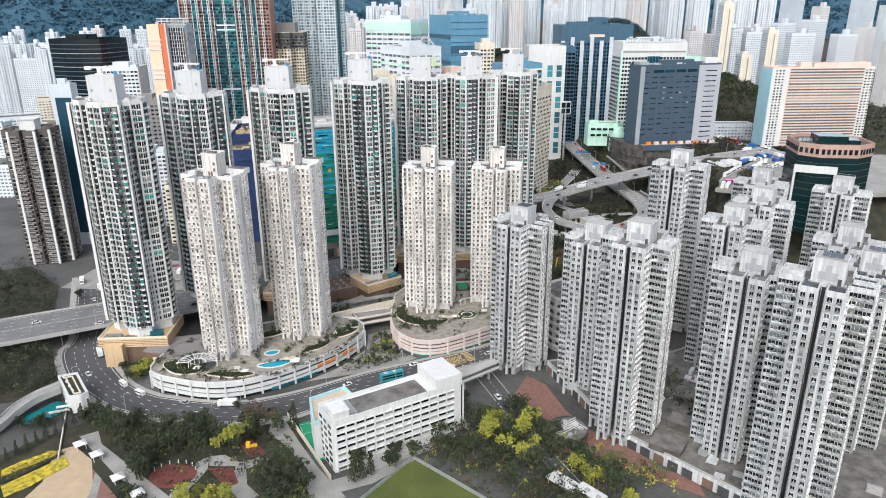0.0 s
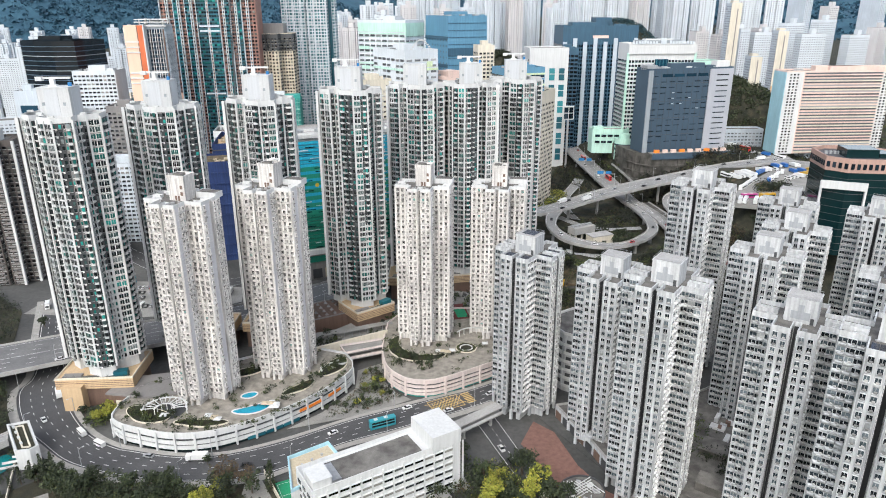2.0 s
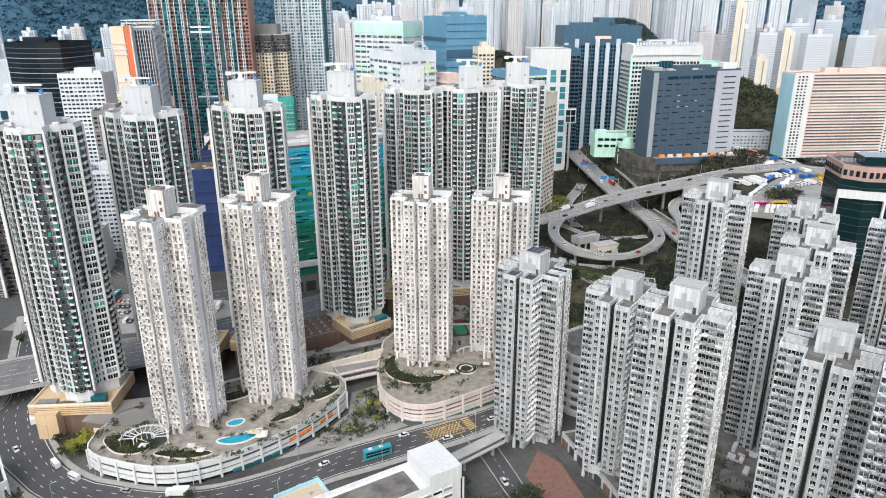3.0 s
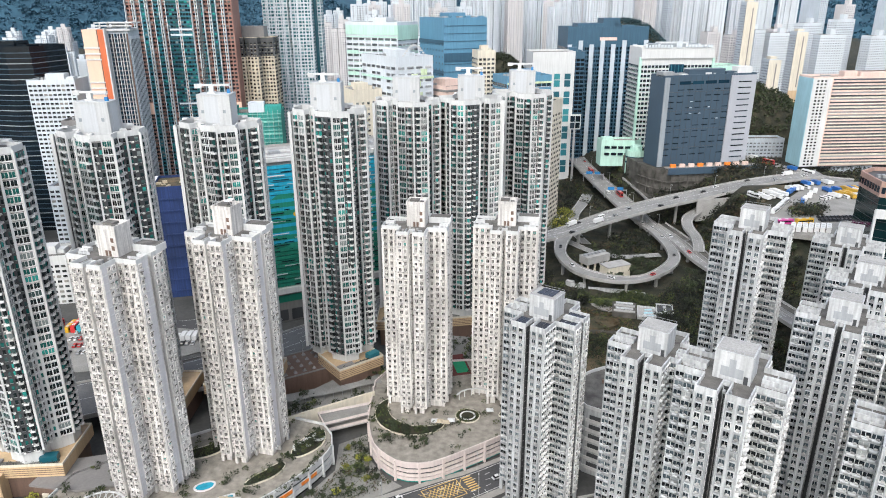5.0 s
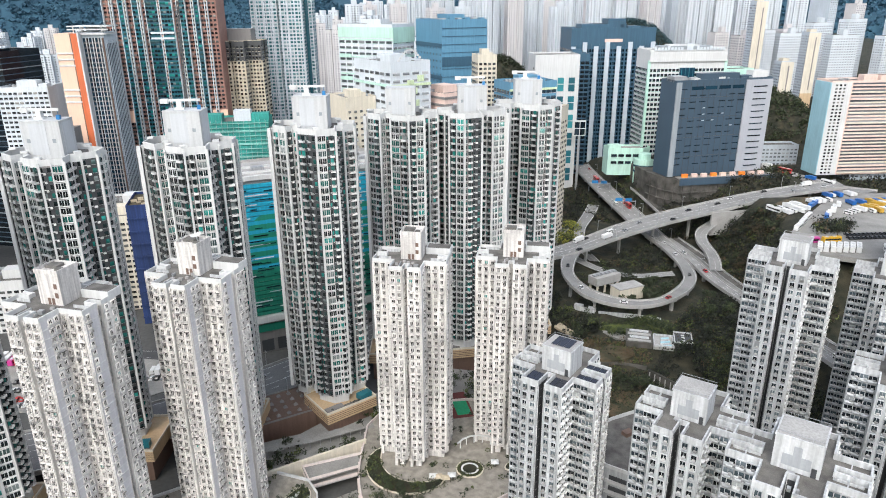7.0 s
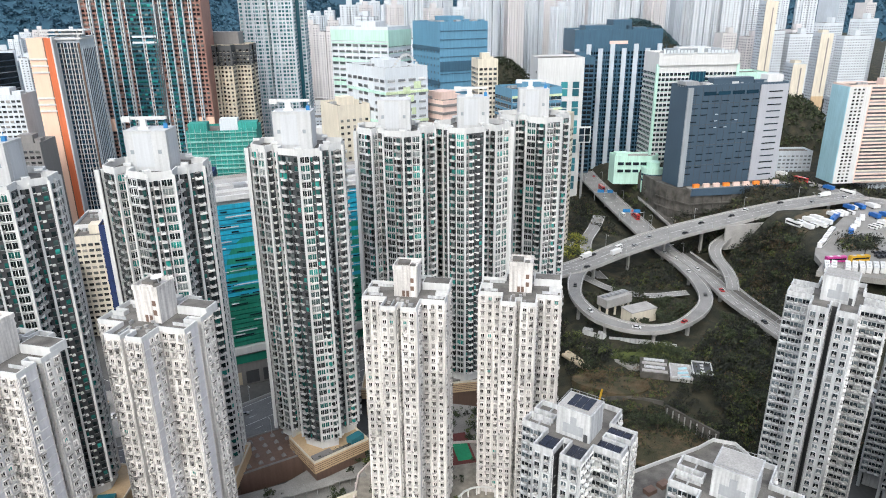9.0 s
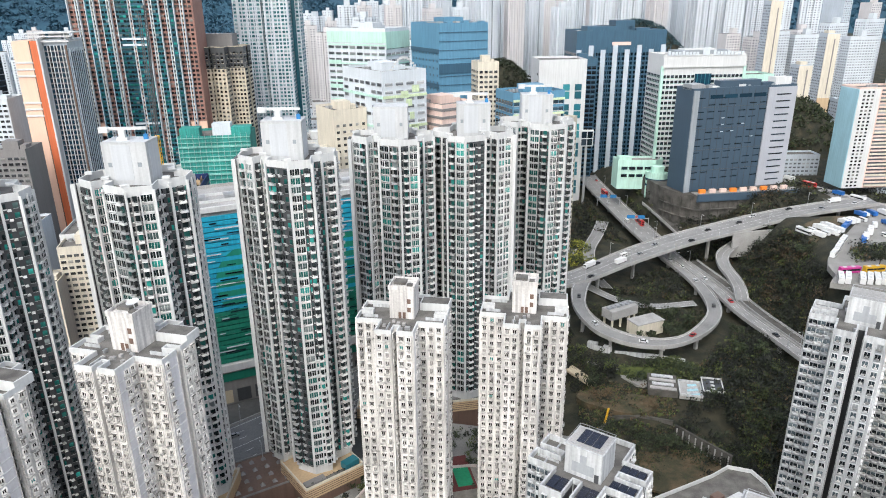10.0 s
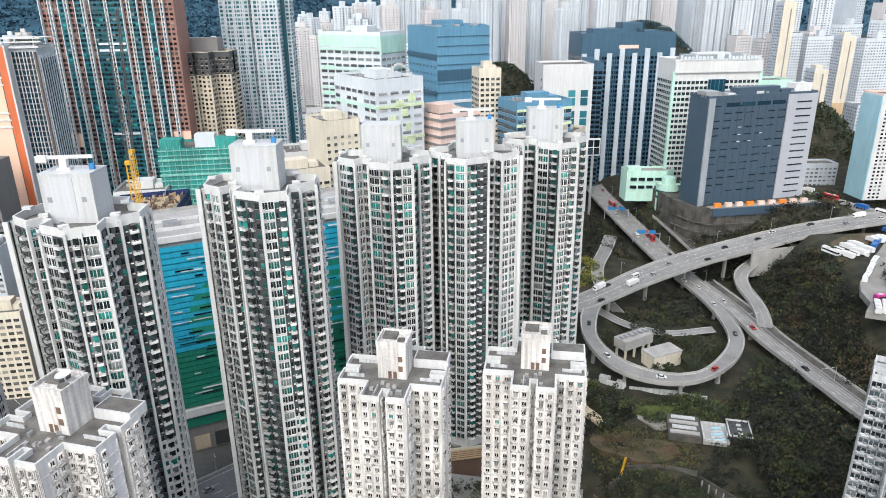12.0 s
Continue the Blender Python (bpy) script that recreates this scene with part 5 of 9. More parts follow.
sheet("playground", ccw([(-88, 237), (-84, 240.5), (-74.4, 229.4), (-80.5, 226.9)]), 0.15, M_REDCOURT, "dark red rubber playground with climbing frame", "playground")
sheet("playground", ccw([(-95, 220.4), (-85.5, 221), (-80.5, 212), (-84, 209)]), 0.15, M_REDCOURT, "angular dark red rubber playground", "playground")
for pts in ([(-97, 228), (-91, 229), (-84, 224.5), (-80, 226), (-74.5, 229), (-72, 226), (-80, 220), (-77, 211), (-71, 205), (-76, 201), (-83, 208), (-84.6, 222), (-95, 222)], [(-101, 224), (-97, 228), (-95, 220), (-97, 211), (-101, 203), (-97, 192), (-103, 196), (-104, 206), (-100, 212), (-98.4, 218)]):
    sheet("footpath", ccw(pts), 0.11, M_PAVE, "winding pale park path")
sheet("footpath", ccw([(-78, 251), (-73.2, 254.5), (-62.2, 236.5), (-52.4, 221.5), (-39, 204.5), (-49.4, 200), (-58, 216), (-64, 231), (-77.5, 244.5)]), 0.11, M_PAVE, "pale paved path beside the school")
sheet("footpath", ccw([(-46, 213.5), (-24.2, 224.3), (-15, 230.5), (-13.5, 227.5), (-30, 212), (-42, 207)]), 0.115, M_PAVE, "pale paved lane below the school")
g, rg = Geo(), random.Random(8)
for k in range(30):
    t = k / 29
    leaf_cloud(g, rg, [(-172 + 16 * t, 213 + 16.5 * t, 0.9, 0.8), (-171 + 13 * t, 217.5 + 12 * t, 0.8, 0.9)], 8, 0.3)
tagged(g.link("hedge", M_LEAF), "dark clipped hedges beside the flower beds", "hedge", kind="stuff")
rl = empty("ring_rail", (-107, 216, 0.15), "low white railing round the oval playground", "railing")
for k in range(7):
    a = 0.5 + k * 0.38
    Geo().box((8.6 * math.cos(a), 7.6 * math.sin(a), 0), (0.3, 0.3, 1.6)).link("post", M_WHITE, rl)
sheet("pavement", ccw([(-152, 262), (-131, 255), (-110, 251.5), (-90, 251.5), (-69, 256.5), (-69, 254), (-90, 248.5), (-131, 251), (-154, 257)]), 0.16, M_PAVE, "pale pavement along the curved street")
sheet("brick_plaza", ccw([(29, 276), (36, 292), (44, 284), (50, 262), (58, 247), (72, 235), (92, 216), (92, 205), (66, 221), (53, 231), (40, 249), (33, 268)]), 0.15, M_BRICKPAVE, "red brick forecourt of the estate block")
fr = empty("climbing_frame", (-83, 234, 0.2), "yellow and red climbing frame", "play equipment")
Geo().box((0, 0, 0), (1.6, 1.6, 2.4)).link("tower", M_CRANE, fr)
Geo().box((2.0, 0.4, 0), (3.0, 0.7, 1.2), 20).link("slide", M_CRANE, fr)
for px, py in ((-151, 232.7), (-141, 226), (-126, 212), (-114.6, 203)):
    kiosk = empty("kiosk", (px, py, 0.1, 0, 0, -48), "small white park pavilion with a pyramid roof", "pavilion", "park pavilions")
    for sx in (-1, 1):
        for sy in (-1, 1):
            Geo().box((sx * 1.6, sy * 1.6, 0), (0.2, 0.2, 2.6)).link("post", M_WHITE, kiosk)
    r = Geo()
    r.face([(-2.3, -2.3, 2.6), (2.3, -2.3, 2.6), (0, 0, 3.8)])
    r.face([(2.3, -2.3, 2.6), (2.3, 2.3, 2.6), (0, 0, 3.8)])
    r.face([(2.3, 2.3, 2.6), (-2.3, 2.3, 2.6), (0, 0, 3.8)])
    r.face([(-2.3, 2.3, 2.6), (-2.3, -2.3, 2.6), (0, 0, 3.8)])
    r.link("roof", M_WHITE, kiosk)

# white ramped complex with pond at the edge of the park
cx = empty("garden_complex", (0, 0, 0), "white terraced complex with a roof garden", "building")
GARDEN = ccw([(-182.8, 276), (-175.2, 279.2), (-165.5, 267), (-161.5, 262.2), (-163.5, 259.2), (-168.5, 258.1)])
Geo().prism(GARDEN, 0, 8.0).link("wing", M_WHITE, cx)
Geo().ring(GARDEN, 8.0, 8.9, 0.7).link("parapet", M_WHITE, cx)
Geo().prism(inset(GARDEN, 1.0), 8.0, 8.25).link("roof_garden", M_SCRUB, cx)
Geo().ring(inset(GARDEN, 2.4), 8.25, 8.7, 0.6).link("planter_kerb", M_IVORY, cx)
for k in range(4):
    Geo().box((-179 + k * 3.2, 274.5 - k * 3.6, 8.3), (1.4, 0.9, 0.7), -45).link("bench", M_WHITE, cx)
for k in range(3):
    Geo().box((-173.5 + k * 3.8, 257.4 + k * 1.2, 1.2 + 2.2 * k), (9, 0.4, 0.9), 20).link("terrace_rail", M_WHITE, cx)
arc_o = [(-204, 226), (-198.5, 234), (-194, 243), (-192.6, 256.4), (-188.2, 265.8), (-181, 273.5)]
arc_i = [(-199, 224), (-193.5, 233), (-189.5, 242.5), (-188, 252.5), (-184.6, 261.2), (-177.8, 268.2)]
RAMP = road("entrance_ramp", [(x, y, 6.6 - 0.9 * k) for k, (x, y) in enumerate(reversed(arc_o))], [(x, y, 6.6 - 0.9 * k) for k, (x, y) in enumerate(reversed(arc_i))], M_DECK, "white walled curved ramp round the sunken pond garden", lanes=1, n=24, piers=False, thick=2.4)
g, rg = Geo(), random.Random(44)
for k in range(150):
    a, q = rg.uniform(0, 6.283), rg.uniform(0.85, 1.35)
    px, py = -180 + 8.2 * q * math.cos(a), 258 + 10.5 * q * math.sin(a)
    if not inside_ring(px, py, GARDEN):
        leaf_cloud(g, rg, [(px, py, rg.uniform(0.6, 2.4), rg.uniform(0.8, 1.5))], 10, 0.5)
tagged(g.link("pond_shrubs", M_LEAF), "dense dark shrubs round the teal pond", "shrubs", kind="stuff")
tagged(Geo().box((-164, 243, 0), (0.4, 40, 1.4), 24).link("boundary_wall", M_IVORY), "pale wall between the pond garden and the park", "wall", kind="structure")

# footbridge from the school to the estate
fb = empty("footbridge", (0, 0, 0), "concrete covered footbridge over the street", "footbridge")
L = math.hypot(26, 21)
for nm, z, h, w in (("floor", 5.0, 0.6, 4.2), ("roof", 8.3, 0.35, 4.8)):
    Geo().box((5.6, 279.5, z), (L + 6, w, h), 38.5).link(nm, M_CONC, fb)
for s in (-1, 1):
    Geo().box((5.6 - s * 1.25, 279.5 + s * 1.6, 5.6), (L + 6, 0.2, 1.1), 38.5).link("railing", M_WHITE, fb)
for q in (-0.45, 0.0, 0.45):
    Geo().box((5.6 + 26 * q, 279.5 + 21 * q, 0), (0.9, 0.9, 5.0), 38).link("pier", M_CONC, fb)
st = Geo()
for k in range(14):
    st.box((-1 + k * 0.55, 262 - k * 1.1, 4.6 - k * 0.33), (3.0, 1.4, 0.4), -27)
st.link("stair", M_CONC, fb)

# estate podium, drum-shaped shop and the parking block behind the estate
sheet("estate_deck", ccw([(36, 300), (58, 262), (80, 222), (150, 180), (190, 230), (150, 380), (60, 330)]), 0.2, M_CITY, "grey concrete estate forecourt", thick=0.4)
EST = ccw([(46, 296), (57, 268), (66, 240), (92, 212), (120, 182), (190, 210), (196, 300), (150, 330), (110, 306), (70, 302)])
ep = empty("estate_podium", (0, 0, 0), "low grey estate podium with a stained cluttered roof", "podium", kind="structure")
Geo().prism(EST, 0.3, 5.6).link("wall", M_ESTATE, ep)
Geo().prism(inset(EST, 0.6), 5.6, 5.75).link("roof", M_ROOF, ep)
Geo().ring(EST, 5.6, 6.5, 0.4).link("parapet", M_CONC, ep)
rge = random.Random(12)
for i, px, py, ex, ey, L in edges_of(EST):
    for q in range(int(L / 6)):
        d = 3 + q * 6
        Geo().box((px + ex * d + ey * 0.1, py + ey * d - ex * 0.1, 0.5), (4.2, 0.5, 3.6), math.degrees(math.atan2(ey, ex))).link("shop_front", M_DARK if q % 3 else M_BROWN, ep)
for x, y, w, d, h in ((84, 227, 12, 9, 2.6), (94, 241, 10, 7, 3.4), (104, 262, 12, 9, 2.8), (140, 262, 20, 12, 3.4)):
    Geo().box((x, y, 5.7), (w, d, h), -35).link("low_hall", M_OLDCONC, ep)
    Geo().box((x, y, 5.7 + h), (w + 0.6, d + 0.6, 0.4), -35).link("hall_roof", M_ROOF, ep)
for k in range(110):
    x, y = rge.uniform(52, 180), rge.uniform(200, 300)
    if inside_ring(x, y, EST):
        Geo().box((x, y, 5.7), (rge.uniform(1.2, 6), rge.uniform(1.0, 4), rge.uniform(0.4, 2.2)), rge.choice((-35, 55, -30))).link("roof_box", rge.choice((M_METAL, M_CONC, M_ESTATE, M_BROWN, M_WHITE)), ep)
for x, y, w, d, a in ((41, 210, 12, 6, -48), (50, 204, 11, 5, -48)):
    sh = empty("shelter", (x, y, 0.2 if x < 60 else 5.7, 0, 0, a), "low white shelter with a stepped cluttered roof", "shelter", "white shelters")
    Geo().box((0, 0, 2.6), (w, d, 0.5)).link("roof", M_WHITE, sh)
    each("post", (0.3, 0.3, 2.6), [(sx * w * 0.42, sy * d * 0.4, 0, 0) for sx in (-1, 1) for sy in (-1, 1)], M_WHITE, sh)
    for k in range(4):
        Geo().box((-w * 0.35 + k * w * 0.23, rge.uniform(-1, 1), 3.1), (1.6, 1.3, 0.7)).link("roof_light", M_CONC if k % 2 else M_WHITE, sh)
dr = empty("market_drum", (47, 240, 0, 0, 0, 0), "curved brown estate shop with open steel roof frame", "building")
Geo().prism(blob(0, 0, 9.5, 0.0, 30, 0.85, -0.6), 0, 5.0).link("wall", M_BROWN, dr)
Geo().prism(blob(0, 0, 9.0, 0.0, 30, 0.85, -0.6), 5.0, 5.2).link("roof", M_ROOF, dr)
for k in range(7):
    Geo().box((5.5 * math.cos(k * 0.8), 4.6 * math.sin(k * 0.8), 5.2), (2.2, 1.5, 0.9), k * 40).link("roof_unit", M_WHITE if k % 2 else M_METAL, dr)
Geo().ring(blob(0, 0, 9.8, 0.0, 30, 0.85, -0.6), 4.0, 5.6, 0.5).link("rim", M_DARK, dr)
for k in range(-3, 4):
    Geo().box((k * 1.5 + 1, 1, 6.6), (0.2, 8, 0.25), 38).link("rafter", M_WHITE, dr)
for k in range(-2, 3):
    Geo().box((1, 1 + k * 1.5, 6.4), (9, 0.2, 0.25), 38).link("purlin", M_WHITE, dr)
each("post", (0.25, 0.25, 1.4), [(x, y, 5.1, 0) for x in (-3, 3) for y in (-3, 3)], M_WHITE, dr)

PROW = ccw([(44, 334), (60, 345), (87, 358), (94, 362.5), (101, 360), (103, 354), (103, 338), (96, 320), (70, 306), (52, 318)])
cp = empty("market_hall", (0, 0, 0), "white curved-prow market and parking hall with dark strip openings", "building")
Geo().prism(PROW, 0, 29, 0, 1).link("body", [M_ESTATE, M_ROOF], cp)
Geo().ring(PROW, 29, 30.3, 0.4).link("parapet", M_WHITE, cp)
for i, px, py, ex, ey, L in edges_of(PROW):
    a = math.degrees(math.atan2(ey, ex))
    mx, my = px + ex * L / 2, py + ey * L / 2
    for f in range(6):
        # closed dark boxes: the shade within each opening given as colour
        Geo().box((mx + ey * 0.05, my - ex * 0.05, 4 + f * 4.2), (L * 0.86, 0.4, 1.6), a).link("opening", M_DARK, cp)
        Geo().box((mx + ey * 0.2, my - ex * 0.2, 2.6 + f * 4.2), (L * 0.98, 0.6, 1.3), a).link("parapet_band", M_WHITE, cp)
Geo().box((76, 330, 29), (13, 9, 4.2), 30).link("plant_room", M_WHITE, cp)
Geo().box((90, 344, 29), (6, 5, 2.8), 30).link("plant_room", M_WHITE, cp)
for k in range(5):
    Geo().box((64 + k * 5.2, 336 + k * 2.9, 29), (3.6, 2.6, 1.5), 30).link("plant_box", M_BROWN, cp)
for k in range(4):
    Geo().box((68 + k * 5.2, 322 + k * 3.0, 29), (2.2, 1.6, 1.2), 30).link("roof_vent", M_METAL, cp)


def rect(w, d):
    return [(-w / 2, 0), (w / 2, 0), (w / 2, d), (-w / 2, d)]


def grid(root, poly, H, floor, bay, wall, glass, size, z_from=0.0, skip=(2,), every=None, name="glazing", proud=0.08, sill=True, flat=False):
    """Windows over the given walls of a block, joined, with a sill each."""
    pw, ph = size
    parts_ = [(-pw / 2, pw / 2, 0, proud, 0.9, 0.9 + ph, 1)]
    if sill:
        parts_.append((-pw / 2 - 0.12, pw / 2 + 0.12, 0, 0.3, 0.68, 0.9, 0))
    n = int((H - z_from - 0.5) / floor)
    pl = []
    for i, px, py, a, L, k, m in bays(poly, bay, 0.4):
        if i in skip:
            continue
        pl += [(px, py, z_from + f * floor, a) for f in range(n) if every is None or every(i, f, k, m)]
    piece = piece_of(parts_)
    if flat:
        piece = ([(pw / 2, proud, 0.9), (-pw / 2, proud, 0.9), (-pw / 2, proud, 0.9 + ph), (pw / 2, proud, 0.9 + ph)], [(0, 1, 2, 3)], [1])
    stamp(name, piece, pl, (wall, glass), root)


def shell(name, x, y, yaw, z0, poly, H, wall, label, category="building", roof=M_ROOF, plant=True, group=""):
    root = empty(name, (x, y, z0, 0, 0, yaw), label, category, group)
    Geo().prism(poly, 0, H, 0, 1).link("body", [wall, roof], root)
    Geo().ring(poly, H, H + 1.5, 0.4).link("parapet", wall, root)
    if plant:
        xs, ys = [p[0] for p in poly], [p[1] for p in poly]
        mx, my, w, d = sum(xs) / len(xs), sum(ys) / len(ys), max(xs) - min(xs), max(ys) - min(ys)
        Geo().box((mx, my, H), (w * 0.4, d * 0.35, 5)).link("plant_room", wall, root)
        Geo().box((mx + w * 0.3, my, H), (w * 0.16, d * 0.3, 2.6)).link("plant_room", wall, root)
        for k in range(4):
            Geo().box((mx - w * 0.36 + k * 2.4, my + d * 0.1, H), (1.6, 1.8, 1.8)).link("chiller", M_METAL, root)
    return root


def strips(root, wall_pts, H, cols, mats_, z0=0.0, depth=0.5):
    """Upright strips side by side along one wall: cols = (from, to, material, proud)."""
    (x0, y0), (x1, y1) = wall_pts
    L = math.hypot(x1 - x0, y1 - y0)
    ex, ey = (x1 - x0) / L, (y1 - y0) / L
    a = math.degrees(math.atan2(ey, ex))
    for f0, f1, mt, pr, nm in cols:
        m = (f0 + f1) / 2 * L
        Geo().box((x0 + ex * m + ey * pr / 2, y0 + ey * m - ex * pr / 2, z0), (abs(f1 - f0) * L, pr, H - z0), a).link(nm, mt, root)


# slate blue logistics centre on its retaining wall
gy = shell("logistics_centre", 214.8, 662, 16, 45, rect(86, 20), 72, M_NAVY, "slate blue logistics centre with thin slit windows", roof=M_CONC)
strips(gy, ((-43, 0), (43, 0)), 72, [(0.0, 0.05, M_ESTATE_GREY, 1.2, "edge_strip"), (0.72, 1.0, M_PALEWING, 0.8, "pale_wing")], None)
for f in range(14):
    for k in range(7):
        if (f * 3 + k * 5) % 4 and f > 0:
            Geo().box((-36 + k * 8.6, -0.1, 4 + f * 4.8), (5.6, 0.3, 0.55)).link("slit_window", M_GLASS_K, gy)
    Geo().box((32, -0.95, 4 + f * 4.8), (12, 0.3, 0.8)).link("slit_window", M_GLASS_K, gy)
for k in range(4):
    Geo().box((-24 + k * 12, -0.15, 66), (10, 0.4, 2.6)).link("plant_louvre", M_GLASS_B, gy)
Geo().box((-38, 8, 72), (10, 10, 4)).link("cooling_tower", M_METAL, gy)
Geo().box((36, 10, 72), (14, 8, 6)).link("roof_housing", M_WHITE, gy)
rgy = random.Random(17)
for k in range(26):
    Geo().box((rgy.uniform(-30, 28), rgy.uniform(3, 17), 72), (rgy.uniform(1.5, 6), rgy.uniform(1.2, 3), rgy.uniform(0.8, 2.6))).link("roof_unit", rgy.choice((M_METAL, M_WHITE, M_ESTATE_GREY)), gy)
for zz in (15, 30, 45, 60):
    Geo().box((0, -0.12, zz), (84, 0.25, 0.25)).link("panel_joint", M_DARK, gy)
for k in range(12):
    Geo().box((-41 + k * 5.4, -0.1, 0), (0.14, 0.22, 72)).link("panel_joint", M_DARK, gy)
for f, k in ((8, 2), (8, 3), (9, 2), (9, 4), (10, 2), (7, 5)):
    Geo().box((-34 + k * 8.6, -0.3, 4.05 + f * 4.8), (2.4, 0.3, 0.5)).link("lit_slit", M_HAZEWHITE, gy)
gp = empty("retaining_wall", (205, 652, 0, 0, 0, 9), "stained stepped concrete retaining wall below the logistics centre", "wall", kind="structure")
Geo().prism([(-26, -7), (54, -7), (54, 55), (-38, 55), (-38, 22), (-34, 6)], 10, 44.5).link("terrace", M_OLDCONC, gp)
for a, b in (((-38, 22), (-34, 6)), ((-34, 6), (-26, -7)), ((-26, -7), (54, -7))):
    L = math.hypot(b[0] - a[0], b[1] - a[1])
    for zz in (20, 27, 34):
        Geo().box(((a[0] + b[0]) / 2, (a[1] + b[1]) / 2, zz), (L + 0.8, 2.6, 0.8), math.degrees(math.atan2(b[1] - a[1], b[0] - a[0]))).link("ledge", M_OLDCONC, gp)
    for q in range(int(L / 7)):
        t = (q + 0.5) / int(L / 7)
        Geo().box((a[0] + (b[0] - a[0]) * t, a[1] + (b[1] - a[1]) * t, 12), (0.8, 1.8, 30), math.degrees(math.atan2(b[1] - a[1], b[0] - a[0]))).link("buttress", M_OLDCONC, gp)
Geo().box((14, -8, 40.5), (80, 1.2, 5.5)).link("podium_band", M_NAVY, gp)
Geo().box((14, -4, 45), (80, 9, 0.6)).link("forecourt", M_PAVE, gp)
for k in range(9):
    Geo().box((-20 + k * 8, -3.2, 45.6), (4.5, 2.3, 2.6)).link("loading_unit", M_SALMON if k % 3 else M_ORANGE, gp)

# white and mint office tower with roof lettering shown as plain bars
pa = shell("office_tower", 203, 716, 5, 14, rect(66, 30), 121, M_WHITE, "white and mint office tower with a teal glass centre", roof=M_CONC)
grid(pa, rect(66, 30), 112, 4.0, 3.3, M_MINT, M_GLASS_K, (2.5, 2.2), every=lambda i, f, k, m: not (i == 0 and 8 <= k <= 11))
Geo().box((0, -0.4, 10), (13, 0.8, 98)).link("glass_centre", M_GLASS_B, pa)
for k in range(4):
    Geo().box((-4.8 + k * 3.2, -0.95, 10), (0.5, 0.4, 98)).link("mullion", M_TEALTILE, pa)
Geo().box((0, -0.8, 113), (66, 1.4, 8)).link("sign_band", M_WHITE, pa)
for x0, w in ((-18, 25), (18, 25)):
    for q in range(9):
        Geo().box((x0 - w / 2 + (q + 0.5) * w / 9, -1.75, 122), (w / 9 * 0.7, 0.5, 3.4 if q in (0, 4) else 2.5)).link("sign_bar", M_HAZEWHITE, pa)
Geo().box((0, -1.7, 122), (5, 0.5, 5.5)).link("sign_mark", M_HAZEWHITE, pa)
Geo().box((0, 12, 121), (44, 14, 4)).link("plant_storey", M_ESTATE_GREY, pa)
for sx in (-33, 33):
    Geo().box((sx, 0, 0), (2.0, 2.0, 114)).link("corner_pier", M_MINT, pa)
ax = shell("office_annexe", 252, 730, 5, 40, rect(28, 24), 78, M_MINT, "mint green office wing beside the white tower", plant=False)
grid(ax, rect(28, 24), 76, 4.0, 3.3, M_MINT, M_GLASS_K, (2.3, 1.6))
an = shell("annexe", 158, 704, 4, 34, [(-19, 0), (10, -4), (18, 2), (18, 12), (-19, 14)], 22, M_MINT, "low mint green annexe with a round drum", plant=False, roof=M_PAVE)
for k in range(4):
    for zz in (10, 16):
        Geo().box((-14 + k * 6, -1.0 - 0.75 * k, zz), (4.6, 1.0, 2.2), -8).link("window", M_GLASS_K, an)
Geo().prism(blob(10, -9, 9, 0, 26), -8, 15).link("drum", M_MINT, an)
for zz in (5, 9.5):
    Geo().ring(blob(10, -9, 9.2, 0, 26), zz, zz + 1.6, 0.4).link("drum_glazing", M_GLASS_B, an)
Geo().ring(blob(10, -9, 9.3, 0, 26), 15, 16.2, 0.5).link("drum_parapet", M_MINT, an)
Geo().prism(blob(10, -9, 5, 0, 20), 15, 20).link("drum_lantern", M_MINT, an)
Geo().box((-12, 7, 22), (10, 7, 3)).link("roof_storey", M_MINT, an)

# navy offices with white ribs
nv = shell("office_block", 170, 842, 4, 8, rect(86, 46), 140, M_DEEP, "navy blue office block with pale vertical ribs", roof=M_CONC)
grid(nv, rect(86, 46), 126, 4.2, 6.2, M_DEEP, M_GLASS_K, (5.0, 2.6), sill=False)
for k in range(8):
    Geo().box((-40.5 + k * 11.6, -0.6, 0), (4.4, 1.3, 128 if k % 2 else 124)).link("rib", M_HAZEGREY, nv)
    for q in range(2):
        Geo().box((-37.2 + k * 11.6 + q * 3.6, -0.35, 0), (0.5, 0.7, 126)).link("mullion", M_DEEP, nv)
for zz, w_, x_ in ((140, 40, -12), (145, 18, 4)):
    Geo().box((x_, 16, zz), (w_, 22, 5)).link("roof_storey", M_DEEP, nv)
Geo().box((0, -0.6, 128), (18, 0.4, 3)).link("sign_bar", M_SALMON, nv)
n2 = shell("office_block", 128, 800, 0, 8, rect(22, 26), 118, M_DEEP, "dark blue office wing with an orange edge", roof=M_CONC)
grid(n2, rect(22, 26), 116, 4.2, 4.4, M_DEEP, M_GLASS_K, (3.6, 2.6), sill=False)
Geo().box((-11, -0.3, 0), (0.9, 0.9, 119)).link("edge_strip", M_RUST, n2)

# white tower with teal panels
wt = shell("white_tower", 101, 755, 3, 8, rect(40, 36), 121, M_WHITE, "blank white tower with paired teal glass panels", plant=False)
for f in range(6):
    for k in range(2):
        Geo().box((3.5 + k * 10, -0.2, 8 + f * 16.5), (5.6, 0.5, 12)).link("teal_panel", M_TEALTILE, wt)
        Geo().box((3.5 + k * 10, -0.5, 14 + f * 16.5), (5.8, 0.3, 0.7)).link("panel_bar", M_WHITE, wt)
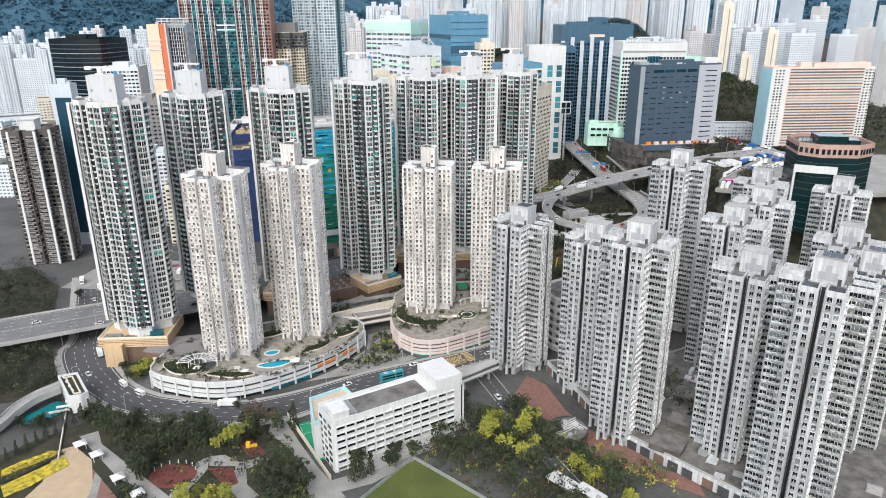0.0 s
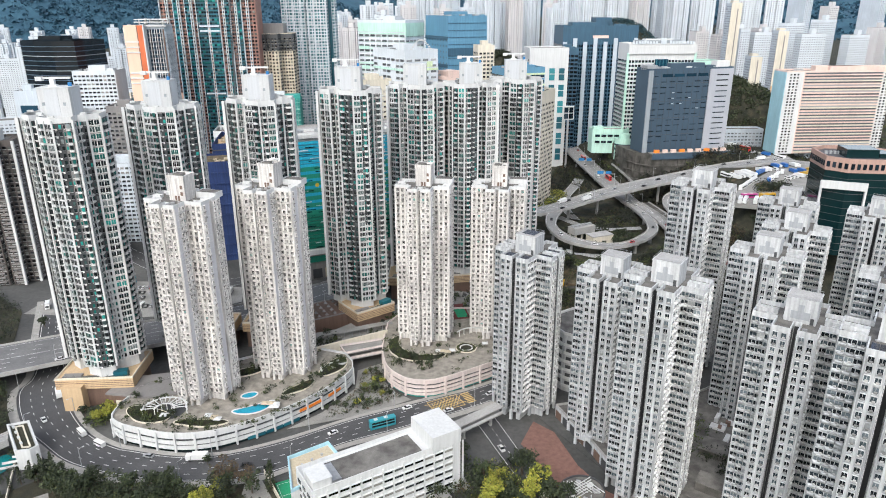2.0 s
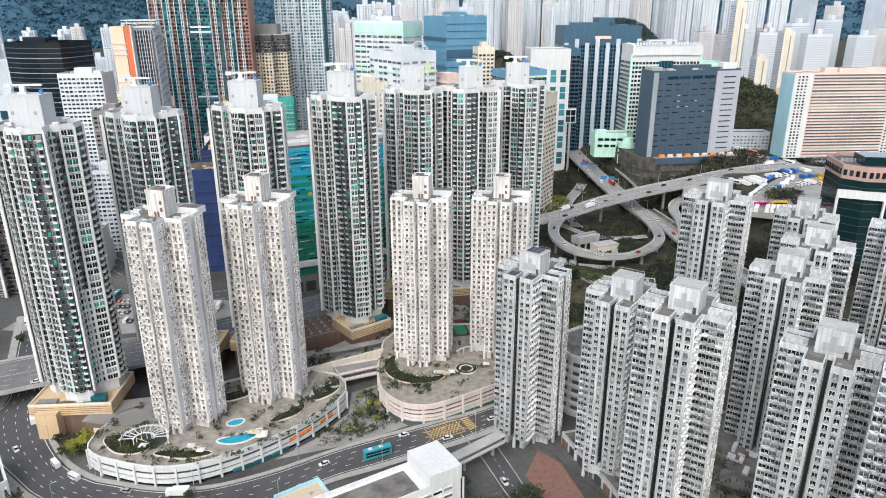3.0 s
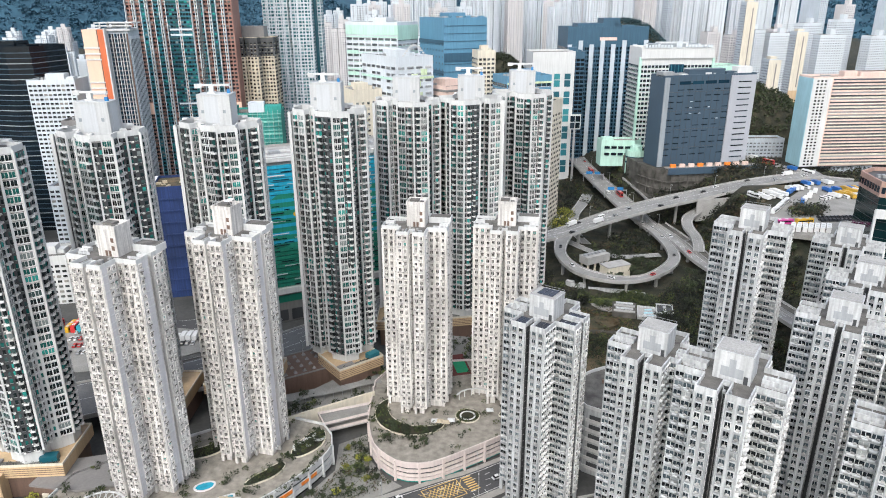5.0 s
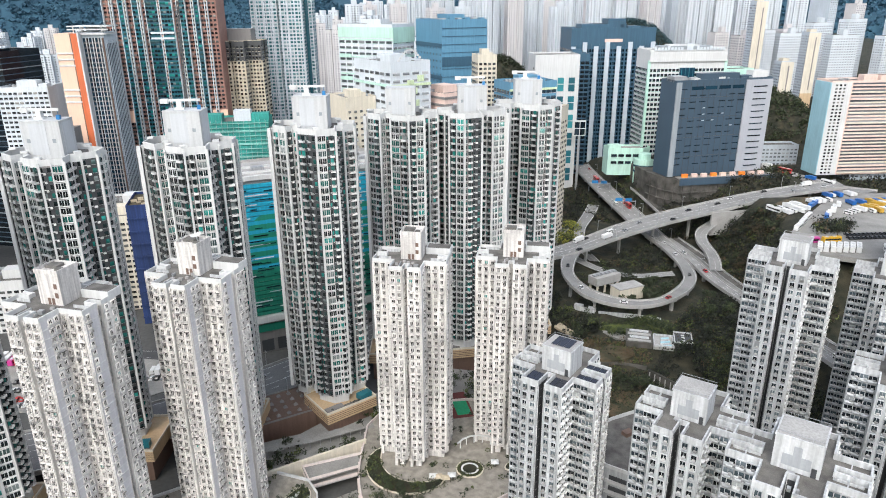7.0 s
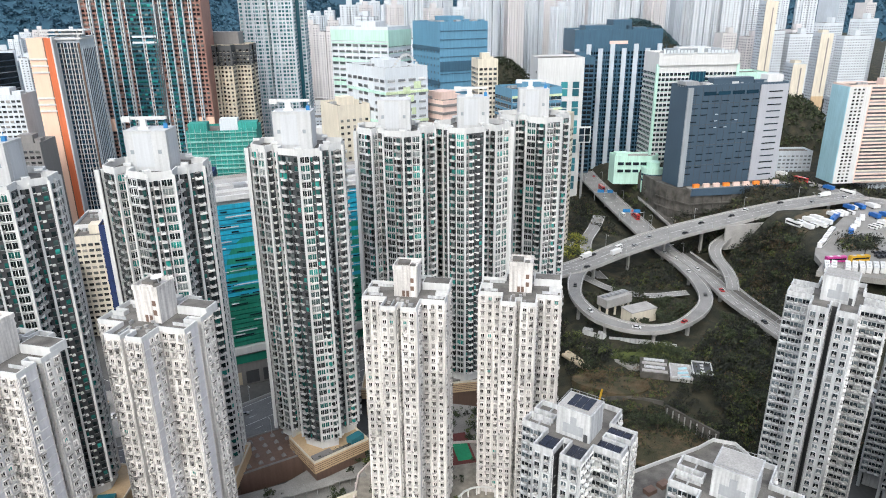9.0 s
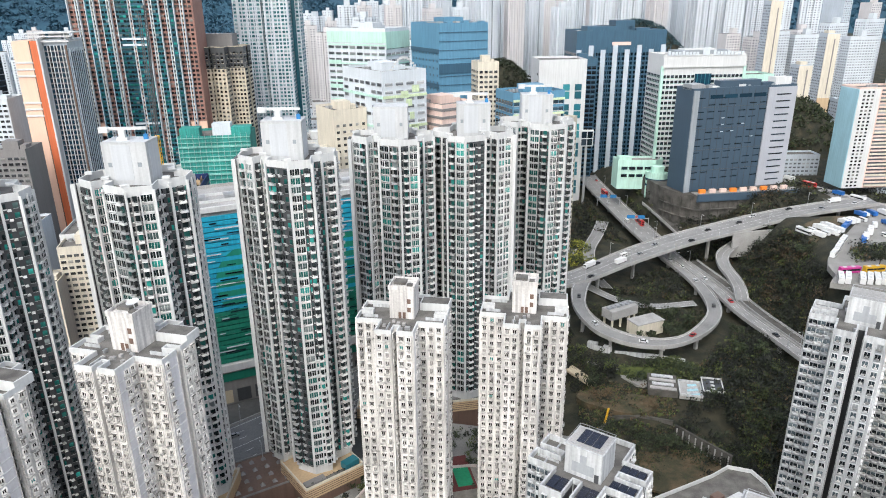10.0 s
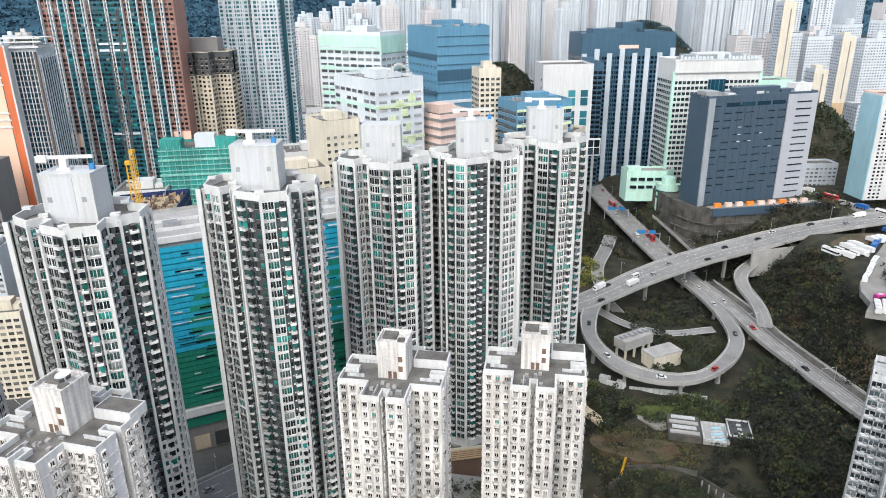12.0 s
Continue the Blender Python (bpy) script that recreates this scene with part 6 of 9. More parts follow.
for f in range(18):
    Geo().box((-20.1, 6, 4 + f * 6.2), (0.4, 1.6, 1.8)).link("side_window", M_GLASS, wt)
bb = empty("billboard", (122, 745, 60, 0, 0, 4), "dark square roadside billboard", "billboard")
Geo().box((0, 0, 0), (11, 1.2, 14)).link("frame", M_WHITE, bb)
for k in range(4):
    Geo().box((-2.5 + 5.0 * (k % 2), -0.75, 1.0 + 6.2 * (k // 2)), (4.3, 0.3, 5.4)).link("panel", M_GLASS_K, bb)
Geo().box((0, 0.4, -52), (2, 1, 52)).link("mast", M_METAL, bb)

# far ivory slabs with tan bases
for x, y, z, h in ((356, 937, 60, 112), (352, 850, 52, 62), (404, 905, 60, 80)):
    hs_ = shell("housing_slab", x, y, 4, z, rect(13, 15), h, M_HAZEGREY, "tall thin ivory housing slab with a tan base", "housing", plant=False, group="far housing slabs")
    Geo().box((0, -0.2, h * 0.2), (13.4, 0.7, h * 0.81)).link("gable", M_IVORY, hs_)
    Geo().box((0, -0.2, 0), (13.4, 0.8, h * 0.2)).link("base_band", M_TAN, hs_)
    Geo().box((1.5, -0.5, h * 0.25), (1.2, 0.5, h * 0.7)).link("stair_window", M_TAUPE, hs_)
    grid(hs_, rect(13, 15), h, 2.9, 2.8, M_IVORY, M_GLASS_FAR, (1.8, 1.3), skip=(0, 2), sill=False, flat=True)
    Geo().box((0, 8, h), (7, 8, 4)).link("lift_tower", M_IVORY, hs_)

# salmon housing slab
pk = shell("housing_slab", 367.9, 700.6, 4, 34, rect(104, 22), 77, M_SALMON, "long housing slab in pale blue, white and salmon", "housing")
strips(pk, ((-52, 0), (52, 0)), 77, [(0.0, 0.16, M_WHITE, 0.5, "window_wing"), (0.9, 1.0, M_WHITE, 0.5, "window_wing")], None)
Geo().box((-52.2, 11, 0), (0.8, 22, 77)).link("end_wall", M_SKYBLUE, pk)
for f in range(27):
    Geo().box((4, -0.5, 1.2 + f * 2.8), (76, 1.0, 1.15)).link("balcony_front", M_SALMON if f % 3 else M_IVORY, pk)
    Geo().box((4, -0.06, 2.4 + f * 2.8), (76, 0.1, 1.4)).link("balcony_recess", M_GLASS_FAR, pk)
    for k in range(3):
        for s in (-48, 44):
            Geo().box((s + k * 3.4, -0.55, 1.4 + f * 2.8), (1.7, 0.3, 1.4)).link("window", M_GLASS, pk)
Geo().box((20, 8, 77), (58, 10, 5)).link("roof_storey", M_SALMON, pk)


def corner_block(name, x, y, a, left, right, z0, H, wall, label, **kw):
    """A block whose near corner stands at x, y; its right wall runs off at a degrees."""
    poly = [(0, 0), (right, 0), (right, left), (0, left)]
    return shell(name, x, y, a, z0, poly, H, wall, label, **kw), poly


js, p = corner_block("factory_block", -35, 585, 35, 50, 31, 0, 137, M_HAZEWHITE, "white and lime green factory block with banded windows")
grid(js, p, 137, 4.6, 7.0, M_WHITE, M_GLASS_FAR, (5.2, 1.7), skip=(1, 2), every=lambda i, f, k, m: i == 0 or k % 3 != 1 or f % 4 == 0)
for f in (2, 7, 12, 17, 22, 26):
    Geo().box((15.5, -0.25, f * 4.6 + 2.8), (31.2, 0.5, 1.6)).link("lime_band", M_LIME, js)
    Geo().box((-0.25, 25, f * 4.6 + 2.8), (0.5, 50, 1.6)).link("lime_band", M_LIME if f % 2 else M_MINT, js)
for k, xx in enumerate((13, 21)):
    for q in range(9):
        Geo().box((xx + (q * 5 % 7) - 3, -0.3, 58 + 8 * q + 3 * k), (3.2 + q % 3, 0.4, 4.2)).link("lime_panel", M_LIME, js)
ar = Geo()
for k in range(14):
    t = k / 13
    ar.box((8 + 18 * t, 3, 138 + 7 * math.sin(math.pi * t)), (1.6, 0.6, 1.2))
ar.link("roof_arch", M_WHITE, js)
gw, p = corner_block("factory_block", -41, 700, 60, 55, 32, 0, 157, M_HAZEWHITE, "white and mint factory block with strip windows")
grid(gw, p, 150, 4.6, 6.4, M_MINT, M_GLASS_FAR, (5.2, 1.8), skip=(1, 2))
Geo().box((-0.3, 27, 148), (0.6, 55, 8)).link("mint_band", M_MINT, gw)
Geo().box((16, -0.3, 144), (32, 0.6, 12)).link("mint_band", M_MINT, gw)
for f in range(1, 32, 3):
    Geo().box((-0.25, 27, f * 4.6 + 3.2), (0.5, 54, 1.0)).link("mint_band", M_MINT, gw)
    Geo().box((16, -0.25, f * 4.6 + 3.2), (32, 0.5, 1.0)).link("mint_band", M_MINT, gw)
for f in range(0, 32, 4):
    Geo().box((-0.2, 48, f * 4.6 + 3), (0.5, 12, 3)).link("mint_panel", M_MINT, gw)
bl, p = corner_block("industrial_block", -1.6, 670, 25, 50, 39, 0, 161, M_STEEL, "blue clad industrial block with dark bands")
for zz, hh, mt in ((100, 6, M_DEEP), (113, 2, M_HAZEWHITE), (90, 5, M_DEEP), (72, 6, M_DEEP), (64, 5, M_LIME), (55, 6, M_DEEP), (128, 7, M_DEEP)):
    Geo().box((19.5, -0.25, zz), (39.2, 0.5, hh)).link("band", mt, bl)
grid(bl, p, 150, 5.0, 6.0, M_STEEL, M_DEEP, (1.6, 1.6), skip=(0, 1, 2), sill=False)
Geo().box((-0.4, 38, 100), (0.8, 24, 5)).box((-0.4, 38, 86), (0.8, 24, 8)).link("band", M_DEEP, bl)
for zz, hh, mt in ((118, 3, M_DEEP), (110, 1.2, M_SKYBLUE), (76, 4, M_DEEP), (64, 3, M_LIME), (142, 3, M_DEEP)):
    Geo().box((-0.3, 25, zz), (0.6, 50, hh)).link("band", mt, bl)
for q in range(26):
    Geo().box((19.5, -0.2, 6 + q * 6), (39, 0.4, 0.4)).link("panel_joint", M_DEEP, bl)
for q in range(6):
    Geo().box((3 + q * 6.6, 5, 161), (3.4, 5, 2.5)).link("roof_unit", M_STEEL if q % 2 else M_METAL, bl)
ob_, p = corner_block("apartment_block", 24, 632, 12, 18, 14, 0, 138, M_IVORY, "old pinkish apartment block with balconies", category="housing")
grid(ob_, p, 136, 3.2, 3.4, M_IVORY, M_GLASS, (2.2, 1.6), skip=(1, 2))
gg, p = corner_block("glass_block", 44, 600, 20, 26, 36, 0, 122, M_STEEL, "green and blue glass industrial block")
grid(gg, p, 120, 4.4, 4.0, M_WHITE, M_GLASS_B, (3.5, 2.4), skip=(1, 2))
for f in (22, 24, 26):
    Geo().box((18, -0.3, f * 4.4 + 3.2), (36, 0.6, 1.4)).link("lime_band", M_LIME, gg)
pg, p = corner_block("factory_block", 0, 600, 38, 40, 30, 0, 115, M_SALMON, "pinkish grey ramped factory block")
for f in range(24):
    Geo().box((15, -0.2, f * 4.8 + 2), (30, 0.5, 1.6)).link("opening", M_TAUPE, pg)
    Geo().box((-0.2, 20, f * 4.8 + 2), (0.5, 40, 1.6)).link("opening", M_TAUPE, pg)
iv, p = corner_block("ivory_block", -66, 590, 30, 30, 22, 0, 114, M_IVORY, "plain ivory block with small windows")
grid(iv, p, 112, 4.0, 4.2, M_IVORY, M_GLASS, (1.9, 1.6), skip=(1, 2, 3))
iv2, p = corner_block("ivory_block", -92, 560, 25, 26, 34, 0, 92, M_IVORY, "weathered pinkish block with balcony strips")
grid(iv2, p, 90, 3.6, 4.2, M_IVORY, M_GLASS, (3.0, 1.6), skip=(1, 2))
yl, p = corner_block("ivory_block", 70, 588, 62, 18, 40, 6, 98, M_IVORY, "ivory block with many windows beside the motorway")
grid(yl, p, 92, 3.6, 3.6, M_IVORY, M_GLASS, (1.9, 1.7), skip=(1, 2))

# large billboard-clad exchange building behind the slim towers
bd = shell("exchange_building", -108, 447, 26, 0, [(0, 0), (120, 0), (120, 46), (0, 46)], 93, M_CONC, "huge building clad in blue and green louvres with a circuit pattern", roof=M_CONC, plant=False)
rngb = random.Random(5)
slots = Geo()
for k in range(30):
    zz = 22 + k * 2.35
    mt = M_BLUELV if zz > 47 else M_GREENLV
    Geo().box((60, -0.5 - 0.2 * (k % 2), zz), (120, 0.9, 1.95)).link("louvre", mt, bd)
    for q in range(14):
        if rngb.random() < 0.45:
            slots.box((rngb.uniform(4, 116), -1.3, zz + rngb.uniform(0.2, 1.2)), (rngb.uniform(1.5, 12), 0.25, rngb.uniform(0.25, 0.6)), 0, 0 if q % 3 else 1)
tagged(slots.link("louvred_face", [M_GLASS_K, M_HAZEWHITE], bd), kind="stuff")
for cxx in (22, 72):
    disc = Geo()
    n_ = 40
    disc.face([(cxx + 14 * math.cos(2 * math.pi * i / n_), -1.12, 60 + 17 * math.sin(2 * math.pi * i / n_)) for i in range(n_)])
    disc.link("green_disc", M_GREENLV, bd)
    dot = Geo()
    dot.face([(cxx + 4 + 1.3 * math.cos(2 * math.pi * i / 16), -1.2, 64 + 1.3 * math.sin(2 * math.pi * i / 16)) for i in range(16)])
    dot.link("yellow_dot", M_CRANE, bd)
Geo().box((60, -1.2, 18), (121, 2.4, 3.4)).link("white_band", M_WHITE, bd)
Geo().box((60, -0.8, 94), (121, 1.4, 2.2)).link("white_band", M_WHITE, bd)
Geo().box((60, -0.2, 0), (120, 0.6, 17)).link("base_wall", M_TAUPE, bd)
Geo().box((60, -0.6, 12.5), (120, 1.0, 4.0)).link("green_band", M_GREENLV, bd)
for k in range(14):
    Geo().box((6 + k * 8.3, -0.6, 1), (6.2, 0.5, 6.5)).link("shop_front", M_DARK if k % 3 else M_SAND, bd)
for k in range(3):
    Geo().box((60, 6 + 12 * k, 93), (116, 0.7, 1.2)).link("roof_pipe", M_WHITE, bd)
for k in range(8):
    Geo().box((8 + 14 * k, 22, 93), (6, 5, 2.5)).link("chiller", M_METAL, bd)

# building in green scaffold netting, building in blue netting, tower crane
sc = shell("scaffolded_building", -150, 620, 8, 0, rect(46, 30), 94, M_SCAFF, "low block wrapped in green scaffold netting", plant=False)
for k in range(12):
    Geo().box((-21 + k * 3.8, -0.5, 0), (0.15, 0.15, 97)).link("pole", M_METAL, sc)
for k in range(30):
    Geo().box((0, -0.5, 4 + k * 3.1), (46.4, 0.5, 0.5 if k % 3 else 1.3)).link("net_fold", M_SCAFF_LT, sc)
Geo().box((4, 12, 94), (12, 9, 8)).link("roof_frame", M_HAZEWHITE, sc)
for px in (-16, 17):
    Geo().box((px, 9, 94), (12.5, 10, 6)).link("netted_housing", M_SCAFF, sc)
bn = shell("netted_building", -150, 494, 14, 0, rect(52, 30), 70, M_BLUENET, "unfinished block wrapped in blue safety netting", plant=False, roof=M_SOIL)
for k in range(9):
    Geo().box((0, -0.35, 4 + k * 7.4), (52.4, 0.7, 0.9)).link("net_fold", M_BLUENET, bn)
for k in range(26):
    Geo().box((rngb.uniform(-24, 24), rngb.uniform(2, 28), 70), (rngb.uniform(2, 6), rngb.uniform(0.4, 2), rngb.uniform(0.4, 2.4)), rngb.uniform(0, 90)).link("formwork", M_SAND, bn)


nb2 = empty("netted_building", (0, 0, 0), "unfinished tower topped out behind blue safety netting", "building")
NET = ccw([(-138.7, 541), (-148, 595), (-183, 582), (-173, 528)])
Geo().prism(NET, 0, 73, 0, 1).link("body", [M_BLUENET, M_SOIL], nb2)
Geo().ring(NET, 73, 76.5, 0.5).link("net_edge", M_BLUENET, nb2)
for k in range(16):
    Geo().ring(inset(NET, -0.3), 4 + k * 4.5, 4.7 + k * 4.5, 0.6).link("net_fold", M_DARK if k % 3 == 0 else M_BLUENET, nb2)
heap = Geo()
for k in range(420):
    x, y = rngb.uniform(-184, -138), rngb.uniform(526, 596)
    if inside_ring(x, y, inset(NET, 2)):
        heap.box((x, y, 73), (rngb.uniform(1.0, 5), rngb.uniform(0.2, 1.2), rngb.uniform(0.3, 3.4)), rngb.choice((18, 108, 60)), rngb.choice((0, 0, 1, 2)))
tagged(heap.link("formwork", [M_SAND, M_BROWN, M_TAN], nb2), kind="stuff")


def tower_crane(x, y, z0, h, jib, yaw):
    root = empty("tower_crane", (x, y, z0, 0, 0, yaw), "yellow lattice tower crane with dark luffing jib", "crane", "tower cranes")
    g = Geo()
    for sx in (-1, 1):
        for sy in (-1, 1):
            g.box((sx * 0.9, sy * 0.9, 0), (0.25, 0.25, h))
    k = 0.0
    while k < h - 2:
        g.box((0, -0.9, k), (1.9, 0.14, 0.14)).box((0, 0.9, k), (1.9, 0.14, 0.14)).box((-0.9, 0, k), (0.14, 1.9, 0.14)).box((0.9, 0, k), (0.14, 1.9, 0.14))
        k += 1.7
    g.link("mast", M_CRANE, root)
    Geo().box((0, -0.6, h), (2.2, 3.0, 1.6)).link("cab", M_CRANE, root)
    lean = math.degrees(math.atan2(7, jib))
    j = Geo()
    for sx in (-0.5, 0.5):
        j.box((sx, 0, 0), (0.3, 0.9, jib))
    for k in range(int(jib / 1.6)):
        j.box((0, 0, 0.4 + k * 1.6), (1.1, 0.7, 0.3))
    j.link("jib", M_DARK, root, at=pose(0, 1.2, h + 2, -lean, 0, 0))


tower_crane(-143, 512, 70, 40, 62, 15)
tower_crane(-163, 562, 73, 32, 70, -6)

# tall towers at the back left
ot = shell("orange_tower", -232, 607, 6, 0, [(-15, 0), (4, 0), (4, 24), (-15, 24)], 156, M_HAZEGREY, "white ribbed tower with a peach and rust orange gable", "tower")
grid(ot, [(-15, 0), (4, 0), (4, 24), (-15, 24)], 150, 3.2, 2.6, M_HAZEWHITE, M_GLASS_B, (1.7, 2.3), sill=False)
for k in range(8):
    Geo().box((4.3, 1.5 + k * 3.0, 0), (0.6, 0.7, 152)).link("rib", M_HAZEWHITE, ot)
    if k < 7:
        Geo().box((4.12, 3.0 + k * 3.0, 0), (0.4, 1.7, 150)).link("glass_strip", M_GLASS_B, ot)
Geo().box((-21, 6, 0), (10.5, 20, 157)).link("peach_gable", M_PEACH, ot)
Geo().box((-15.6, 4, 0), (1.4, 17, 157)).link("window_slot", M_BROWN, ot)
Geo().box((-13.2, 2, 0), (4.4, 14, 157)).link("rust_fin", M_RUST, ot)
Geo().box((-10.6, 1, 0), (0.9, 14, 158)).link("white_edge", M_WHITE, ot)
for zz in (136, 140, 144, 112, 116, 120):
    Geo().box((-20.4, -4.2, zz), (12, 0.7, 1.0)).link("band", M_WHITE, ot)
for k, (x0, w, mt) in enumerate(((-9.6, 1.2, M_HAZEWHITE), (-7.6, 2.2, M_GLASS_B), (-5.6, 1.0, M_BLUSH), (-4.0, 1.6, M_GLASS_K), (-2.4, 0.9, M_HAZEWHITE), (-0.4, 2.6, M_GLASS_B), (1.6, 0.9, M_HAZEWHITE), (3.0, 1.6, M_GLASS_K), (4.6, 1.0, M_BLUSH), (6.6, 2.4, M_GLASS_B), (8.6, 1.0, M_BLUSH), (10.2, 1.6, M_GLASS_K), (11.8, 0.9, M_HAZEWHITE), (13.6, 1.8, M_BROWN))):
    glass = mt in (M_GLASS_B, M_GLASS_K)
    x0, w = -9.8 + (x0 + 9.8) * 0.56, w * (0.74 if glass else 0.36)
    Geo().box((x0, -0.7, 0), (w, 0.7 if glass else 1.5, 154)).link("glass_strip" if glass else "rib", mt, ot)
    if glass:
        stamp("spandrel_line", piece_of([(-w / 2, w / 2, 0, 0.2, 0, 0.7, 0)]), [(x0, -1.05, q * 3.2, math.pi) for q in range(48)], (M_TAUPE,), ot)
Geo().box((-6, 8, 156), (24, 20, 1.0)).box((-5, 8, 161), (26, 20, 0.7)).box((-12, 8, 157), (1.5, 1.5, 4)).box((2, 8, 157), (1.5, 1.5, 4)).box((-5, -2, 159), (26, 0.5, 0.8)).box((-14, -2, 157), (0.5, 0.5, 5)).box((4, -2, 157), (0.5, 0.5, 5)).link("crown", M_WHITE, ot)

br = shell("brown_tower", -211, 667, 4, 0, rect(82, 26), 236, M_BRICK, "very tall red-brown tower with teal glass bays and white fins", "tower")
wing, run_ = [], 0.0
for key, w in (("B", 5), ("I", 1.5), ("B", 4), ("T", 3.5), ("I", 1.5), ("B", 4), ("T", 4), ("I", 1.5), ("B", 3), ("T", 8), ("P", 1.5), ("T", 8), ("B", 3), ("I", 1.5), ("T", 4), ("B", 4), ("I", 1.5), ("T", 3.5), ("B", 4), ("P", 1.5), ("B", 5)):
    wing.append((run_ / 74, (run_ + w) / 74, {"B": M_BRICK, "I": M_IVORY, "T": M_TEALTILE, "P": M_PEACH}[key]))
    run_ += w
strips(br, ((-41, 0), (41, 0)), 236, [(a, b, mt, (0.4 if mt is M_BRICK else 1.6 if mt is not M_TEALTILE else 2.4), "bay") for a, b, mt in wing], None)
for a, b, mt in wing:
    pr = 0.4 if mt is M_BRICK else 1.6 if mt is not M_TEALTILE else 2.4
    x0, x1 = -41 + 82 * a, -41 + 82 * b
    Geo().box((x0, -1.6, 0), (0.45, 3.0, 236)).link("fin", M_HAZEWHITE, br)
    nb = max(1, int((x1 - x0) / 2.2))
    stamp("glazing", piece_of([(-0.95, 0.95, 0, 0.1, 0.7, 2.3, 1), (-1.15, 1.15, 0, 0.35, 0.35, 0.6, 0)]), [(x0 + (x1 - x0) * (q + 0.5) / nb, -pr, f * 3.05, math.pi) for q in range(nb) for f in range(76)], (mt if mt is not M_TEALTILE else M_DEEP, M_GLASS if mt is not M_TEALTILE else M_GLASS_T), br)
for zz in (96, 150, 154, 198):
    Geo().box((0, -2.6, zz), (17, 0.5, 1.4)).link("white_band", M_HAZEWHITE, br)
for s in (-1, 1):
    Geo().box((s * 35.5, -0.4, 88), (11.2, 0.9, 9)).link("refuge_band", M_PEACH, br)

sd = shell("sand_tower", -166, 706, 0, 0, CROSS(9, 20, 2.0, 4, 10), 146, M_SANDPALE, "sand and charcoal housing tower with dark top storeys", "tower", plant=False)
grid(sd, CROSS(9, 20, 2.0, 4, 10), 146, 3.0, 2.7, M_IVORY, M_GLASS, (1.5, 1.5), skip=(), proud=0.25)
Geo().prism(CROSS(9.2, 20.2, 2.0, 4, 10.2), 132, 147).link("dark_crown", M_DARK, sd)
Geo().box((0, 0, 146), (24, 14, 10)).link("plant_room", M_TAUPE, sd)
pt = shell("pale_tower", -144, 778, 4, 0, CROSS(20, 27, 1.5, 4, 12), 235, M_HAZEWHITE, "very tall pale blue-grey housing tower", "tower", plant=False)
grid(pt, CROSS(20, 27, 1.5, 4, 12), 234, 3.0, 3.0, M_HAZEWHITE, M_GLASS_PT, (2.1, 1.7), skip=())
each("white_pier", (1.0, 1.2, 236), [(x, -27.2, 0, 0) for x in (-19, -12.5, -6, 1.2, 7, 13.5, 19)], M_HAZEWHITE, pt)
Geo().box((22, -12.6, 0), (3, 2, 235)).link("teal_edge", M_TEALTILE, pt)

# dark glass office tower with pale bands, brown housing tower and older blocks on the left
ck = shell("glass_office_tower", -338, 632, -10, 0, [(-26, 0), (-9, -5), (9, -6), (26, -1), (26, 38), (-26, 38)], 143, M_GLASS_K, "curved dark glass office tower with pale floor bands", "tower", roof=M_DARK)
for f in range(36):
    Geo().ring([(-26.3, -0.2), (-9, -5.4), (9, -6.4), (26.3, -1.2), (26.3, 38), (-26.3, 38)], 3 + f * 3.9, 3.6 + f * 3.9, 0.6).link("floor_band", M_ESTATE_GREY if f % 3 == 0 else M_NAVY, ck)
dk = shell("slim_office", -277, 488, 0, 0, rect(15, 9), 118, M_HAZEGREY, "slim office block with a dark blue glass front", "tower")
Geo().box((1, -0.3, 10), (11, 0.6, 100)).link("glass_front", M_GLASS_B, dk)
hb = shell("housing_tower", -287, 461, 8, 0, CROSS(8, 15, 1.2, 4, 9), 92, M_HOUSE, "dark brown and white housing tower with balconies", "tower", plant=False)
grid(hb, CROSS(8, 15, 1.2, 4, 9), 91, 3.0, 2.8, M_WHITE, M_GLASS, (1.9, 1.6), skip=(), proud=0.2)
Geo().box((0, 0, 92), (10, 9, 7)).box((0, 0, 99), (11, 10, 0.5)).link("lift_tower", M_WHITE, hb)
for px, py in ((15.3, -9), (8.3, -15), (-8.3, -15)):
    Geo().box((px, py, 0), (1.5, 1.5, 93)).link("white_fin", M_WHITE, hb)
stamp("balcony_slab", piece_of([(-2.2, 2.2, 0, 1.1, 0, 0.9, 0)]), [(x, -15, 2 + f * 3.0, math.pi) for x in (-5.2, 5.2) for f in range(30)] + [(15, y, 2 + f * 3.0, -math.pi / 2) for y in (-5.4, 5.4) for f in range(30)], (M_TAUPE,), hb)
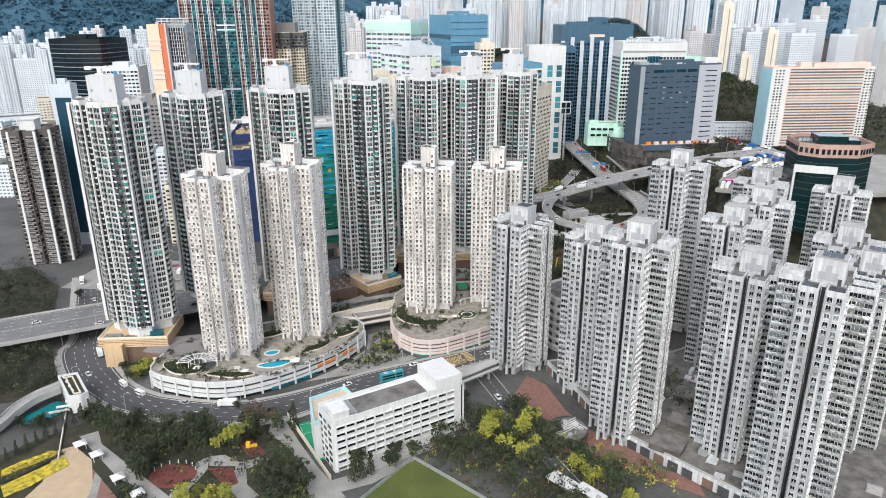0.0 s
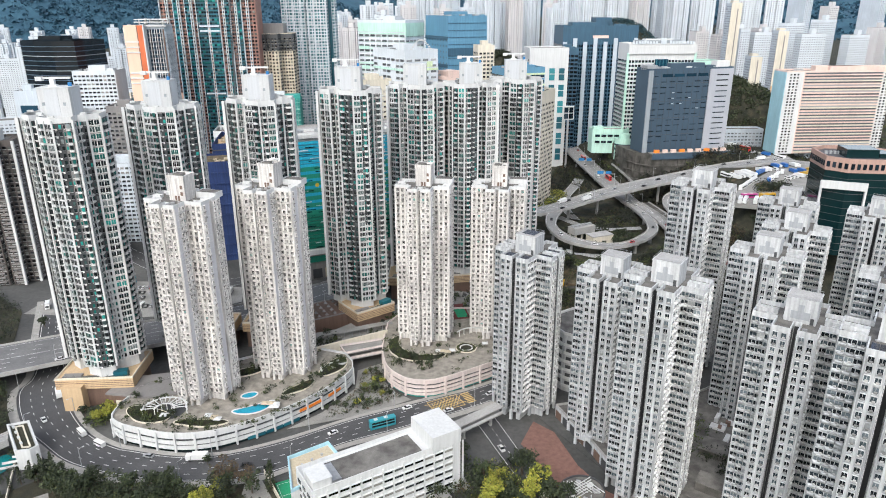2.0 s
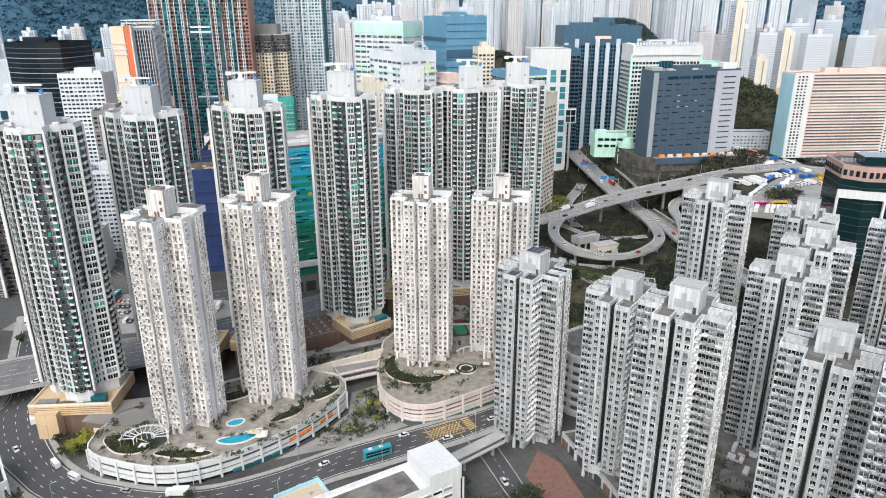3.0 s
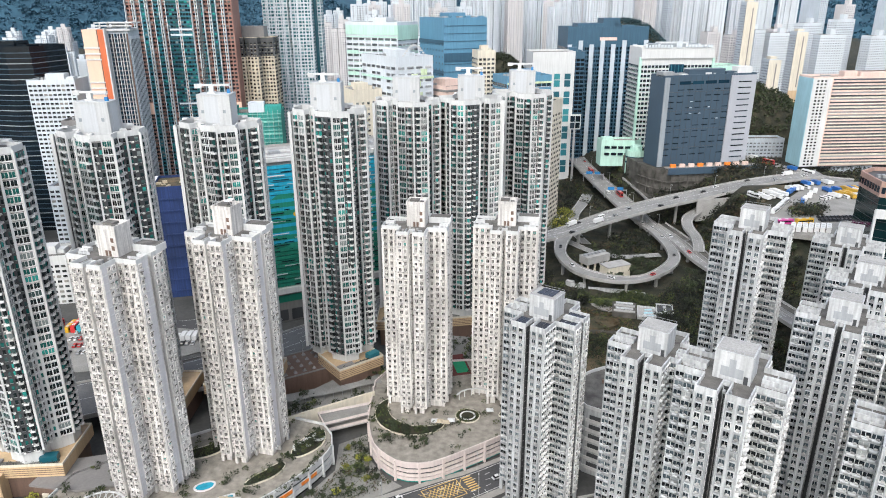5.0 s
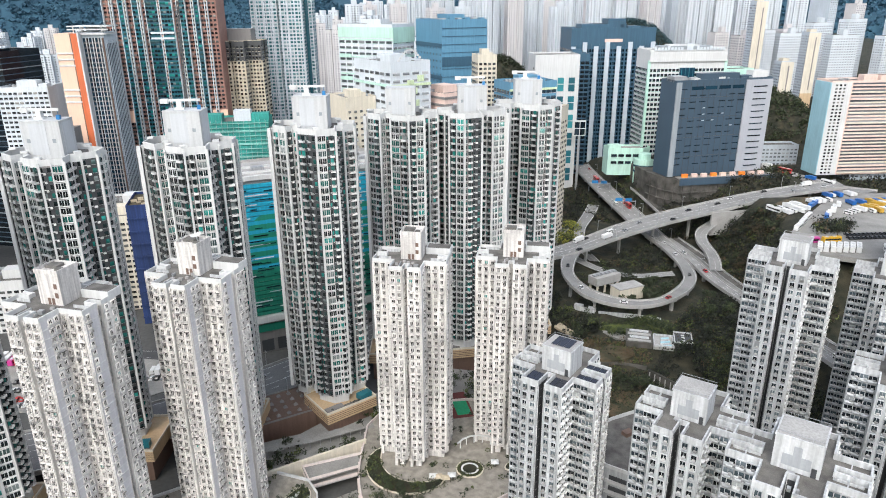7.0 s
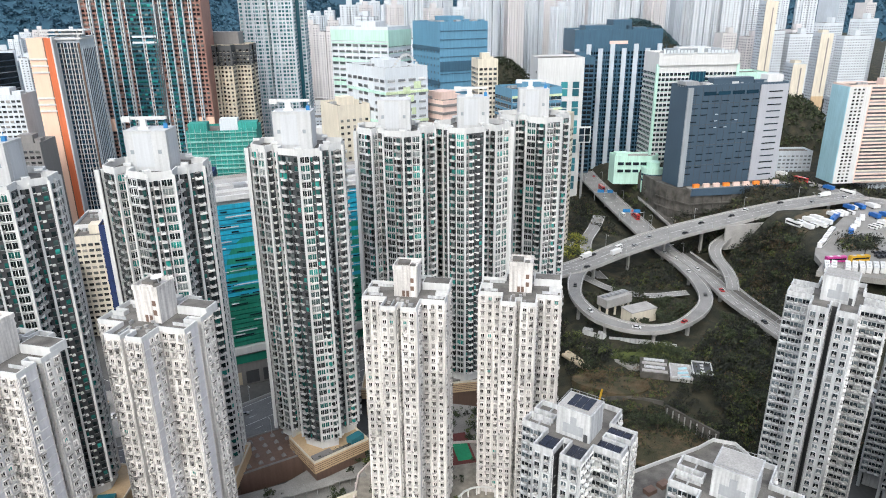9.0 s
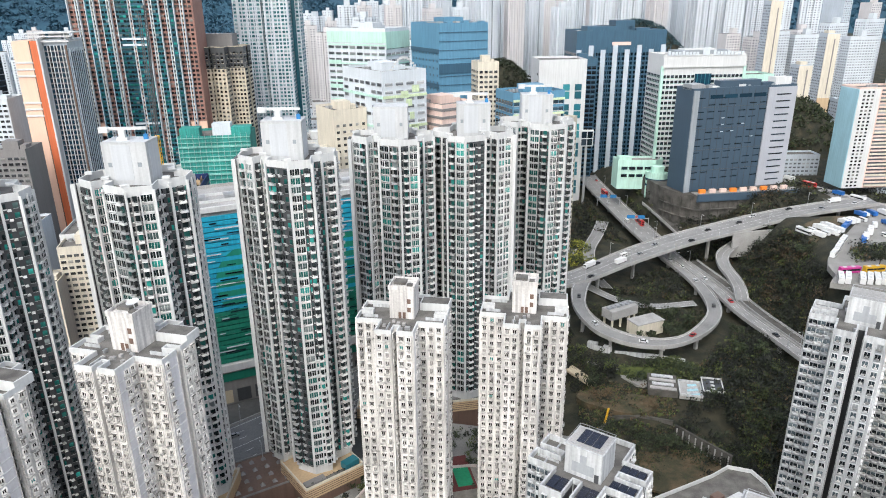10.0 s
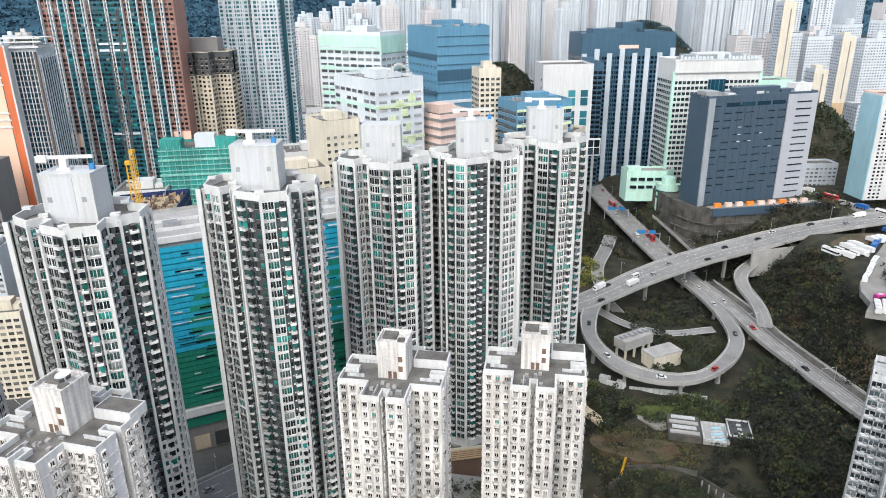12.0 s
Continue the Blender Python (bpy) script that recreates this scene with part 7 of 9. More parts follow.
for x, y, a, l, r, H, mt, lb in ((-200, 505, 14, 24, 24, 58, M_IVORY, "old stained ivory tenement with open galleries"), (-214, 490, 10, 18, 18, 44, M_IVORY, "old ivory tenement with roof clutter"), (-256, 476, 10, 24, 26, 30, M_WHITE, "white tiled factory block"),
                                 (-206, 520, 12, 30, 36, 60, M_WHITE, "white banded factory block"), (-262, 530, 8, 26, 34, 60, M_HAZEWHITE, "plain white concrete housing block"), (-262, 492, 10, 22, 26, 15, M_WHITE, "low white car-park building"),
                                 (-262, 560, 6, 22, 22, 98, M_TAUPE, "grey housing tower with deep balconies"), (-330, 520, 0, 26, 30, 58, M_HAZEWHITE, "white concrete housing tower"),
                                 (-360, 560, 0, 26, 30, 66, M_HAZEGREY, "grey concrete housing tower"), (-310, 610, 6, 26, 34, 120, M_HAZEWHITE, "tall white concrete housing tower"), (-100, 640, 20, 30, 40, 86, M_WHITE, "plain white flatted industrial block"), (-116, 590, 18, 24, 30, 70, M_IVORY, "weathered ivory flatted industrial block"),
                                 (-60, 660, 30, 30, 30, 104, M_HAZEWHITE, "plain white flatted industrial block"), (-196, 600, 10, 30, 30, 72, M_WHITE, "plain white multi-storey factory block")):
    b_, p = corner_block("old_block", x, y, a, l, r, 0, H, mt, lb)
    grid(b_, p, H, 3.3, 3.3, mt, M_GLASS, (2.4, 1.5), skip=(1, 2))

# dark teal glass office with salmon crown
OCT = [(-20, -10), (-10, -18), (12, -18), (24, -8), (24, 14), (10, 24), (-10, 24), (-20, 14)]
dt = shell("teal_glass_office", 240, 437, -8, 30, OCT, 56, M_TEALDK, "dark teal glass office with salmon stone crown", "building", roof=M_DARK)
for k in range(12):
    Geo().ring([(x * 1.004, y * 1.004) for x, y in OCT], 3 + k * 4.3, 3.25 + k * 4.3, 0.3).link("floor_line", M_DARK, dt)
Geo().ring([(x * 1.02, y * 1.02) for x, y in OCT], 50, 58, 1.0).link("stone_crown", M_CROWN, dt)
for i, px, py, ex, ey, L in edges_of(OCT):
    m = int(L / 3)
    for q in range(m):
        d = L * (q + 0.5) / m
        Geo().box((px * 1.02 + ex * d + ey * 0.1, py * 1.02 + ey * d - ex * 0.1, 52), (1.8, 0.5, 3.2), math.degrees(math.atan2(ey, ex))).link("crown_window", M_GLASS_K, dt)
fm = Geo().box((-22, -14, 0), (1.2, 1.2, 44)).box((0, -20, 0), (1.2, 1.2, 44)).box((-11, -17.2, 40), (24, 1.4, 4.6), -15)
fm.link("white_portal", M_WHITE, dt)


# ---- far city ----
def far_tower(kind, H, wall):
    """One far tower, to be copied: body with vertical ribs and rows of windows."""
    root = empty("far_tower", (0, 0, -500), "pale high-rise housing tower with haze tinted into its colour", "tower", "far towers")
    poly = CROSS(6, 12, 1.2, 3, 6) if kind == 0 else rect(34, 14) if kind == 1 else CROSS(9, 11, 1.0, 2, 8) if kind == 2 else rect(18, 18)
    Geo().prism(poly, 0, H, 0, 1).link("body", [wall, M_ROOF], root)
    Geo().box((0, 5 if kind in (1, 3) else 0, H), (7, 6, 6)).link("lift_tower", wall, root)
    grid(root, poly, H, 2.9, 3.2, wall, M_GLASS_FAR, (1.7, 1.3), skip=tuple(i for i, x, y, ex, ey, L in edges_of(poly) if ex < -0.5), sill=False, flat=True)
    return root


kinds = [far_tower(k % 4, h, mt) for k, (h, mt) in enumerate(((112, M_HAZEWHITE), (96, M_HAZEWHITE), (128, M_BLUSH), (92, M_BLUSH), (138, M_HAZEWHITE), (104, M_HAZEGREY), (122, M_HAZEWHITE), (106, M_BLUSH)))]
rngf = random.Random(21)


def far_row(x0, x1, y, gap, turn, choices, sink=0.0):
    """A row of alike housing towers, evenly set as estates are."""
    x = x0
    while x < x1:
        px, py = x + rngf.uniform(-6, 6), y + rngf.uniform(-22, 22)
        if not (110 < px < 325 and py < 1062 or 20 < px < 100 and py < 965):
            copy_thing(kinds[rngf.choice(choices)], pose(px, py, ground_z(px, py) - 1 - sink - rngf.uniform(0, 6), 0, 0, turn + rngf.choice((0, 0, 90, 12))))
        x += gap * rngf.uniform(0.8, 1.35)


for x0, x1, y, gap, turn, choices in ((-185, 15, 985, 40, -20, (2, 4, 6)), (350, 470, 1010, 46, 10, (1, 3, 5)), (480, 800, 1020, 50, 25, (1, 3, 1)), (-170, 330, 1095, 42, 12, (2, 4, 6, 2)), (330, 520, 1100, 50, -14, (0, 4, 6, 6)),
                                       (-210, 240, 1180, 40, 30, (0, 4, 6)), (240, 520, 1190, 42, -10, (6, 0, 7, 4)), (-240, 300, 1290, 42, 8, (2, 6, 4)), (300, 480, 1300, 46, 24, (0, 4, 5)),
                                       (-280, 430, 1410, 46, -8, (0, 4, 6, 7)), (-320, 430, 1560, 54, 15, (4, 6, 0)), (-360, 420, 1740, 62, 0, (4, 6)),
                                       (360, 760, 955, 46, 8, (3, 1, 3)), (540, 900, 1130, 44, 20, (1, 3, 5)), (-760, -360, 1090, 38, 10, (0, 1, 0, 5)), (-920, -440, 1260, 40, -6, (0, 1, 6)), (-1000, -520, 1460, 46, 14, (0, 6, 1)),
                                       (-640, -470, 1010, 36, 18, (0, 0, 6)), (-470, -330, 1150, 36, -12, (0, 2, 0)), (-900, -690, 1200, 38, 20, (0, 1, 0)), (-420, -280, 1400, 38, 6, (0, 6)), (-760, -560, 1480, 40, 14, (0, 6, 2)), (-1150, -940, 1420, 44, 14, (0, 6))):
    far_row(x0, x1, y, gap, turn, choices)
for k in kinds:
    for o in (*k.children_recursive, k):
        bpy.data.objects.remove(o)
low = []
for k in range(128):
    x, y = (rngf.uniform(-520, 560), rngf.uniform(620, 1000)) if k < 90 else (rngf.uniform(-560, -255), rngf.uniform(660, 1050))
    if 60 < x < 280 and y < 900 or -260 < x < 130 and y < 780:
        continue
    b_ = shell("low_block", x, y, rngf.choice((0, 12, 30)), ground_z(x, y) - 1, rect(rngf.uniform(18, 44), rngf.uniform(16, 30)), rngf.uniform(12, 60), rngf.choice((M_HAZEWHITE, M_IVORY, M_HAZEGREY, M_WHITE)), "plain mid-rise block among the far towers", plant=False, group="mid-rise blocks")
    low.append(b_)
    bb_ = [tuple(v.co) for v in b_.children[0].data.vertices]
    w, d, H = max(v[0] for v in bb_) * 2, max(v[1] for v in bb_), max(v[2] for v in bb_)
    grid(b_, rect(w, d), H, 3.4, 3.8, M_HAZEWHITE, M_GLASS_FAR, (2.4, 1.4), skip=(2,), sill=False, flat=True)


# ---- hills ----
def ridge(name, x0, x1, y0, y1, h, seed, label):
    g = Geo()
    nx, ny = 70, 16
    for j in range(ny + 1):
        for i in range(nx + 1):
            x, y = x0 + (x1 - x0) * i / nx, y0 + (y1 - y0) * j / ny
            f = math.sin(math.pi * min(1, j / ny * 0.75)) * math.sin(math.pi * (0.04 + 0.92 * i / nx)) ** 0.6
            z = h * f * (0.65 + 0.55 * noise.noise((x * 0.0016 + seed, y * 0.0016, 0.3))) + 22 * noise.noise((x * 0.008, y * 0.008, seed))
            g.v.append((x, y, max(20, z + 40)))
    for j in range(ny):
        for i in range(nx):
            k = j * (nx + 1) + i
            g.f.append((k, k + 1, k + nx + 2, k + nx + 1))
            g.m.append(0)
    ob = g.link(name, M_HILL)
    for p in ob.data.polygons:
        p.use_smooth = True
    tagged(ob, label, "hill", kind="structure")
    crowns, rng = Geo(), random.Random(seed)
    for k in range(6500):
        i, j = int(nx * rng.random()), int(ny * 0.62 * rng.random())
        x, y, z = g.v[j * (nx + 1) + i]
        _, y1_, z1_ = g.v[(j + 1) * (nx + 1) + i]
        q = rng.random()
        r = rng.uniform(7, 17)
        leaf_cloud(crowns, rng, [(x + rng.uniform(0, 1) * (x1 - x0) / nx, y + (y1_ - y) * q, z + (z1_ - z) * q + 2, r)], 8, 7.5)
    tagged(crowns.link("hillside_trees", M_LEAF_HILL), "tree crowns on the far hillside, tinted blue for haze", "woods", kind="stuff")


ridge("backdrop", -2600, -150, 2000, 3600, 420, 3, "wooded hillside behind the city, tinted blue-green for haze")
ridge("backdrop", 440, 2900, 1380, 3200, 440, 9, "wooded hillside behind the city, tinted blue-green for haze")
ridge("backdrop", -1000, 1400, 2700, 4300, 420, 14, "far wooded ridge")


# ---- plants ----
def tree(seed, h, spread, mat, kind="tree"):
    rng = random.Random(seed)
    root = empty("tree", (0, 0, -400), {"tree": "broad dark green leafy street tree", "yellow": "yellow-green leafy tree in new leaf", "russet": "russet brown leafy tree", "cypress": "narrow dark green conifer"}[kind], "tree", "park trees")
    t = Geo()
    pts = [(0, 0, 0, 0.32), (rng.uniform(-0.2, 0.2), rng.uniform(-0.2, 0.2), h * 0.35, 0.2), (rng.uniform(-0.4, 0.4), rng.uniform(-0.4, 0.4), h * 0.7, 0.1)]

    def limb(a, b):
        k = len(t.v)
        for p in (a, b):
            for i in range(6):
                an = math.pi * i / 3
                t.v.append((p[0] + p[3] * math.cos(an), p[1] + p[3] * math.sin(an), p[2]))
        for i in range(6):
            j = (i + 1) % 6
            t.f.append((k + i, k + j, k + 6 + j, k + 6 + i))
            t.m.append(0)

    limb(pts[0], pts[1])
    limb(pts[1], pts[2])
    clumps = []
    if kind == "cypress":
        for k in range(9):
            clumps.append((rng.uniform(-0.2, 0.2), rng.uniform(-0.2, 0.2), h * (0.12 + 0.095 * k), spread * (1.05 - k * 0.1)))
    else:
        for k in range(13):
            a, q = rng.uniform(0, 2 * math.pi), spread * rng.uniform(0.15, 0.85)
            z = h * rng.uniform(0.42, 0.95)
            c = (q * math.cos(a), q * math.sin(a), z, spread * rng.uniform(0.24, 0.46))
            clumps.append(c)
            if k % 2 == 0:
                limb((*pts[1][:3], 0.12), (c[0] * 0.8, c[1] * 0.8, c[2] - 0.2, 0.04))
    t.link("trunk", M_BARK, root)
    g = Geo()
    leaf_cloud(g, rng, clumps, 42, 0.62 if kind != "cypress" else 0.5)
    g.link("crown", mat, root)
    return root


TREES = [tree(1, 8.5, 3.9, M_LEAF), tree(2, 10, 4.6, M_LEAF), tree(3, 7, 3.2, M_LEAF), tree(4, 9, 4.2, M_LEAF_Y, "yellow"), tree(5, 7.5, 3.4, M_LEAF_Y, "yellow"), tree(6, 11, 5.0, M_LEAF_R, "russet"), tree(7, 11, 1.7, M_LEAF, "cypress")]
rngt = random.Random(77)


def plant(x, y, kinds_, s=1.0, z=None):
    src = TREES[rngt.choice(kinds_)]
    m = pose(x, y, ground_z(x, y) + 0.2 if z is None else z, 0, 0, rngt.uniform(0, 360)) @ Matrix.Scale(s * rngt.uniform(0.8, 1.2), 4)
    t_ = copy_thing(src, m)
    t_.matrix_basis = m
    return t_


def inside(p, poly):
    return inside_ring(p[0], p[1], poly)


def grove(poly, n, kinds_, s=1.0, z=None, keep=()):
    xs, ys = [p[0] for p in poly], [p[1] for p in poly]
    made = 0
    for _ in range(n * 12):
        p = (rngt.uniform(min(xs), max(xs)), rngt.uniform(min(ys), max(ys)))
        if inside(p, poly) and not any(inside(p, k) for k in keep):
            plant(*p, kinds_, s, z)
            made += 1
            if made == n:
                break


grove([(-150, 252), (-130, 248), (-90, 246), (-68, 250), (-72, 240), (-84, 240), (-110, 230), (-135, 236)], 24, (0, 1, 2))
grove([(-135, 236), (-118, 224), (-116, 208), (-106, 204), (-112, 196), (-122, 214)], 8, (0, 1, 2))
grove([(-96, 232), (-86, 242), (-76, 246), (-72, 242), (-82, 238), (-92, 228)], 9, (2, 3), 0.8)
grove([(-75, 212), (-66, 226), (-56, 214), (-50, 196), (-68, 200)], 12, (0, 1, 2))
grove([(-96, 204), (-84, 206), (-80, 198), (-95, 196)], 6, (3, 4, 4))
grove([(-160, 246), (-158, 256), (-150, 252), (-131, 248), (-138, 236), (-152, 248)], 12, (0, 2, 0))
for k in range(12):
    plant(-178 + 1.9 * k, 221 + 3.6 * k, (6,), 0.75)
grove([(-188, 256), (-182, 262), (-174, 268), (-171, 258), (-176, 246), (-187, 248)], 6, (0, 2), 0.6, keep=(blob(-180, 258, 8, 0, 20, 1.4, 1.2),))
for x, y, k, s in ((-84, 247, 5, 1.1), (-76, 248, 5, 1.0), (-67, 247, 6, 1.2), (-37, 213, 6, 1.2), (-34, 215, 6, 1.15), (-31, 217, 6, 1.0), (-96, 262, 2, 0.5), (-148, 248, 4, 0.8)):
    plant(x, y, (k,), s)
grove([(-12, 226), (4, 214), (40, 182), (66, 196), (40, 246), (26, 262), (4, 268), (-2, 250)], 34, (0, 1, 1, 2, 0, 3))
grove([(6, 236), (30, 220), (44, 226), (34, 254), (14, 258)], 14, (3, 4, 3, 0))
grove([(50, 210), (64, 196), (62, 216), (52, 228)], 8, (3, 4, 0))
grove([(-40, 221), (-14, 233), (0, 240), (0, 232), (-24, 220)], 10, (0, 2, 2))
grove([(-56, 300), (-45, 320), (-43, 334), (-36, 338), (-33, 325), (-27, 314), (-40, 302)], 18, (2, 2, 3), 0.42)
grove([(-31, 345), (-30, 326), (-20, 318), (-8, 322), (-9, 334), (-22, 342)], 12, (2, 0), 0.5, 8.2)
grove([(-138, 296), (-134, 284), (-118, 276), (-116, 284), (-126, 292)], 8, (2, 0), 0.4, 8.2)
grove([(-70, 300), (-56, 312), (-52, 326), (-60, 322)], 8, (2, 0), 0.4, 8.2)
grove([(-100, 352), (-66, 346), (-58, 362), (-74, 372)], 10, (2, 0), 0.55, 5.0)
grove([(-28, 392), (40, 392), (44, 412), (-8, 424)], 9, (2, 0), 0.7, 5.0)
grove([(-165, 296), (-150, 300), (-146, 290), (-158, 286)], 10, (2, 3), 0.7)
grove([(-330, 330), (-262, 360), (-215, 385), (-230, 420), (-330, 400)], 8, (0, 1, 2))
grove([(-300, 240), (-215, 284), (-205, 262), (-215, 230), (-300, 210)], 8, (0, 1, 2))
grove([(80, 505), (86, 488), (104, 480), (122, 486), (136, 502), (142, 524), (128, 526), (110, 530), (92, 536)], 20, (0, 1, 2, 2), 0.8, keep=([(86, 492), (120, 498), (120, 522), (86, 516)],))
grove([(62, 572), (84, 610), (90, 640), (76, 640), (58, 600)], 8, (0, 3, 4), 0.9)
for poly, n in (([(120, 380), (170, 392), (172, 440), (158, 500), (130, 470), (120, 440), (140, 424)], 64), ([(60, 392), (120, 380), (122, 408), (100, 412)], 14), ([(60, 440), (84, 446), (80, 462), (62, 470)], 10), ([(186, 440), (232, 470), (226, 540), (210, 575), (190, 560), (192, 500)], 70), ([(118, 462), (146, 470), (152, 496), (134, 480)], 12)):
    grove(poly, n // 8, (0, 1, 1, 2), 1.0)


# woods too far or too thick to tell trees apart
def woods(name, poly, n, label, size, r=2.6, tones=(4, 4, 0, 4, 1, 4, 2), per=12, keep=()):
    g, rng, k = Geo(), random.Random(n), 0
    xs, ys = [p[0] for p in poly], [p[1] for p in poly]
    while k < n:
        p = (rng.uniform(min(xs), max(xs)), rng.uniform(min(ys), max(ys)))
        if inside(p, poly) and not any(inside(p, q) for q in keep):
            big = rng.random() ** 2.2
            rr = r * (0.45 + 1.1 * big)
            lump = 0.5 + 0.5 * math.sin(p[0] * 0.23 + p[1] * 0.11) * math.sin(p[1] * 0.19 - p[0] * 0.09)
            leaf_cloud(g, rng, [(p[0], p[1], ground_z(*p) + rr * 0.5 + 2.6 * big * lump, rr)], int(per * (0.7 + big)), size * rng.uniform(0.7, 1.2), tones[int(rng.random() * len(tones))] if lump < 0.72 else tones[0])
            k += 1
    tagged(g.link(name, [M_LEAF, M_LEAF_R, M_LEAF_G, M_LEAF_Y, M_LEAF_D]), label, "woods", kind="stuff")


ROADS_KEEP = [[(p.x, p.y) for p in A] + [(p.x, p.y) for p in reversed(B)] for A, B in (LOOP, HWY)]
woods("undergrowth", [(112, 372), (172, 386), (174, 440), (160, 500), (150, 492), (126, 466), (120, 440), (122, 408)], 2300, "thick dark undergrowth on the valley floor", 0.85, keep=ROADS_KEEP)
woods("undergrowth", [(176, 425), (206, 455), (192, 482), (201, 505), (210, 538), (213, 560), (214, 580), (196, 592), (180, 560), (176, 500)], 2500, "thick dark undergrowth on the bank", 0.85, keep=ROADS_KEEP)
woods("undergrowth", [(52, 404), (60, 388), (112, 374), (122, 404), (98, 418), (64, 424)], 1900, "low scrub on the building site", 0.55, 1.2, (0, 2, 1, 4, 4, 0))
woods("undergrowth", [(58, 422), (98, 424), (104, 432), (96, 446), (78, 450), (60, 446)], 900, "brownish weeds above the site wall", 0.5, 0.9, (1, 1, 2, 0, 4))
woods("undergrowth", [(58, 446), (76, 450), (84, 458), (74, 476), (60, 486)], 420, "dark shrubs beside the access track", 0.75, 2.0)
woods("undergrowth", [(86, 450), (118, 450), (126, 464), (116, 472), (98, 468), (84, 466)], 700, "green shrubs round the waterworks", 0.7, 1.6, (0, 2, 0, 2, 0), keep=([(92, 434), (124, 426), (128, 446), (94, 454)],))
woods("undergrowth", [(78, 496), (90, 478), (112, 476), (134, 492), (146, 512), (150, 530), (130, 526), (104, 534), (80, 534)], 620, "dark shrubs inside the loop road", 0.7, 1.7, (0, 0, 2, 0, 1), keep=ROADS_KEEP + [[(86, 494), (116, 490), (118, 512), (88, 520)]])
woods("undergrowth", [(100, 548), (146, 540), (150, 566), (146, 590), (110, 562)], 420, "dark trees under the viaduct", 0.9, 2.4, keep=ROADS_KEEP)
woods("undergrowth", [(58, 486), (68, 490), (66, 520), (72, 538), (60, 540), (50, 510)], 240, "dark shrubs outside the loop road", 0.8, 2.0)
woods("undergrowth", [(74, 596), (104, 600), (104, 640), (92, 660), (74, 630)], 420, "yellow-green trees beside the viaduct", 0.9, 2.2, (3, 0, 2, 3, 0))
woods("undergrowth", [(160, 604), (200, 598), (262, 620), (264, 650), (206, 646), (164, 652)], 1000, "dark trees below the retaining wall", 1.0, 2.6, keep=ROADS_KEEP)
woods("undergrowth", [(122, 640), (134, 640), (132, 700), (120, 740), (108, 720)], 260, "dark verge trees beside the highway", 1.0, 2.2)
woods("undergrowth", [(148, 660), (160, 662), (150, 720), (142, 760), (136, 740)], 260, "dark verge trees beside the highway", 1.0, 2.2)
woods("undergrowth", [(216, 508), (240, 512), (252, 530), (228, 530)], 260, "dark trees on an island in the lorry park", 0.9, 2.4)
woods("undergrowth", [(250, 672), (262, 640), (330, 660), (420, 690), (420, 710), (300, 706)], 500, "dark trees below the housing slab", 1.2, 3.2)
woods("far_woods", [(400, 716), (640, 730), (720, 950), (430, 945)], 520, "dark trees between the far housing blocks", 2.2, 6.5, (0, 4, 0, 4, 2))
woods("undergrowth", [(100, 640), (126, 700), (130, 760), (112, 740), (92, 660)], 300, "trees beside the far highway", 1.0, 2.4)


def canopy(poly, n, label, lift, r, tones=(0, 0, 0, 2, 0), size=0.6, keep=(), deck=0.0):
    """Crowns that merge into one another over the planted trees."""
    g, rng, k = Geo(), random.Random(n + 7), 0
    xs, ys = [p[0] for p in poly], [p[1] for p in poly]
    while k < n:
        p = (rng.uniform(min(xs), max(xs)), rng.uniform(min(ys), max(ys)))
        if inside(p, poly) and not any(inside(p, q) for q in keep):
            tone = tones[int(rng.random() * len(tones))]
            top = lift * rng.uniform(0.6, 1.25)
            for q in range(6):
                a, d = rng.uniform(0, 6.283), r * rng.random()
                leaf_cloud(g, rng, [(p[0] + d * math.cos(a), p[1] + d * math.sin(a), deck + ground_z(*p) + top * rng.uniform(0.35, 1.0), r * rng.uniform(0.35, 0.6))], 11, size, tone)
            k += 1
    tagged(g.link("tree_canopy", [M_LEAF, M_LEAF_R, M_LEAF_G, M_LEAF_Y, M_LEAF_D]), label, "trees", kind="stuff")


ROADS_ALL = ROADS_KEEP + [[(167, 592), (172.5, 552), (175, 514), (180, 476), (185, 438), (175, 438), (166, 512), (160, 590)], [(207, 618), (180, 594), (172, 556), (164, 526), (173, 524), (181, 554), (187, 588), (211, 610)]]
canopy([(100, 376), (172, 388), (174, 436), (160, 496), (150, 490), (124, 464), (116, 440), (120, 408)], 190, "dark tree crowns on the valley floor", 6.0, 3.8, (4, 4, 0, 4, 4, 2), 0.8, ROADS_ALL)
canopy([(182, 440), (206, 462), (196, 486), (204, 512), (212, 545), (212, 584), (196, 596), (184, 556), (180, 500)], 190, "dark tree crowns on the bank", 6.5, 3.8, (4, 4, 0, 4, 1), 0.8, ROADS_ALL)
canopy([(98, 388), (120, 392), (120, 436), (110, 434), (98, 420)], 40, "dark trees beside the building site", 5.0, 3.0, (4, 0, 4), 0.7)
canopy([(60, 448), (78, 452), (86, 466), (74, 478), (60, 486)], 34, "dark trees beside the access track", 5.0, 2.8, (0, 4, 2), 0.7)
canopy([(148, 662), (164, 664), (170, 700), (160, 730), (146, 740), (140, 720)], 60, "dark trees on the slope below the annexe", 5.0, 3.0, (0, 4, 2, 0), 0.8, ROADS_ALL)
canopy([(-152, 250), (-131, 250), (-92, 246), (-80, 244), (-96, 230), (-112, 228), (-122, 226), (-138, 236)], 120, "dense dark crowns along the curved street", 6.0, 3.2)
canopy([(-14, 230), (2, 222), (38, 186), (50, 192), (36, 226), (24, 254), (8, 262), (0, 246)], 130, "dense park crowns between school and estate", 6.5, 3.2, (0, 0, 2, 0, 1, 0))
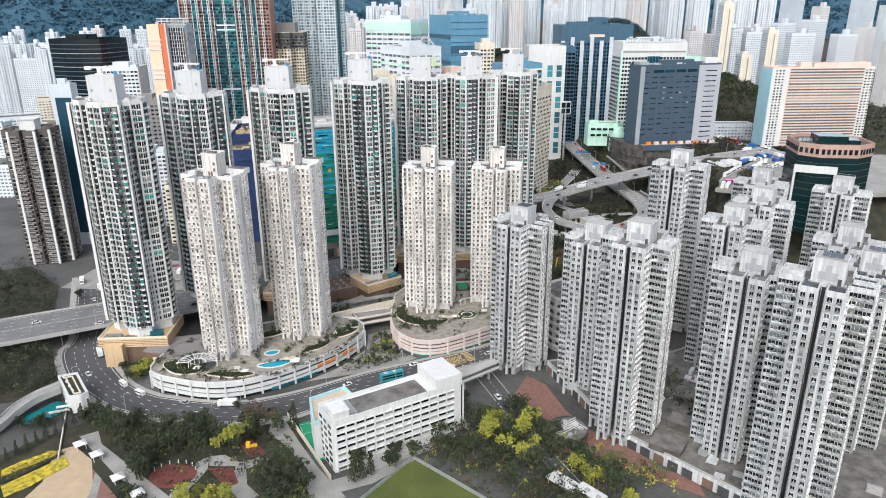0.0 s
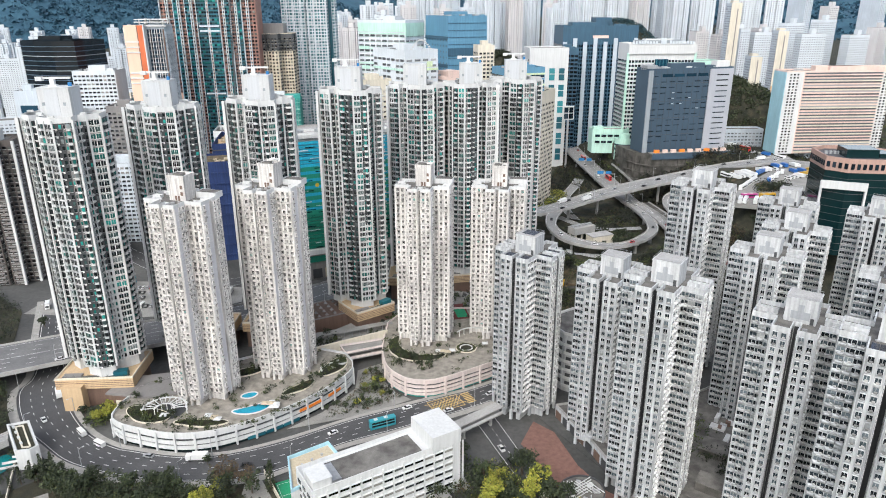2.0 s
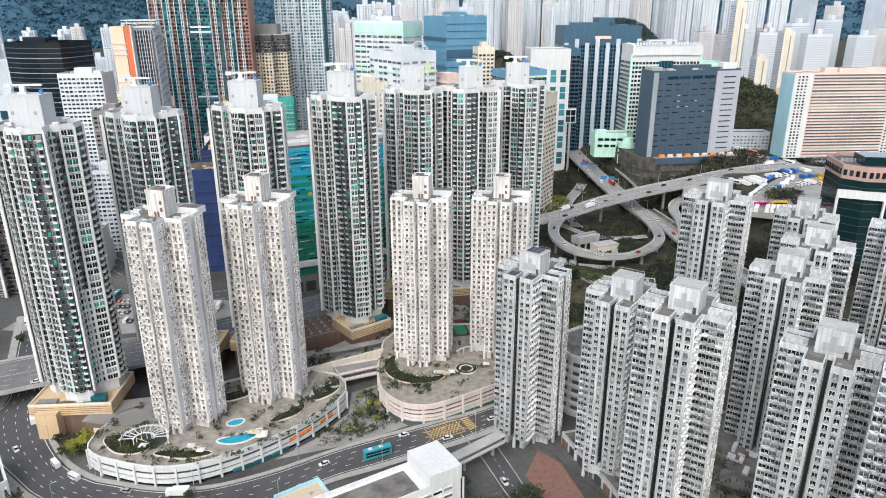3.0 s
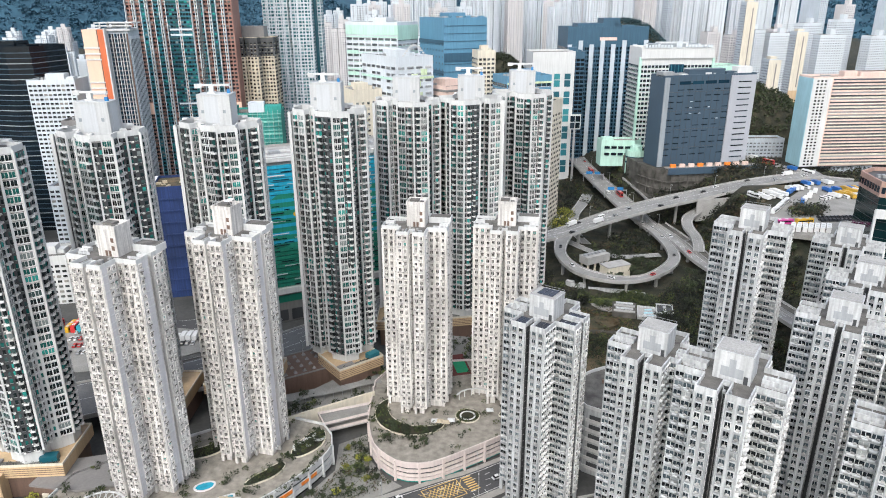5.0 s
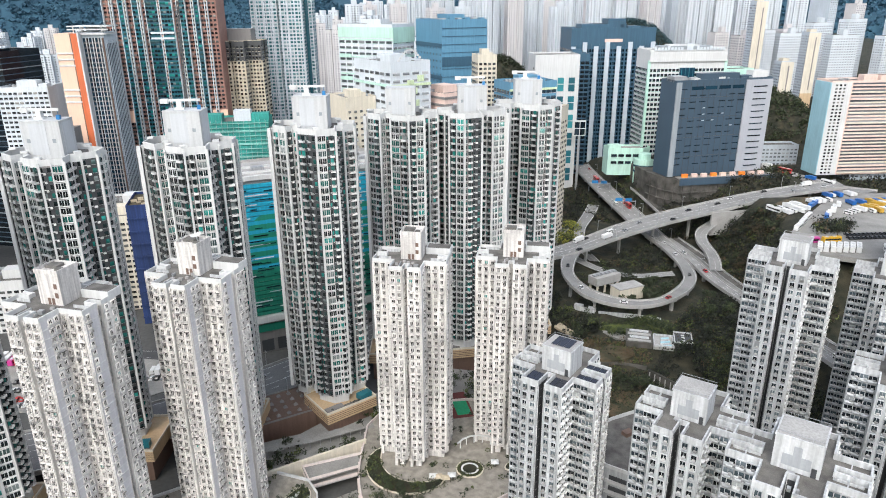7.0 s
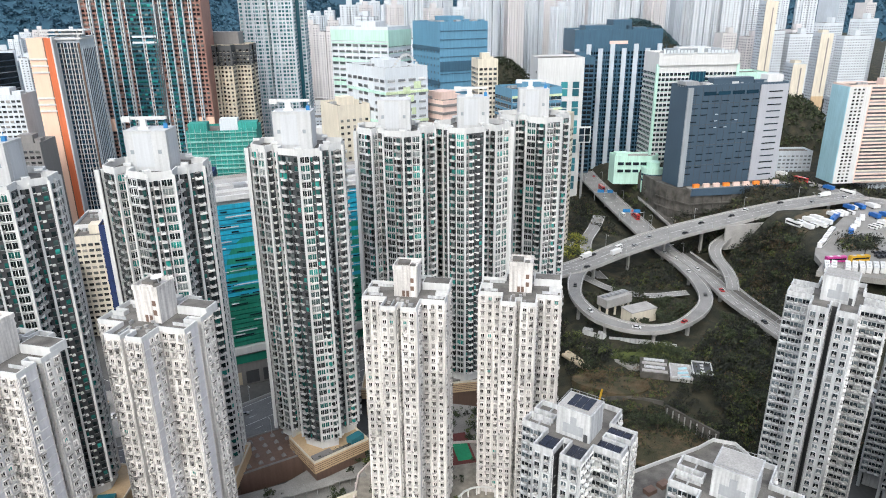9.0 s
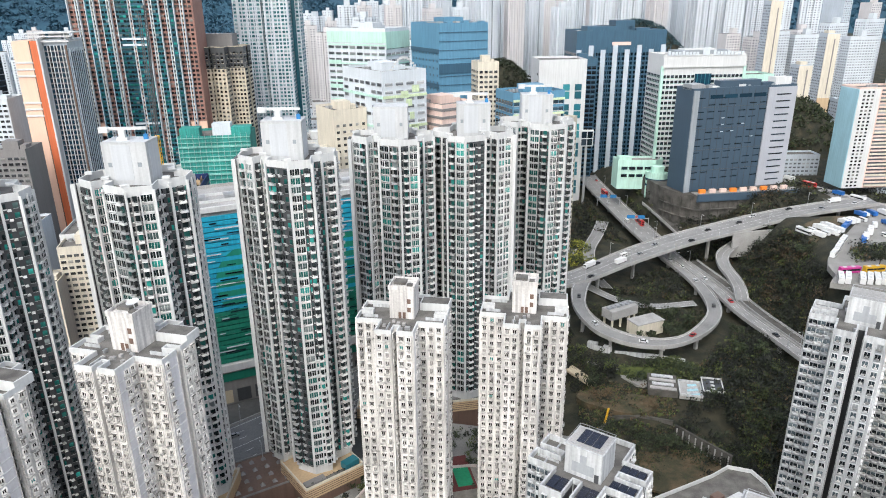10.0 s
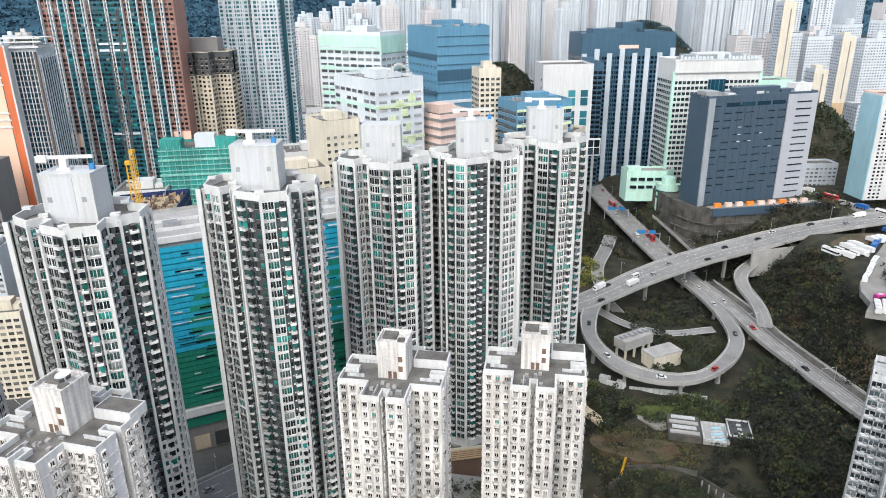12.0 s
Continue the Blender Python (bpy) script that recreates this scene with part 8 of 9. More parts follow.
canopy([(14, 240), (26, 224), (34, 226), (30, 246), (22, 258)], 22, "yellow-green crowns beside the side street", 7.0, 3.0, (3, 2, 3))
canopy([(-72, 212), (-66, 224), (-58, 214), (-50, 196), (-66, 190)], 34, "dark crowns beside the school path", 5.5, 3.0)
canopy([(-126, 212), (-116, 208), (-104, 196), (-96, 190), (-112, 186)], 26, "green crowns along the park walk", 4.5, 2.4, (0, 2, 0))
sheet("verge", ccw([(-330, 425), (-296, 440), (-254, 404), (-236, 366), (-248, 350), (-330, 330)]), 0.04, M_SCRUB, "dark planted ground beside the street", "ground")
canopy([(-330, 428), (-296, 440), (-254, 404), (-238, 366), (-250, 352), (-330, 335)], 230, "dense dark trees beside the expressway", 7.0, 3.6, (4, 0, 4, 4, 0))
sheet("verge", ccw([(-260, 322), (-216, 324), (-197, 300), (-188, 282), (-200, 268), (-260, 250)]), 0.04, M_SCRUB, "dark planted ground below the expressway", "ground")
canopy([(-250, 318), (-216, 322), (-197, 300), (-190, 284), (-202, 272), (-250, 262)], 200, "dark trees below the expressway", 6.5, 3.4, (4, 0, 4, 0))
canopy([(86, 258), (102, 262), (112, 284), (100, 292), (86, 274)], 26, "dark trees between the estate blocks", 8.5, 2.8)
canopy([(34, 262), (44, 247), (58, 232), (84, 209), (80, 202), (54, 222), (38, 240)], 34, "yellow-green trees along the brick forecourt", 6.5, 2.6, (2, 3, 2, 0))
canopy([(100, 246), (112, 252), (118, 262), (112, 270), (98, 262)], 16, "dark trees in the estate court", 12.0, 2.6, (4, 0))
canopy([(-96, 354), (-71, 344), (-38, 362.5), (-37, 368), (-60, 358), (-76, 356), (-90, 360)], 46, "dark trees behind the buff retaining wall", 4.0, 2.0, (0, 0, 4, 2), deck=4.6)
canopy([(-40, 372), (-30, 378), (-24, 392), (-30, 398), (-36, 384)], 16, "dark trees beside the sandstone base", 4.0, 2.2, (0, 4, 2), deck=4.6)
canopy([(-22, 392), (-8, 392), (-2, 402), (14, 396), (40, 394), (44, 408), (-8, 422), (-26, 404)], 60, "dark trees behind the pink podium", 4.5, 2.6, (0, 0, 2, 4), deck=4.6)
canopy([(-48, 300), (-42, 312), (-42, 332), (-36, 334), (-33, 324), (-27, 313), (-32, 304)], 20, "small trees in the garden between the podiums", 4.0, 2.0, (0, 2, 0, 4))
canopy([(-160, 296), (-150, 300), (-144, 288), (-154, 284)], 16, "green trees at the podium corner", 5.0, 2.4, (0, 2))
woods("flower_bank", [(-174, 216), (-161, 229), (-156, 229), (-170, 211)], 160, "yellow flowering shrubs", 0.3, 0.7, (3, 3, 3, 2), per=8)
woods("flower_bank", [(-168, 208), (-155, 226), (-151, 222), (-164, 203)], 150, "yellow flowering shrubs", 0.3, 0.7, (3, 3, 3, 2), per=8)
woods("undergrowth", [(-56, 294), (-43, 318), (-44, 334), (-35, 340), (-32, 324), (-26, 314), (-22, 310), (-40, 299)], 300, "shrubs in the garden between the podiums", 0.45, 1.0, (0, 2, 0, 1))
woods("undergrowth", [(-132, 238), (-90, 240), (-68, 248), (-64, 226), (-90, 206), (-120, 214)], 420, "clipped shrubs in the park", 0.5, 1.1, (0, 0, 2, 0, 3))
woods("undergrowth", [(-12, 226), (40, 182), (66, 196), (30, 262), (2, 266)], 700, "shrubs under the park trees", 0.6, 1.3, (0, 0, 2, 1, 3))


def wooded_mound(x, y, w, d, h, seed, label, leaves=None):
    """A far wooded hill with a broken outline of crowns."""
    g, rng = Geo(), random.Random(seed)
    n = int(w * d / 11)
    for _ in range(n):
        a, q = rng.uniform(0, 2 * math.pi), math.sqrt(rng.random())
        px, py = q * math.cos(a), q * math.sin(a)
        z = h * (1 - q * q) ** 0.8
        leaf_cloud(g, rng, [(x + px * w / 2, y + py * d / 2, ground_z(x, y) + z, 3.6 * rng.uniform(0.6, 1.3))], 14, 1.7)
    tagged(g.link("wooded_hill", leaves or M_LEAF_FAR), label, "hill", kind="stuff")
    core = Geo()
    for j in range(8):
        for i in range(24):
            qs = [(j / 8, i), (j / 8, i + 1), ((j + 1) / 8, i + 1), ((j + 1) / 8, i)]
            core.face([(x + q * w / 2 * math.cos(2 * math.pi * k / 24), y + q * d / 2 * math.sin(2 * math.pi * k / 24), ground_z(x, y) + h * (1 - q * q) ** 0.8 - 1) for q, k in qs])
    tagged(core.link("hill", M_SCRUB), "earth of the wooded hill", "hill", kind="structure")


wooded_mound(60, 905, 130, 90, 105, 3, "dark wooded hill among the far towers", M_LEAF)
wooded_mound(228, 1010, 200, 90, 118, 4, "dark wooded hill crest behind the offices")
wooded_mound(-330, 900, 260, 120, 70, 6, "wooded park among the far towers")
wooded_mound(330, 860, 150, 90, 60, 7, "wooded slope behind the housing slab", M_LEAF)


# ---- vehicles ----
def vehicle(kind, colour, name, label):
    """A parked or passing vehicle to be copied: body, glass, wheels."""
    root = empty(name, (0, 0, -300), label, "vehicle")
    L, W, H = {"car": (4.4, 1.8, 1.45), "van": (5.4, 2.0, 2.3), "truck": (8.5, 2.5, 3.4), "bus": (11.0, 2.5, 3.3), "decker": (11.5, 2.5, 4.3)}[kind]
    m = paint(label.split()[0] + "_" + name + "_paint", colour, 0.35, 0.05, streak=0.03)
    g = Geo()
    if kind == "car":
        g.prism([(-L / 2, -W / 2), (L / 2 - 0.25, -W / 2), (L / 2, -W / 2 + 0.35), (L / 2, W / 2 - 0.35), (L / 2 - 0.25, W / 2), (-L / 2, W / 2)], 0.3, 0.86)
        k = len(g.v)
        for x, y, z in ((-1.7, -0.8, 0.86), (1.15, -0.8, 0.86), (1.15, 0.8, 0.86), (-1.7, 0.8, 0.86), (-1.2, -0.66, H), (0.45, -0.66, H), (0.45, 0.66, H), (-1.2, 0.66, H)):
            g.v.append((x, y, z))
        g.f.append((k + 4, k + 5, k + 6, k + 7))
        g.m.append(0)
        body = g.link("body", m, root)
        c = Geo()
        V = g.v[k:k + 8]
        for q in ((0, 1, 5, 4), (1, 2, 6, 5), (2, 3, 7, 6), (3, 0, 4, 7)):
            c.face([V[i] for i in q])
        c.link("cabin_glass", M_CARGLASS, body)
        wheels = [(-1.35, -0.85), (1.35, -0.85), (-1.35, 0.85), (1.35, 0.85)]
        r = 0.32
    else:
        z0 = 0.55
        if kind == "truck":
            g.box((-1.2, 0, z0 + 0.3), (6.2, W, H - z0 - 0.3)).box((3.2, 0, z0), (1.9, W * 0.95, 2.2))
            gl = Geo().box((4.13, 0, z0 + 1.1), (0.1, W * 0.85, 0.9))
        else:
            g.prism([(-L / 2, -W / 2), (L / 2 - 0.2, -W / 2), (L / 2, -W / 2 + 0.3), (L / 2, W / 2 - 0.3), (L / 2 - 0.2, W / 2), (-L / 2, W / 2)], z0 - 0.2, H)
            gl = Geo()
            for zz in ((1.4, 2.7) if kind == "decker" else (1.45,)):
                for s in (-1, 1):
                    gl.box((0, s * W / 2, zz), (L * 0.88, 0.06, 0.9 if kind != "van" else 0.6))
                gl.box((L / 2, 0, zz), (0.06, W * 0.7, 0.9 if kind != "van" else 0.6))
        body = g.link("body", m, root)
        gl.link("cabin_glass", M_CARGLASS, body)
        if kind in ("bus", "decker"):
            for q in (-3, 1.5):
                Geo().box((q, 0, H), (1.6, 1.4, 0.25)).link("roof_unit", M_WHITE, root)
        wheels = [(-L * 0.32, -W * 0.44), (L * 0.32, -W * 0.44), (-L * 0.32, W * 0.44), (L * 0.32, W * 0.44)]
        r = 0.48
    for wx in sorted({w[0] for w in wheels}):
        wv = Geo()
        half = abs(wheels[0][1])
        for yy in (-half, half):
            k = len(wv.v)
            for q in (yy - 0.13, yy + 0.13):
                wv.v += [(wx + r * math.cos(a), q, r + r * math.sin(a)) for a in np.linspace(0, 2 * math.pi, 8, endpoint=False)]
            for i in range(8):
                j = (i + 1) % 8
                wv.f.append((k + i, k + j, k + 8 + j, k + 8 + i))
                wv.m.append(0)
            for q in (0, 8):
                wv.f.append(tuple(k + q + i for i in range(8)))
                wv.m.append(0)
        wv.box((wx, 0, r - 0.08), (0.16, 2 * half, 0.16))
        wv.link("wheelset", M_RUBBER, root)
    return root


CARS = [vehicle("car", (0.62, 0.62, 0.62), "car", "white saloon car on the road"), vehicle("car", (0.02, 0.02, 0.022), "car", "black saloon car on the road"), vehicle("car", (0.28, 0.29, 0.30), "car", "silver grey saloon car on the road"),
        vehicle("car", (0.42, 0.02, 0.02), "taxi", "red taxi with a pale roof on the road")]
VANS = [vehicle("van", (0.65, 0.65, 0.63), "van", "white delivery van on the road"), vehicle("truck", (0.7, 0.7, 0.69), "lorry", "white box lorry on the road"), vehicle("truck", (0.02, 0.12, 0.38), "lorry", "blue box lorry parked beside others"),
        vehicle("truck", (0.5, 0.30, 0.04), "lorry", "yellow flat-nosed lorry parked beside others")]
BUSES = [vehicle("bus", (0.66, 0.66, 0.65), "coach", "white coach parked in a row"), vehicle("decker", (0.5, 0.03, 0.03), "bus", "red and white double-deck bus"), vehicle("bus", (0.45, 0.04, 0.22), "coach", "magenta coach parked in the lot"),
         vehicle("bus", (0.62, 0.36, 0.02), "coach", "yellow coach parked in the lot"), vehicle("decker", (0.03, 0.28, 0.34), "bus", "teal double-deck bus on the street")]
rngv = random.Random(99)


def drive(A, B, t, lane, src, back=False):
    """Sets a vehicle on a road at the fraction t of its length and lane (0..1 across)."""
    k = max(0, min(len(A) - 2, int(t * (len(A) - 1))))
    f = t * (len(A) - 1) - k
    p = A[k].lerp(B[k], lane).lerp(A[k + 1].lerp(B[k + 1], lane), f)
    d = A[k + 1].lerp(B[k + 1], lane) - A[k].lerp(B[k], lane)
    a = math.degrees(math.atan2(d.y, d.x)) + (180 if back else 0)
    copy_thing(src, pose(p.x, p.y, p.z + 0.02, 0, -math.degrees(math.atan2(d.z, math.hypot(d.x, d.y))) * (-1 if back else 1), a))


def pick():
    r = rngv.random()
    return CARS[0] if r < 0.34 else CARS[1] if r < 0.6 else CARS[2] if r < 0.72 else CARS[3] if r < 0.85 else VANS[0] if r < 0.94 else VANS[1]


for A, B, n, lanes in ((*VIA, 16, ((0.18, 0), (0.38, 0), (0.62, 1), (0.82, 1))), (*LOOP, 7, ((0.5, 0),)), (*HWY, 12, ((0.25, 0), (0.55, 0), (0.8, 0))), (*EXPW, 26, ((0.1, 0), (0.25, 0), (0.4, 0), (0.6, 1), (0.75, 1), (0.9, 1))), (*MAIN, 24, ((0.18, 0), (0.4, 0), (0.62, 1), (0.84, 1))), (*SIDE, 6, ((0.27, 0), (0.72, 1)))):
    for k in range(n):
        ln, bk = rngv.choice(lanes)
        drive(A, B, (k + rngv.uniform(0.15, 0.85)) / n, ln, pick(), bool(bk))
drive(*VIA, 0.27, 0.85, VANS[1], True)
drive(*VIA, 0.33, 0.3, VANS[1])
drive(*HWY, 0.3, 0.7, BUSES[1])
drive(*HWY, 0.14, 0.5, BUSES[1])
drive(*MAIN, 0.66, 0.3, BUSES[4])
drive(*MAIN, 0.79, 0.62, BUSES[4], True)
drive(*EXPW, 0.17, 0.25, BUSES[0])


def rank(x, y, z, yaw, n, gap, choices, face):
    """A row of parked vehicles side by side."""
    for k in range(n):
        if rngv.random() < 0.88:
            a = radians(yaw)
            copy_thing(rngv.choice(choices), pose(x + math.cos(a) * gap * k, y + math.sin(a) * gap * k, z, 0, 0, face + rngv.uniform(-2, 2)))


# lorry park on the bank
sheet("lorry_park", ccw([(190, 482), (198, 492), (201, 505), (207, 516), (238, 554), (257, 576), (284, 597), (380, 600), (380, 466), (222, 468)]), 45.1, M_PAVE, "dusty concrete lorry and coach park", "car park", thick=3)
sheet("dirt_yard", ccw([(212, 548), (224, 575), (243, 589), (262, 590), (246, 574), (213, 541)]), 45.05, M_SOIL, "bare earth yard with parked lorries", "ground", thick=3)
zl = 45.12
rank(214, 556, zl, 28, 7, 3.6, VANS[:3] + [BUSES[0]], 110)
rank(219, 550, zl, 28, 6, 3.6, [VANS[0], VANS[1], VANS[1], VANS[3]], 110)
rank(247, 573, zl, 20, 5, 4.0, [VANS[1], VANS[0]], 100)
rank(262, 588, zl, 10, 8, 4.2, [VANS[1], VANS[1], VANS[0], VANS[2]], 95)
rank(272, 570, zl, 8, 12, 3.6, VANS[1:], 96)
rank(276, 552, zl, 5, 10, 3.6, [VANS[3], VANS[2], VANS[1], VANS[1], VANS[0]], 92)
rank(240, 540, zl, 50, 9, 4.2, [VANS[1], VANS[1], VANS[2], BUSES[0]], 62)
rank(212, 519, zl, 52, 3, 13, [BUSES[0]], 50)
rank(232, 552, zl, 48, 4, 8, [VANS[0], VANS[2]], 48)
rank(258, 548, zl, 30, 10, 4.2, VANS, 120)
rank(196, 484, zl, -6, 10, 3.4, [BUSES[0]], 62)
rank(206, 494, zl, 0, 1, 3, [BUSES[2]], 5)
rank(219, 495, zl, 0, 1, 3, [BUSES[3]], 8)
rank(232, 500, zl, 4, 13, 2.6, [CARS[1]], 95)
rank(234, 506, zl, 4, 12, 2.6, [CARS[1]], 95)
rank(240, 478, zl, -2, 6, 3.4, [BUSES[0]], 62)
road("overpass", [(252, 700, 44), (267, 683, 43), (278, 657, 42), (286, 622, 42), (300, 604, 43)], [(262, 706, 44), (278, 674, 43), (291, 649, 42), (300, 628, 42), (316, 612, 43)], M_DECK, "short overpass leading to the lorry park", lanes=2, n=24, piers=False)
for k, (x, y, a, s) in enumerate(((274, 668, 115, BUSES[1]), (284, 646, 110, VANS[2]), (290, 632, 112, BUSES[0]), (270, 690, 118, VANS[1]))):
    copy_thing(s, pose(x, y, 43, 0, 0, a))

# car park behind the first towers
sheet("car_park", ccw([(-252, 402), (-186, 396), (-150, 404), (-128, 420), (-132, 442), (-196, 452), (-244, 454)]), 0.1, M_PAVE, "open grey car park behind the towers", "car park")
for k in range(5):
    rank(-216 + k * 2, 406 + k * 8.5, 0.12, 4, 9, 2.7, CARS, 92)
rank(-186, 412, 0.12, 4, 10, 2.8, CARS + [VANS[0]], 92)
rank(-184, 428, 0.12, 4, 9, 3.2, VANS, 92)
rank(-232, 444, 0.12, 2, 8, 3.6, BUSES, 92)
rank(-204, 401, 0.12, 10, 5, 2.7, CARS, 98)
rank(-160, 424, 0.12, 6, 9, 2.7, CARS, 95)
rank(-158, 431, 0.12, 6, 7, 3.2, [VANS[0], VANS[1], CARS[0]], 95)

# ---- things in the interchange and on the building site ----
sb = empty("pump_station", (101, 506, 9), "buff concrete pump station inside the loop road", "building")
for px, py, w, d, h in ((0, 0, 17, 9, 7.5),):
    Geo().box((px + 6, py - 5, 0), (w, d, h), 24).link("annex", M_IVORY, sb)
    Geo().box((px + 6, py - 5, h), (w + 0.6, d + 0.6, 0.4), 24).link("annex_roof", M_CONC, sb)
Geo().box((-5, 6, 5.5), (19, 8, 5.0), 30).link("hall", M_CONC, sb)
each("stilt", (0.9, 0.9, 6), [(-5 + x * math.cos(0.52) - y * math.sin(0.52), 6 + x * math.sin(0.52) + y * math.cos(0.52), 0, 30) for x in (-8, -2, 4, 8) for y in (-3, 3)], M_IVORY, sb)
for k in range(6):
    Geo().box((-12 + k * 2.7, 2.2 + k * 1.55, 10.5), (1.9, 2.6, 1.1), 30).link("roof_duct", M_METAL, sb)
for k in range(5):
    Geo().box((0 + k * 3, -8.6 + k * 1.35, 2.2), (1.6, 0.3, 2.0), 24).link("window", M_DARK, sb)
fl = empty("filter_beds", (107, 443, 9.2, 0, 0, -14), "small waterworks with pale turquoise covers", "building")
Geo().box((-8, 0, 0), (13, 15, 3.0)).link("tank", M_OLDCONC, fl)
for k in range(4):
    Geo().box((-8, -5.4 + k * 3.6, 3.0), (11.5 - 2 * (k % 2), 2.0, 0.5)).link("tank_cover", M_ESTATE if k % 2 else M_CONC, fl)
Geo().box((4, -1, 0), (10, 13, 1.6)).link("basin", M_CONC, fl)
Geo().ring([(-1, -7.5), (9, -7.5), (9, 5.5), (-1, 5.5)], 1.6, 2.6, 0.5).link("basin_wall", M_ESTATE_LT, fl)
for k in range(5):
    Geo().box((5, -6 + k * 2.1, 1.6), (6.0 - 0.5 * k, 1.2, 0.5), 20).link("basin_cover", M_ESTATE_LT if k % 2 else M_SKYBLUE, fl)
Geo().box((13.5, 1, 0), (9, 12, 3.6)).link("shed", M_DARK, fl)
Geo().ring([(9, -5), (18, -5), (18, 7), (9, 7)], 3.6, 4.3, 0.4).link("shed_parapet", M_WHITE, fl)
for k in range(3):
    Geo().box((13.5, -2.5 + k * 3, 3.7), (1.6, 1.0, 0.5)).link("roof_vent", M_WHITE, fl)
sheet("access_road", ccw([(70, 470), (80, 466), (92, 452), (104, 454), (102, 448), (90, 446), (76, 462)]), 9.6, M_PAVE, "pale concrete access track", thick=1.5)
tagged(Geo().box((210, 603.5, 14), (38, 1.4, 17), 14).link("abutment", M_CONC), "pale concrete abutment wall under the viaduct", "wall", kind="structure")
yd = empty("yard_wall", (0, 0, 0), "white yard walls and huts under the loop road", "wall", kind="structure")
for x, y, w, a in ((79, 482, 12, -30), (96, 475, 22, -12), (112, 470, 12, -20)):
    Geo().box((x, y, 8.5), (w, 0.6, 2.6), a).link("wall", M_ESTATE_LT, yd)
Geo().box((82, 480, 8.5), (4, 3.4, 3.6), -28).link("hut", M_ESTATE_LT, yd)
Geo().box((76, 486, 8.5), (5, 3, 3.0), -28).link("hut", M_ESTATE_LT, yd)
st_ = empty("site_wall", (0, 0, 0), "stained grey concrete retaining walls round a scrubby building site", "wall", kind="structure")
for x, y, w, a, h in ((77, 424.5, 15, 5, 6.5), (90, 422.5, 14, -20, 6.5), (104, 406, 26, -54, 7), (66, 419, 11, 40, 5)):
    Geo().box((x, y, 2.0), (w, 0.8, h), a).link("wall", M_OLDCONC, st_)
for k in range(9):
    Geo().box((97 + k * 1.75, 415.5 - k * 2.4, 2.0), (0.5, 1.2, 6.2), -54).link("buttress", M_CONC, st_)
sheet("site_floor", blob(82, 402, 20, 0.22, 40, 1.15, -0.3), 2.9, M_SOIL, "bare earth and weeds of the building site", "ground", thick=1.0)
sheet("track", ccw([(58, 462), (62, 466), (70, 451), (67, 447)]), 9.8, M_SAND, "narrow sandy track below the podium", thick=1.2)
sheet("lawn", ccw([(81, 457), (85, 463), (102, 462.5), (95, 454)]), 9.9, M_GRASS, "small bright lawn beside the waterworks", "lawn", thick=1.0)
sheet("bare_slope", blob(77, 434, 9.5, 0.25, 40, 1.5, -0.1), 9.4, M_SOIL, "bare yellowish earth above the site wall", "ground", thick=3)
ex = empty("drill_rig", (66, 420, 3, 0, 0, 35), "yellow tracked drilling rig on the site", "machine")
Geo().box((0, 0, 0), (3.2, 2.4, 0.9)).link("track", M_RUBBER, ex)
Geo().box((0, 0, 0.9), (2.8, 2.2, 1.7)).link("cab", M_CRANE, ex)
gb = Geo()
for k in range(12):
    gb.box((1.5 + k * 0.22, 0, 1.6 + k * 0.75), (0.7, 0.6, 0.9))
gb.link("mast", M_CRANE, ex)
for x, y, a in ((143, 655, 62), (136, 712, 62)):
    gt = empty("sign_gantry", (x, y, 17, 0, 0, -8), "motorway sign gantry with blue panels", "sign", "sign gantries")
    each("post", (0.5, 0.5, 8), [(-9, 0, 0, 0), (9, 0, 0, 0)], M_METAL, gt)
    Geo().box((0, 0, 7), (18.5, 0.5, 0.6)).link("beam", M_METAL, gt)
    Geo().box((-4, -0.4, 7.2), (5.5, 0.15, 2.6)).link("panel", M_BLUE, gt)
    Geo().box((3.5, -0.4, 7.2), (5.0, 0.15, 2.6)).link("panel", M_BLUE, gt)


def lamp_post(x, y, z, a, h=9.0):
    root = empty("street_lamp", (x, y, z, 0, 0, a), "slim grey street lamp beside the road", "lamp", "street lamps")
    Geo().box((0, 0, 0), (0.18, 0.18, h)).link("pole", M_METAL, root)
    Geo().box((0.9, 0, h - 0.1), (2.0, 0.12, 0.12)).link("arm", M_METAL, root)
    Geo().box((1.9, 0, h - 0.2), (0.9, 0.32, 0.16)).link("head", M_WHITE, root)


for A, B in (VIA, HWY, MAIN, EXPW):
    for k in range(4, len(A) - 2, 6):
        d = B[k] - A[k]
        lamp_post(A[k].x, A[k].y, A[k].z, math.degrees(math.atan2(d.y, d.x)))
        lamp_post(B[k].x, B[k].y, B[k].z, math.degrees(math.atan2(-d.y, -d.x)))

# pyramid-lit roof between the slim towers
pr = empty("station_roof", (-74, 386, 0, 0, 0, 30), "low brown roof with rows of small pyramid skylights", "building")
Geo().box((0, 0, 0), (40, 22, 9.5)).link("hall", M_BROWN, pr)
Geo().ring([(-20, -11), (20, -11), (20, 11), (-20, 11)], 9.5, 10.1, 0.5).link("kerb", M_TAUPE, pr)
for i in range(8):
    for j in range(4):
        q = Geo()
        cx_, cy_ = -16 + i * 4.6, -7.5 + j * 5
        c4 = [(cx_ - 0.9, cy_ - 0.9, 9.5), (cx_ + 0.9, cy_ - 0.9, 9.5), (cx_ + 0.9, cy_ + 0.9, 9.5), (cx_ - 0.9, cy_ + 0.9, 9.5)]
        for a in range(4):
            q.face([c4[a], c4[(a + 1) % 4], (cx_, cy_, 10.9)])
        q.link("skylight", M_TAUPE, pr)

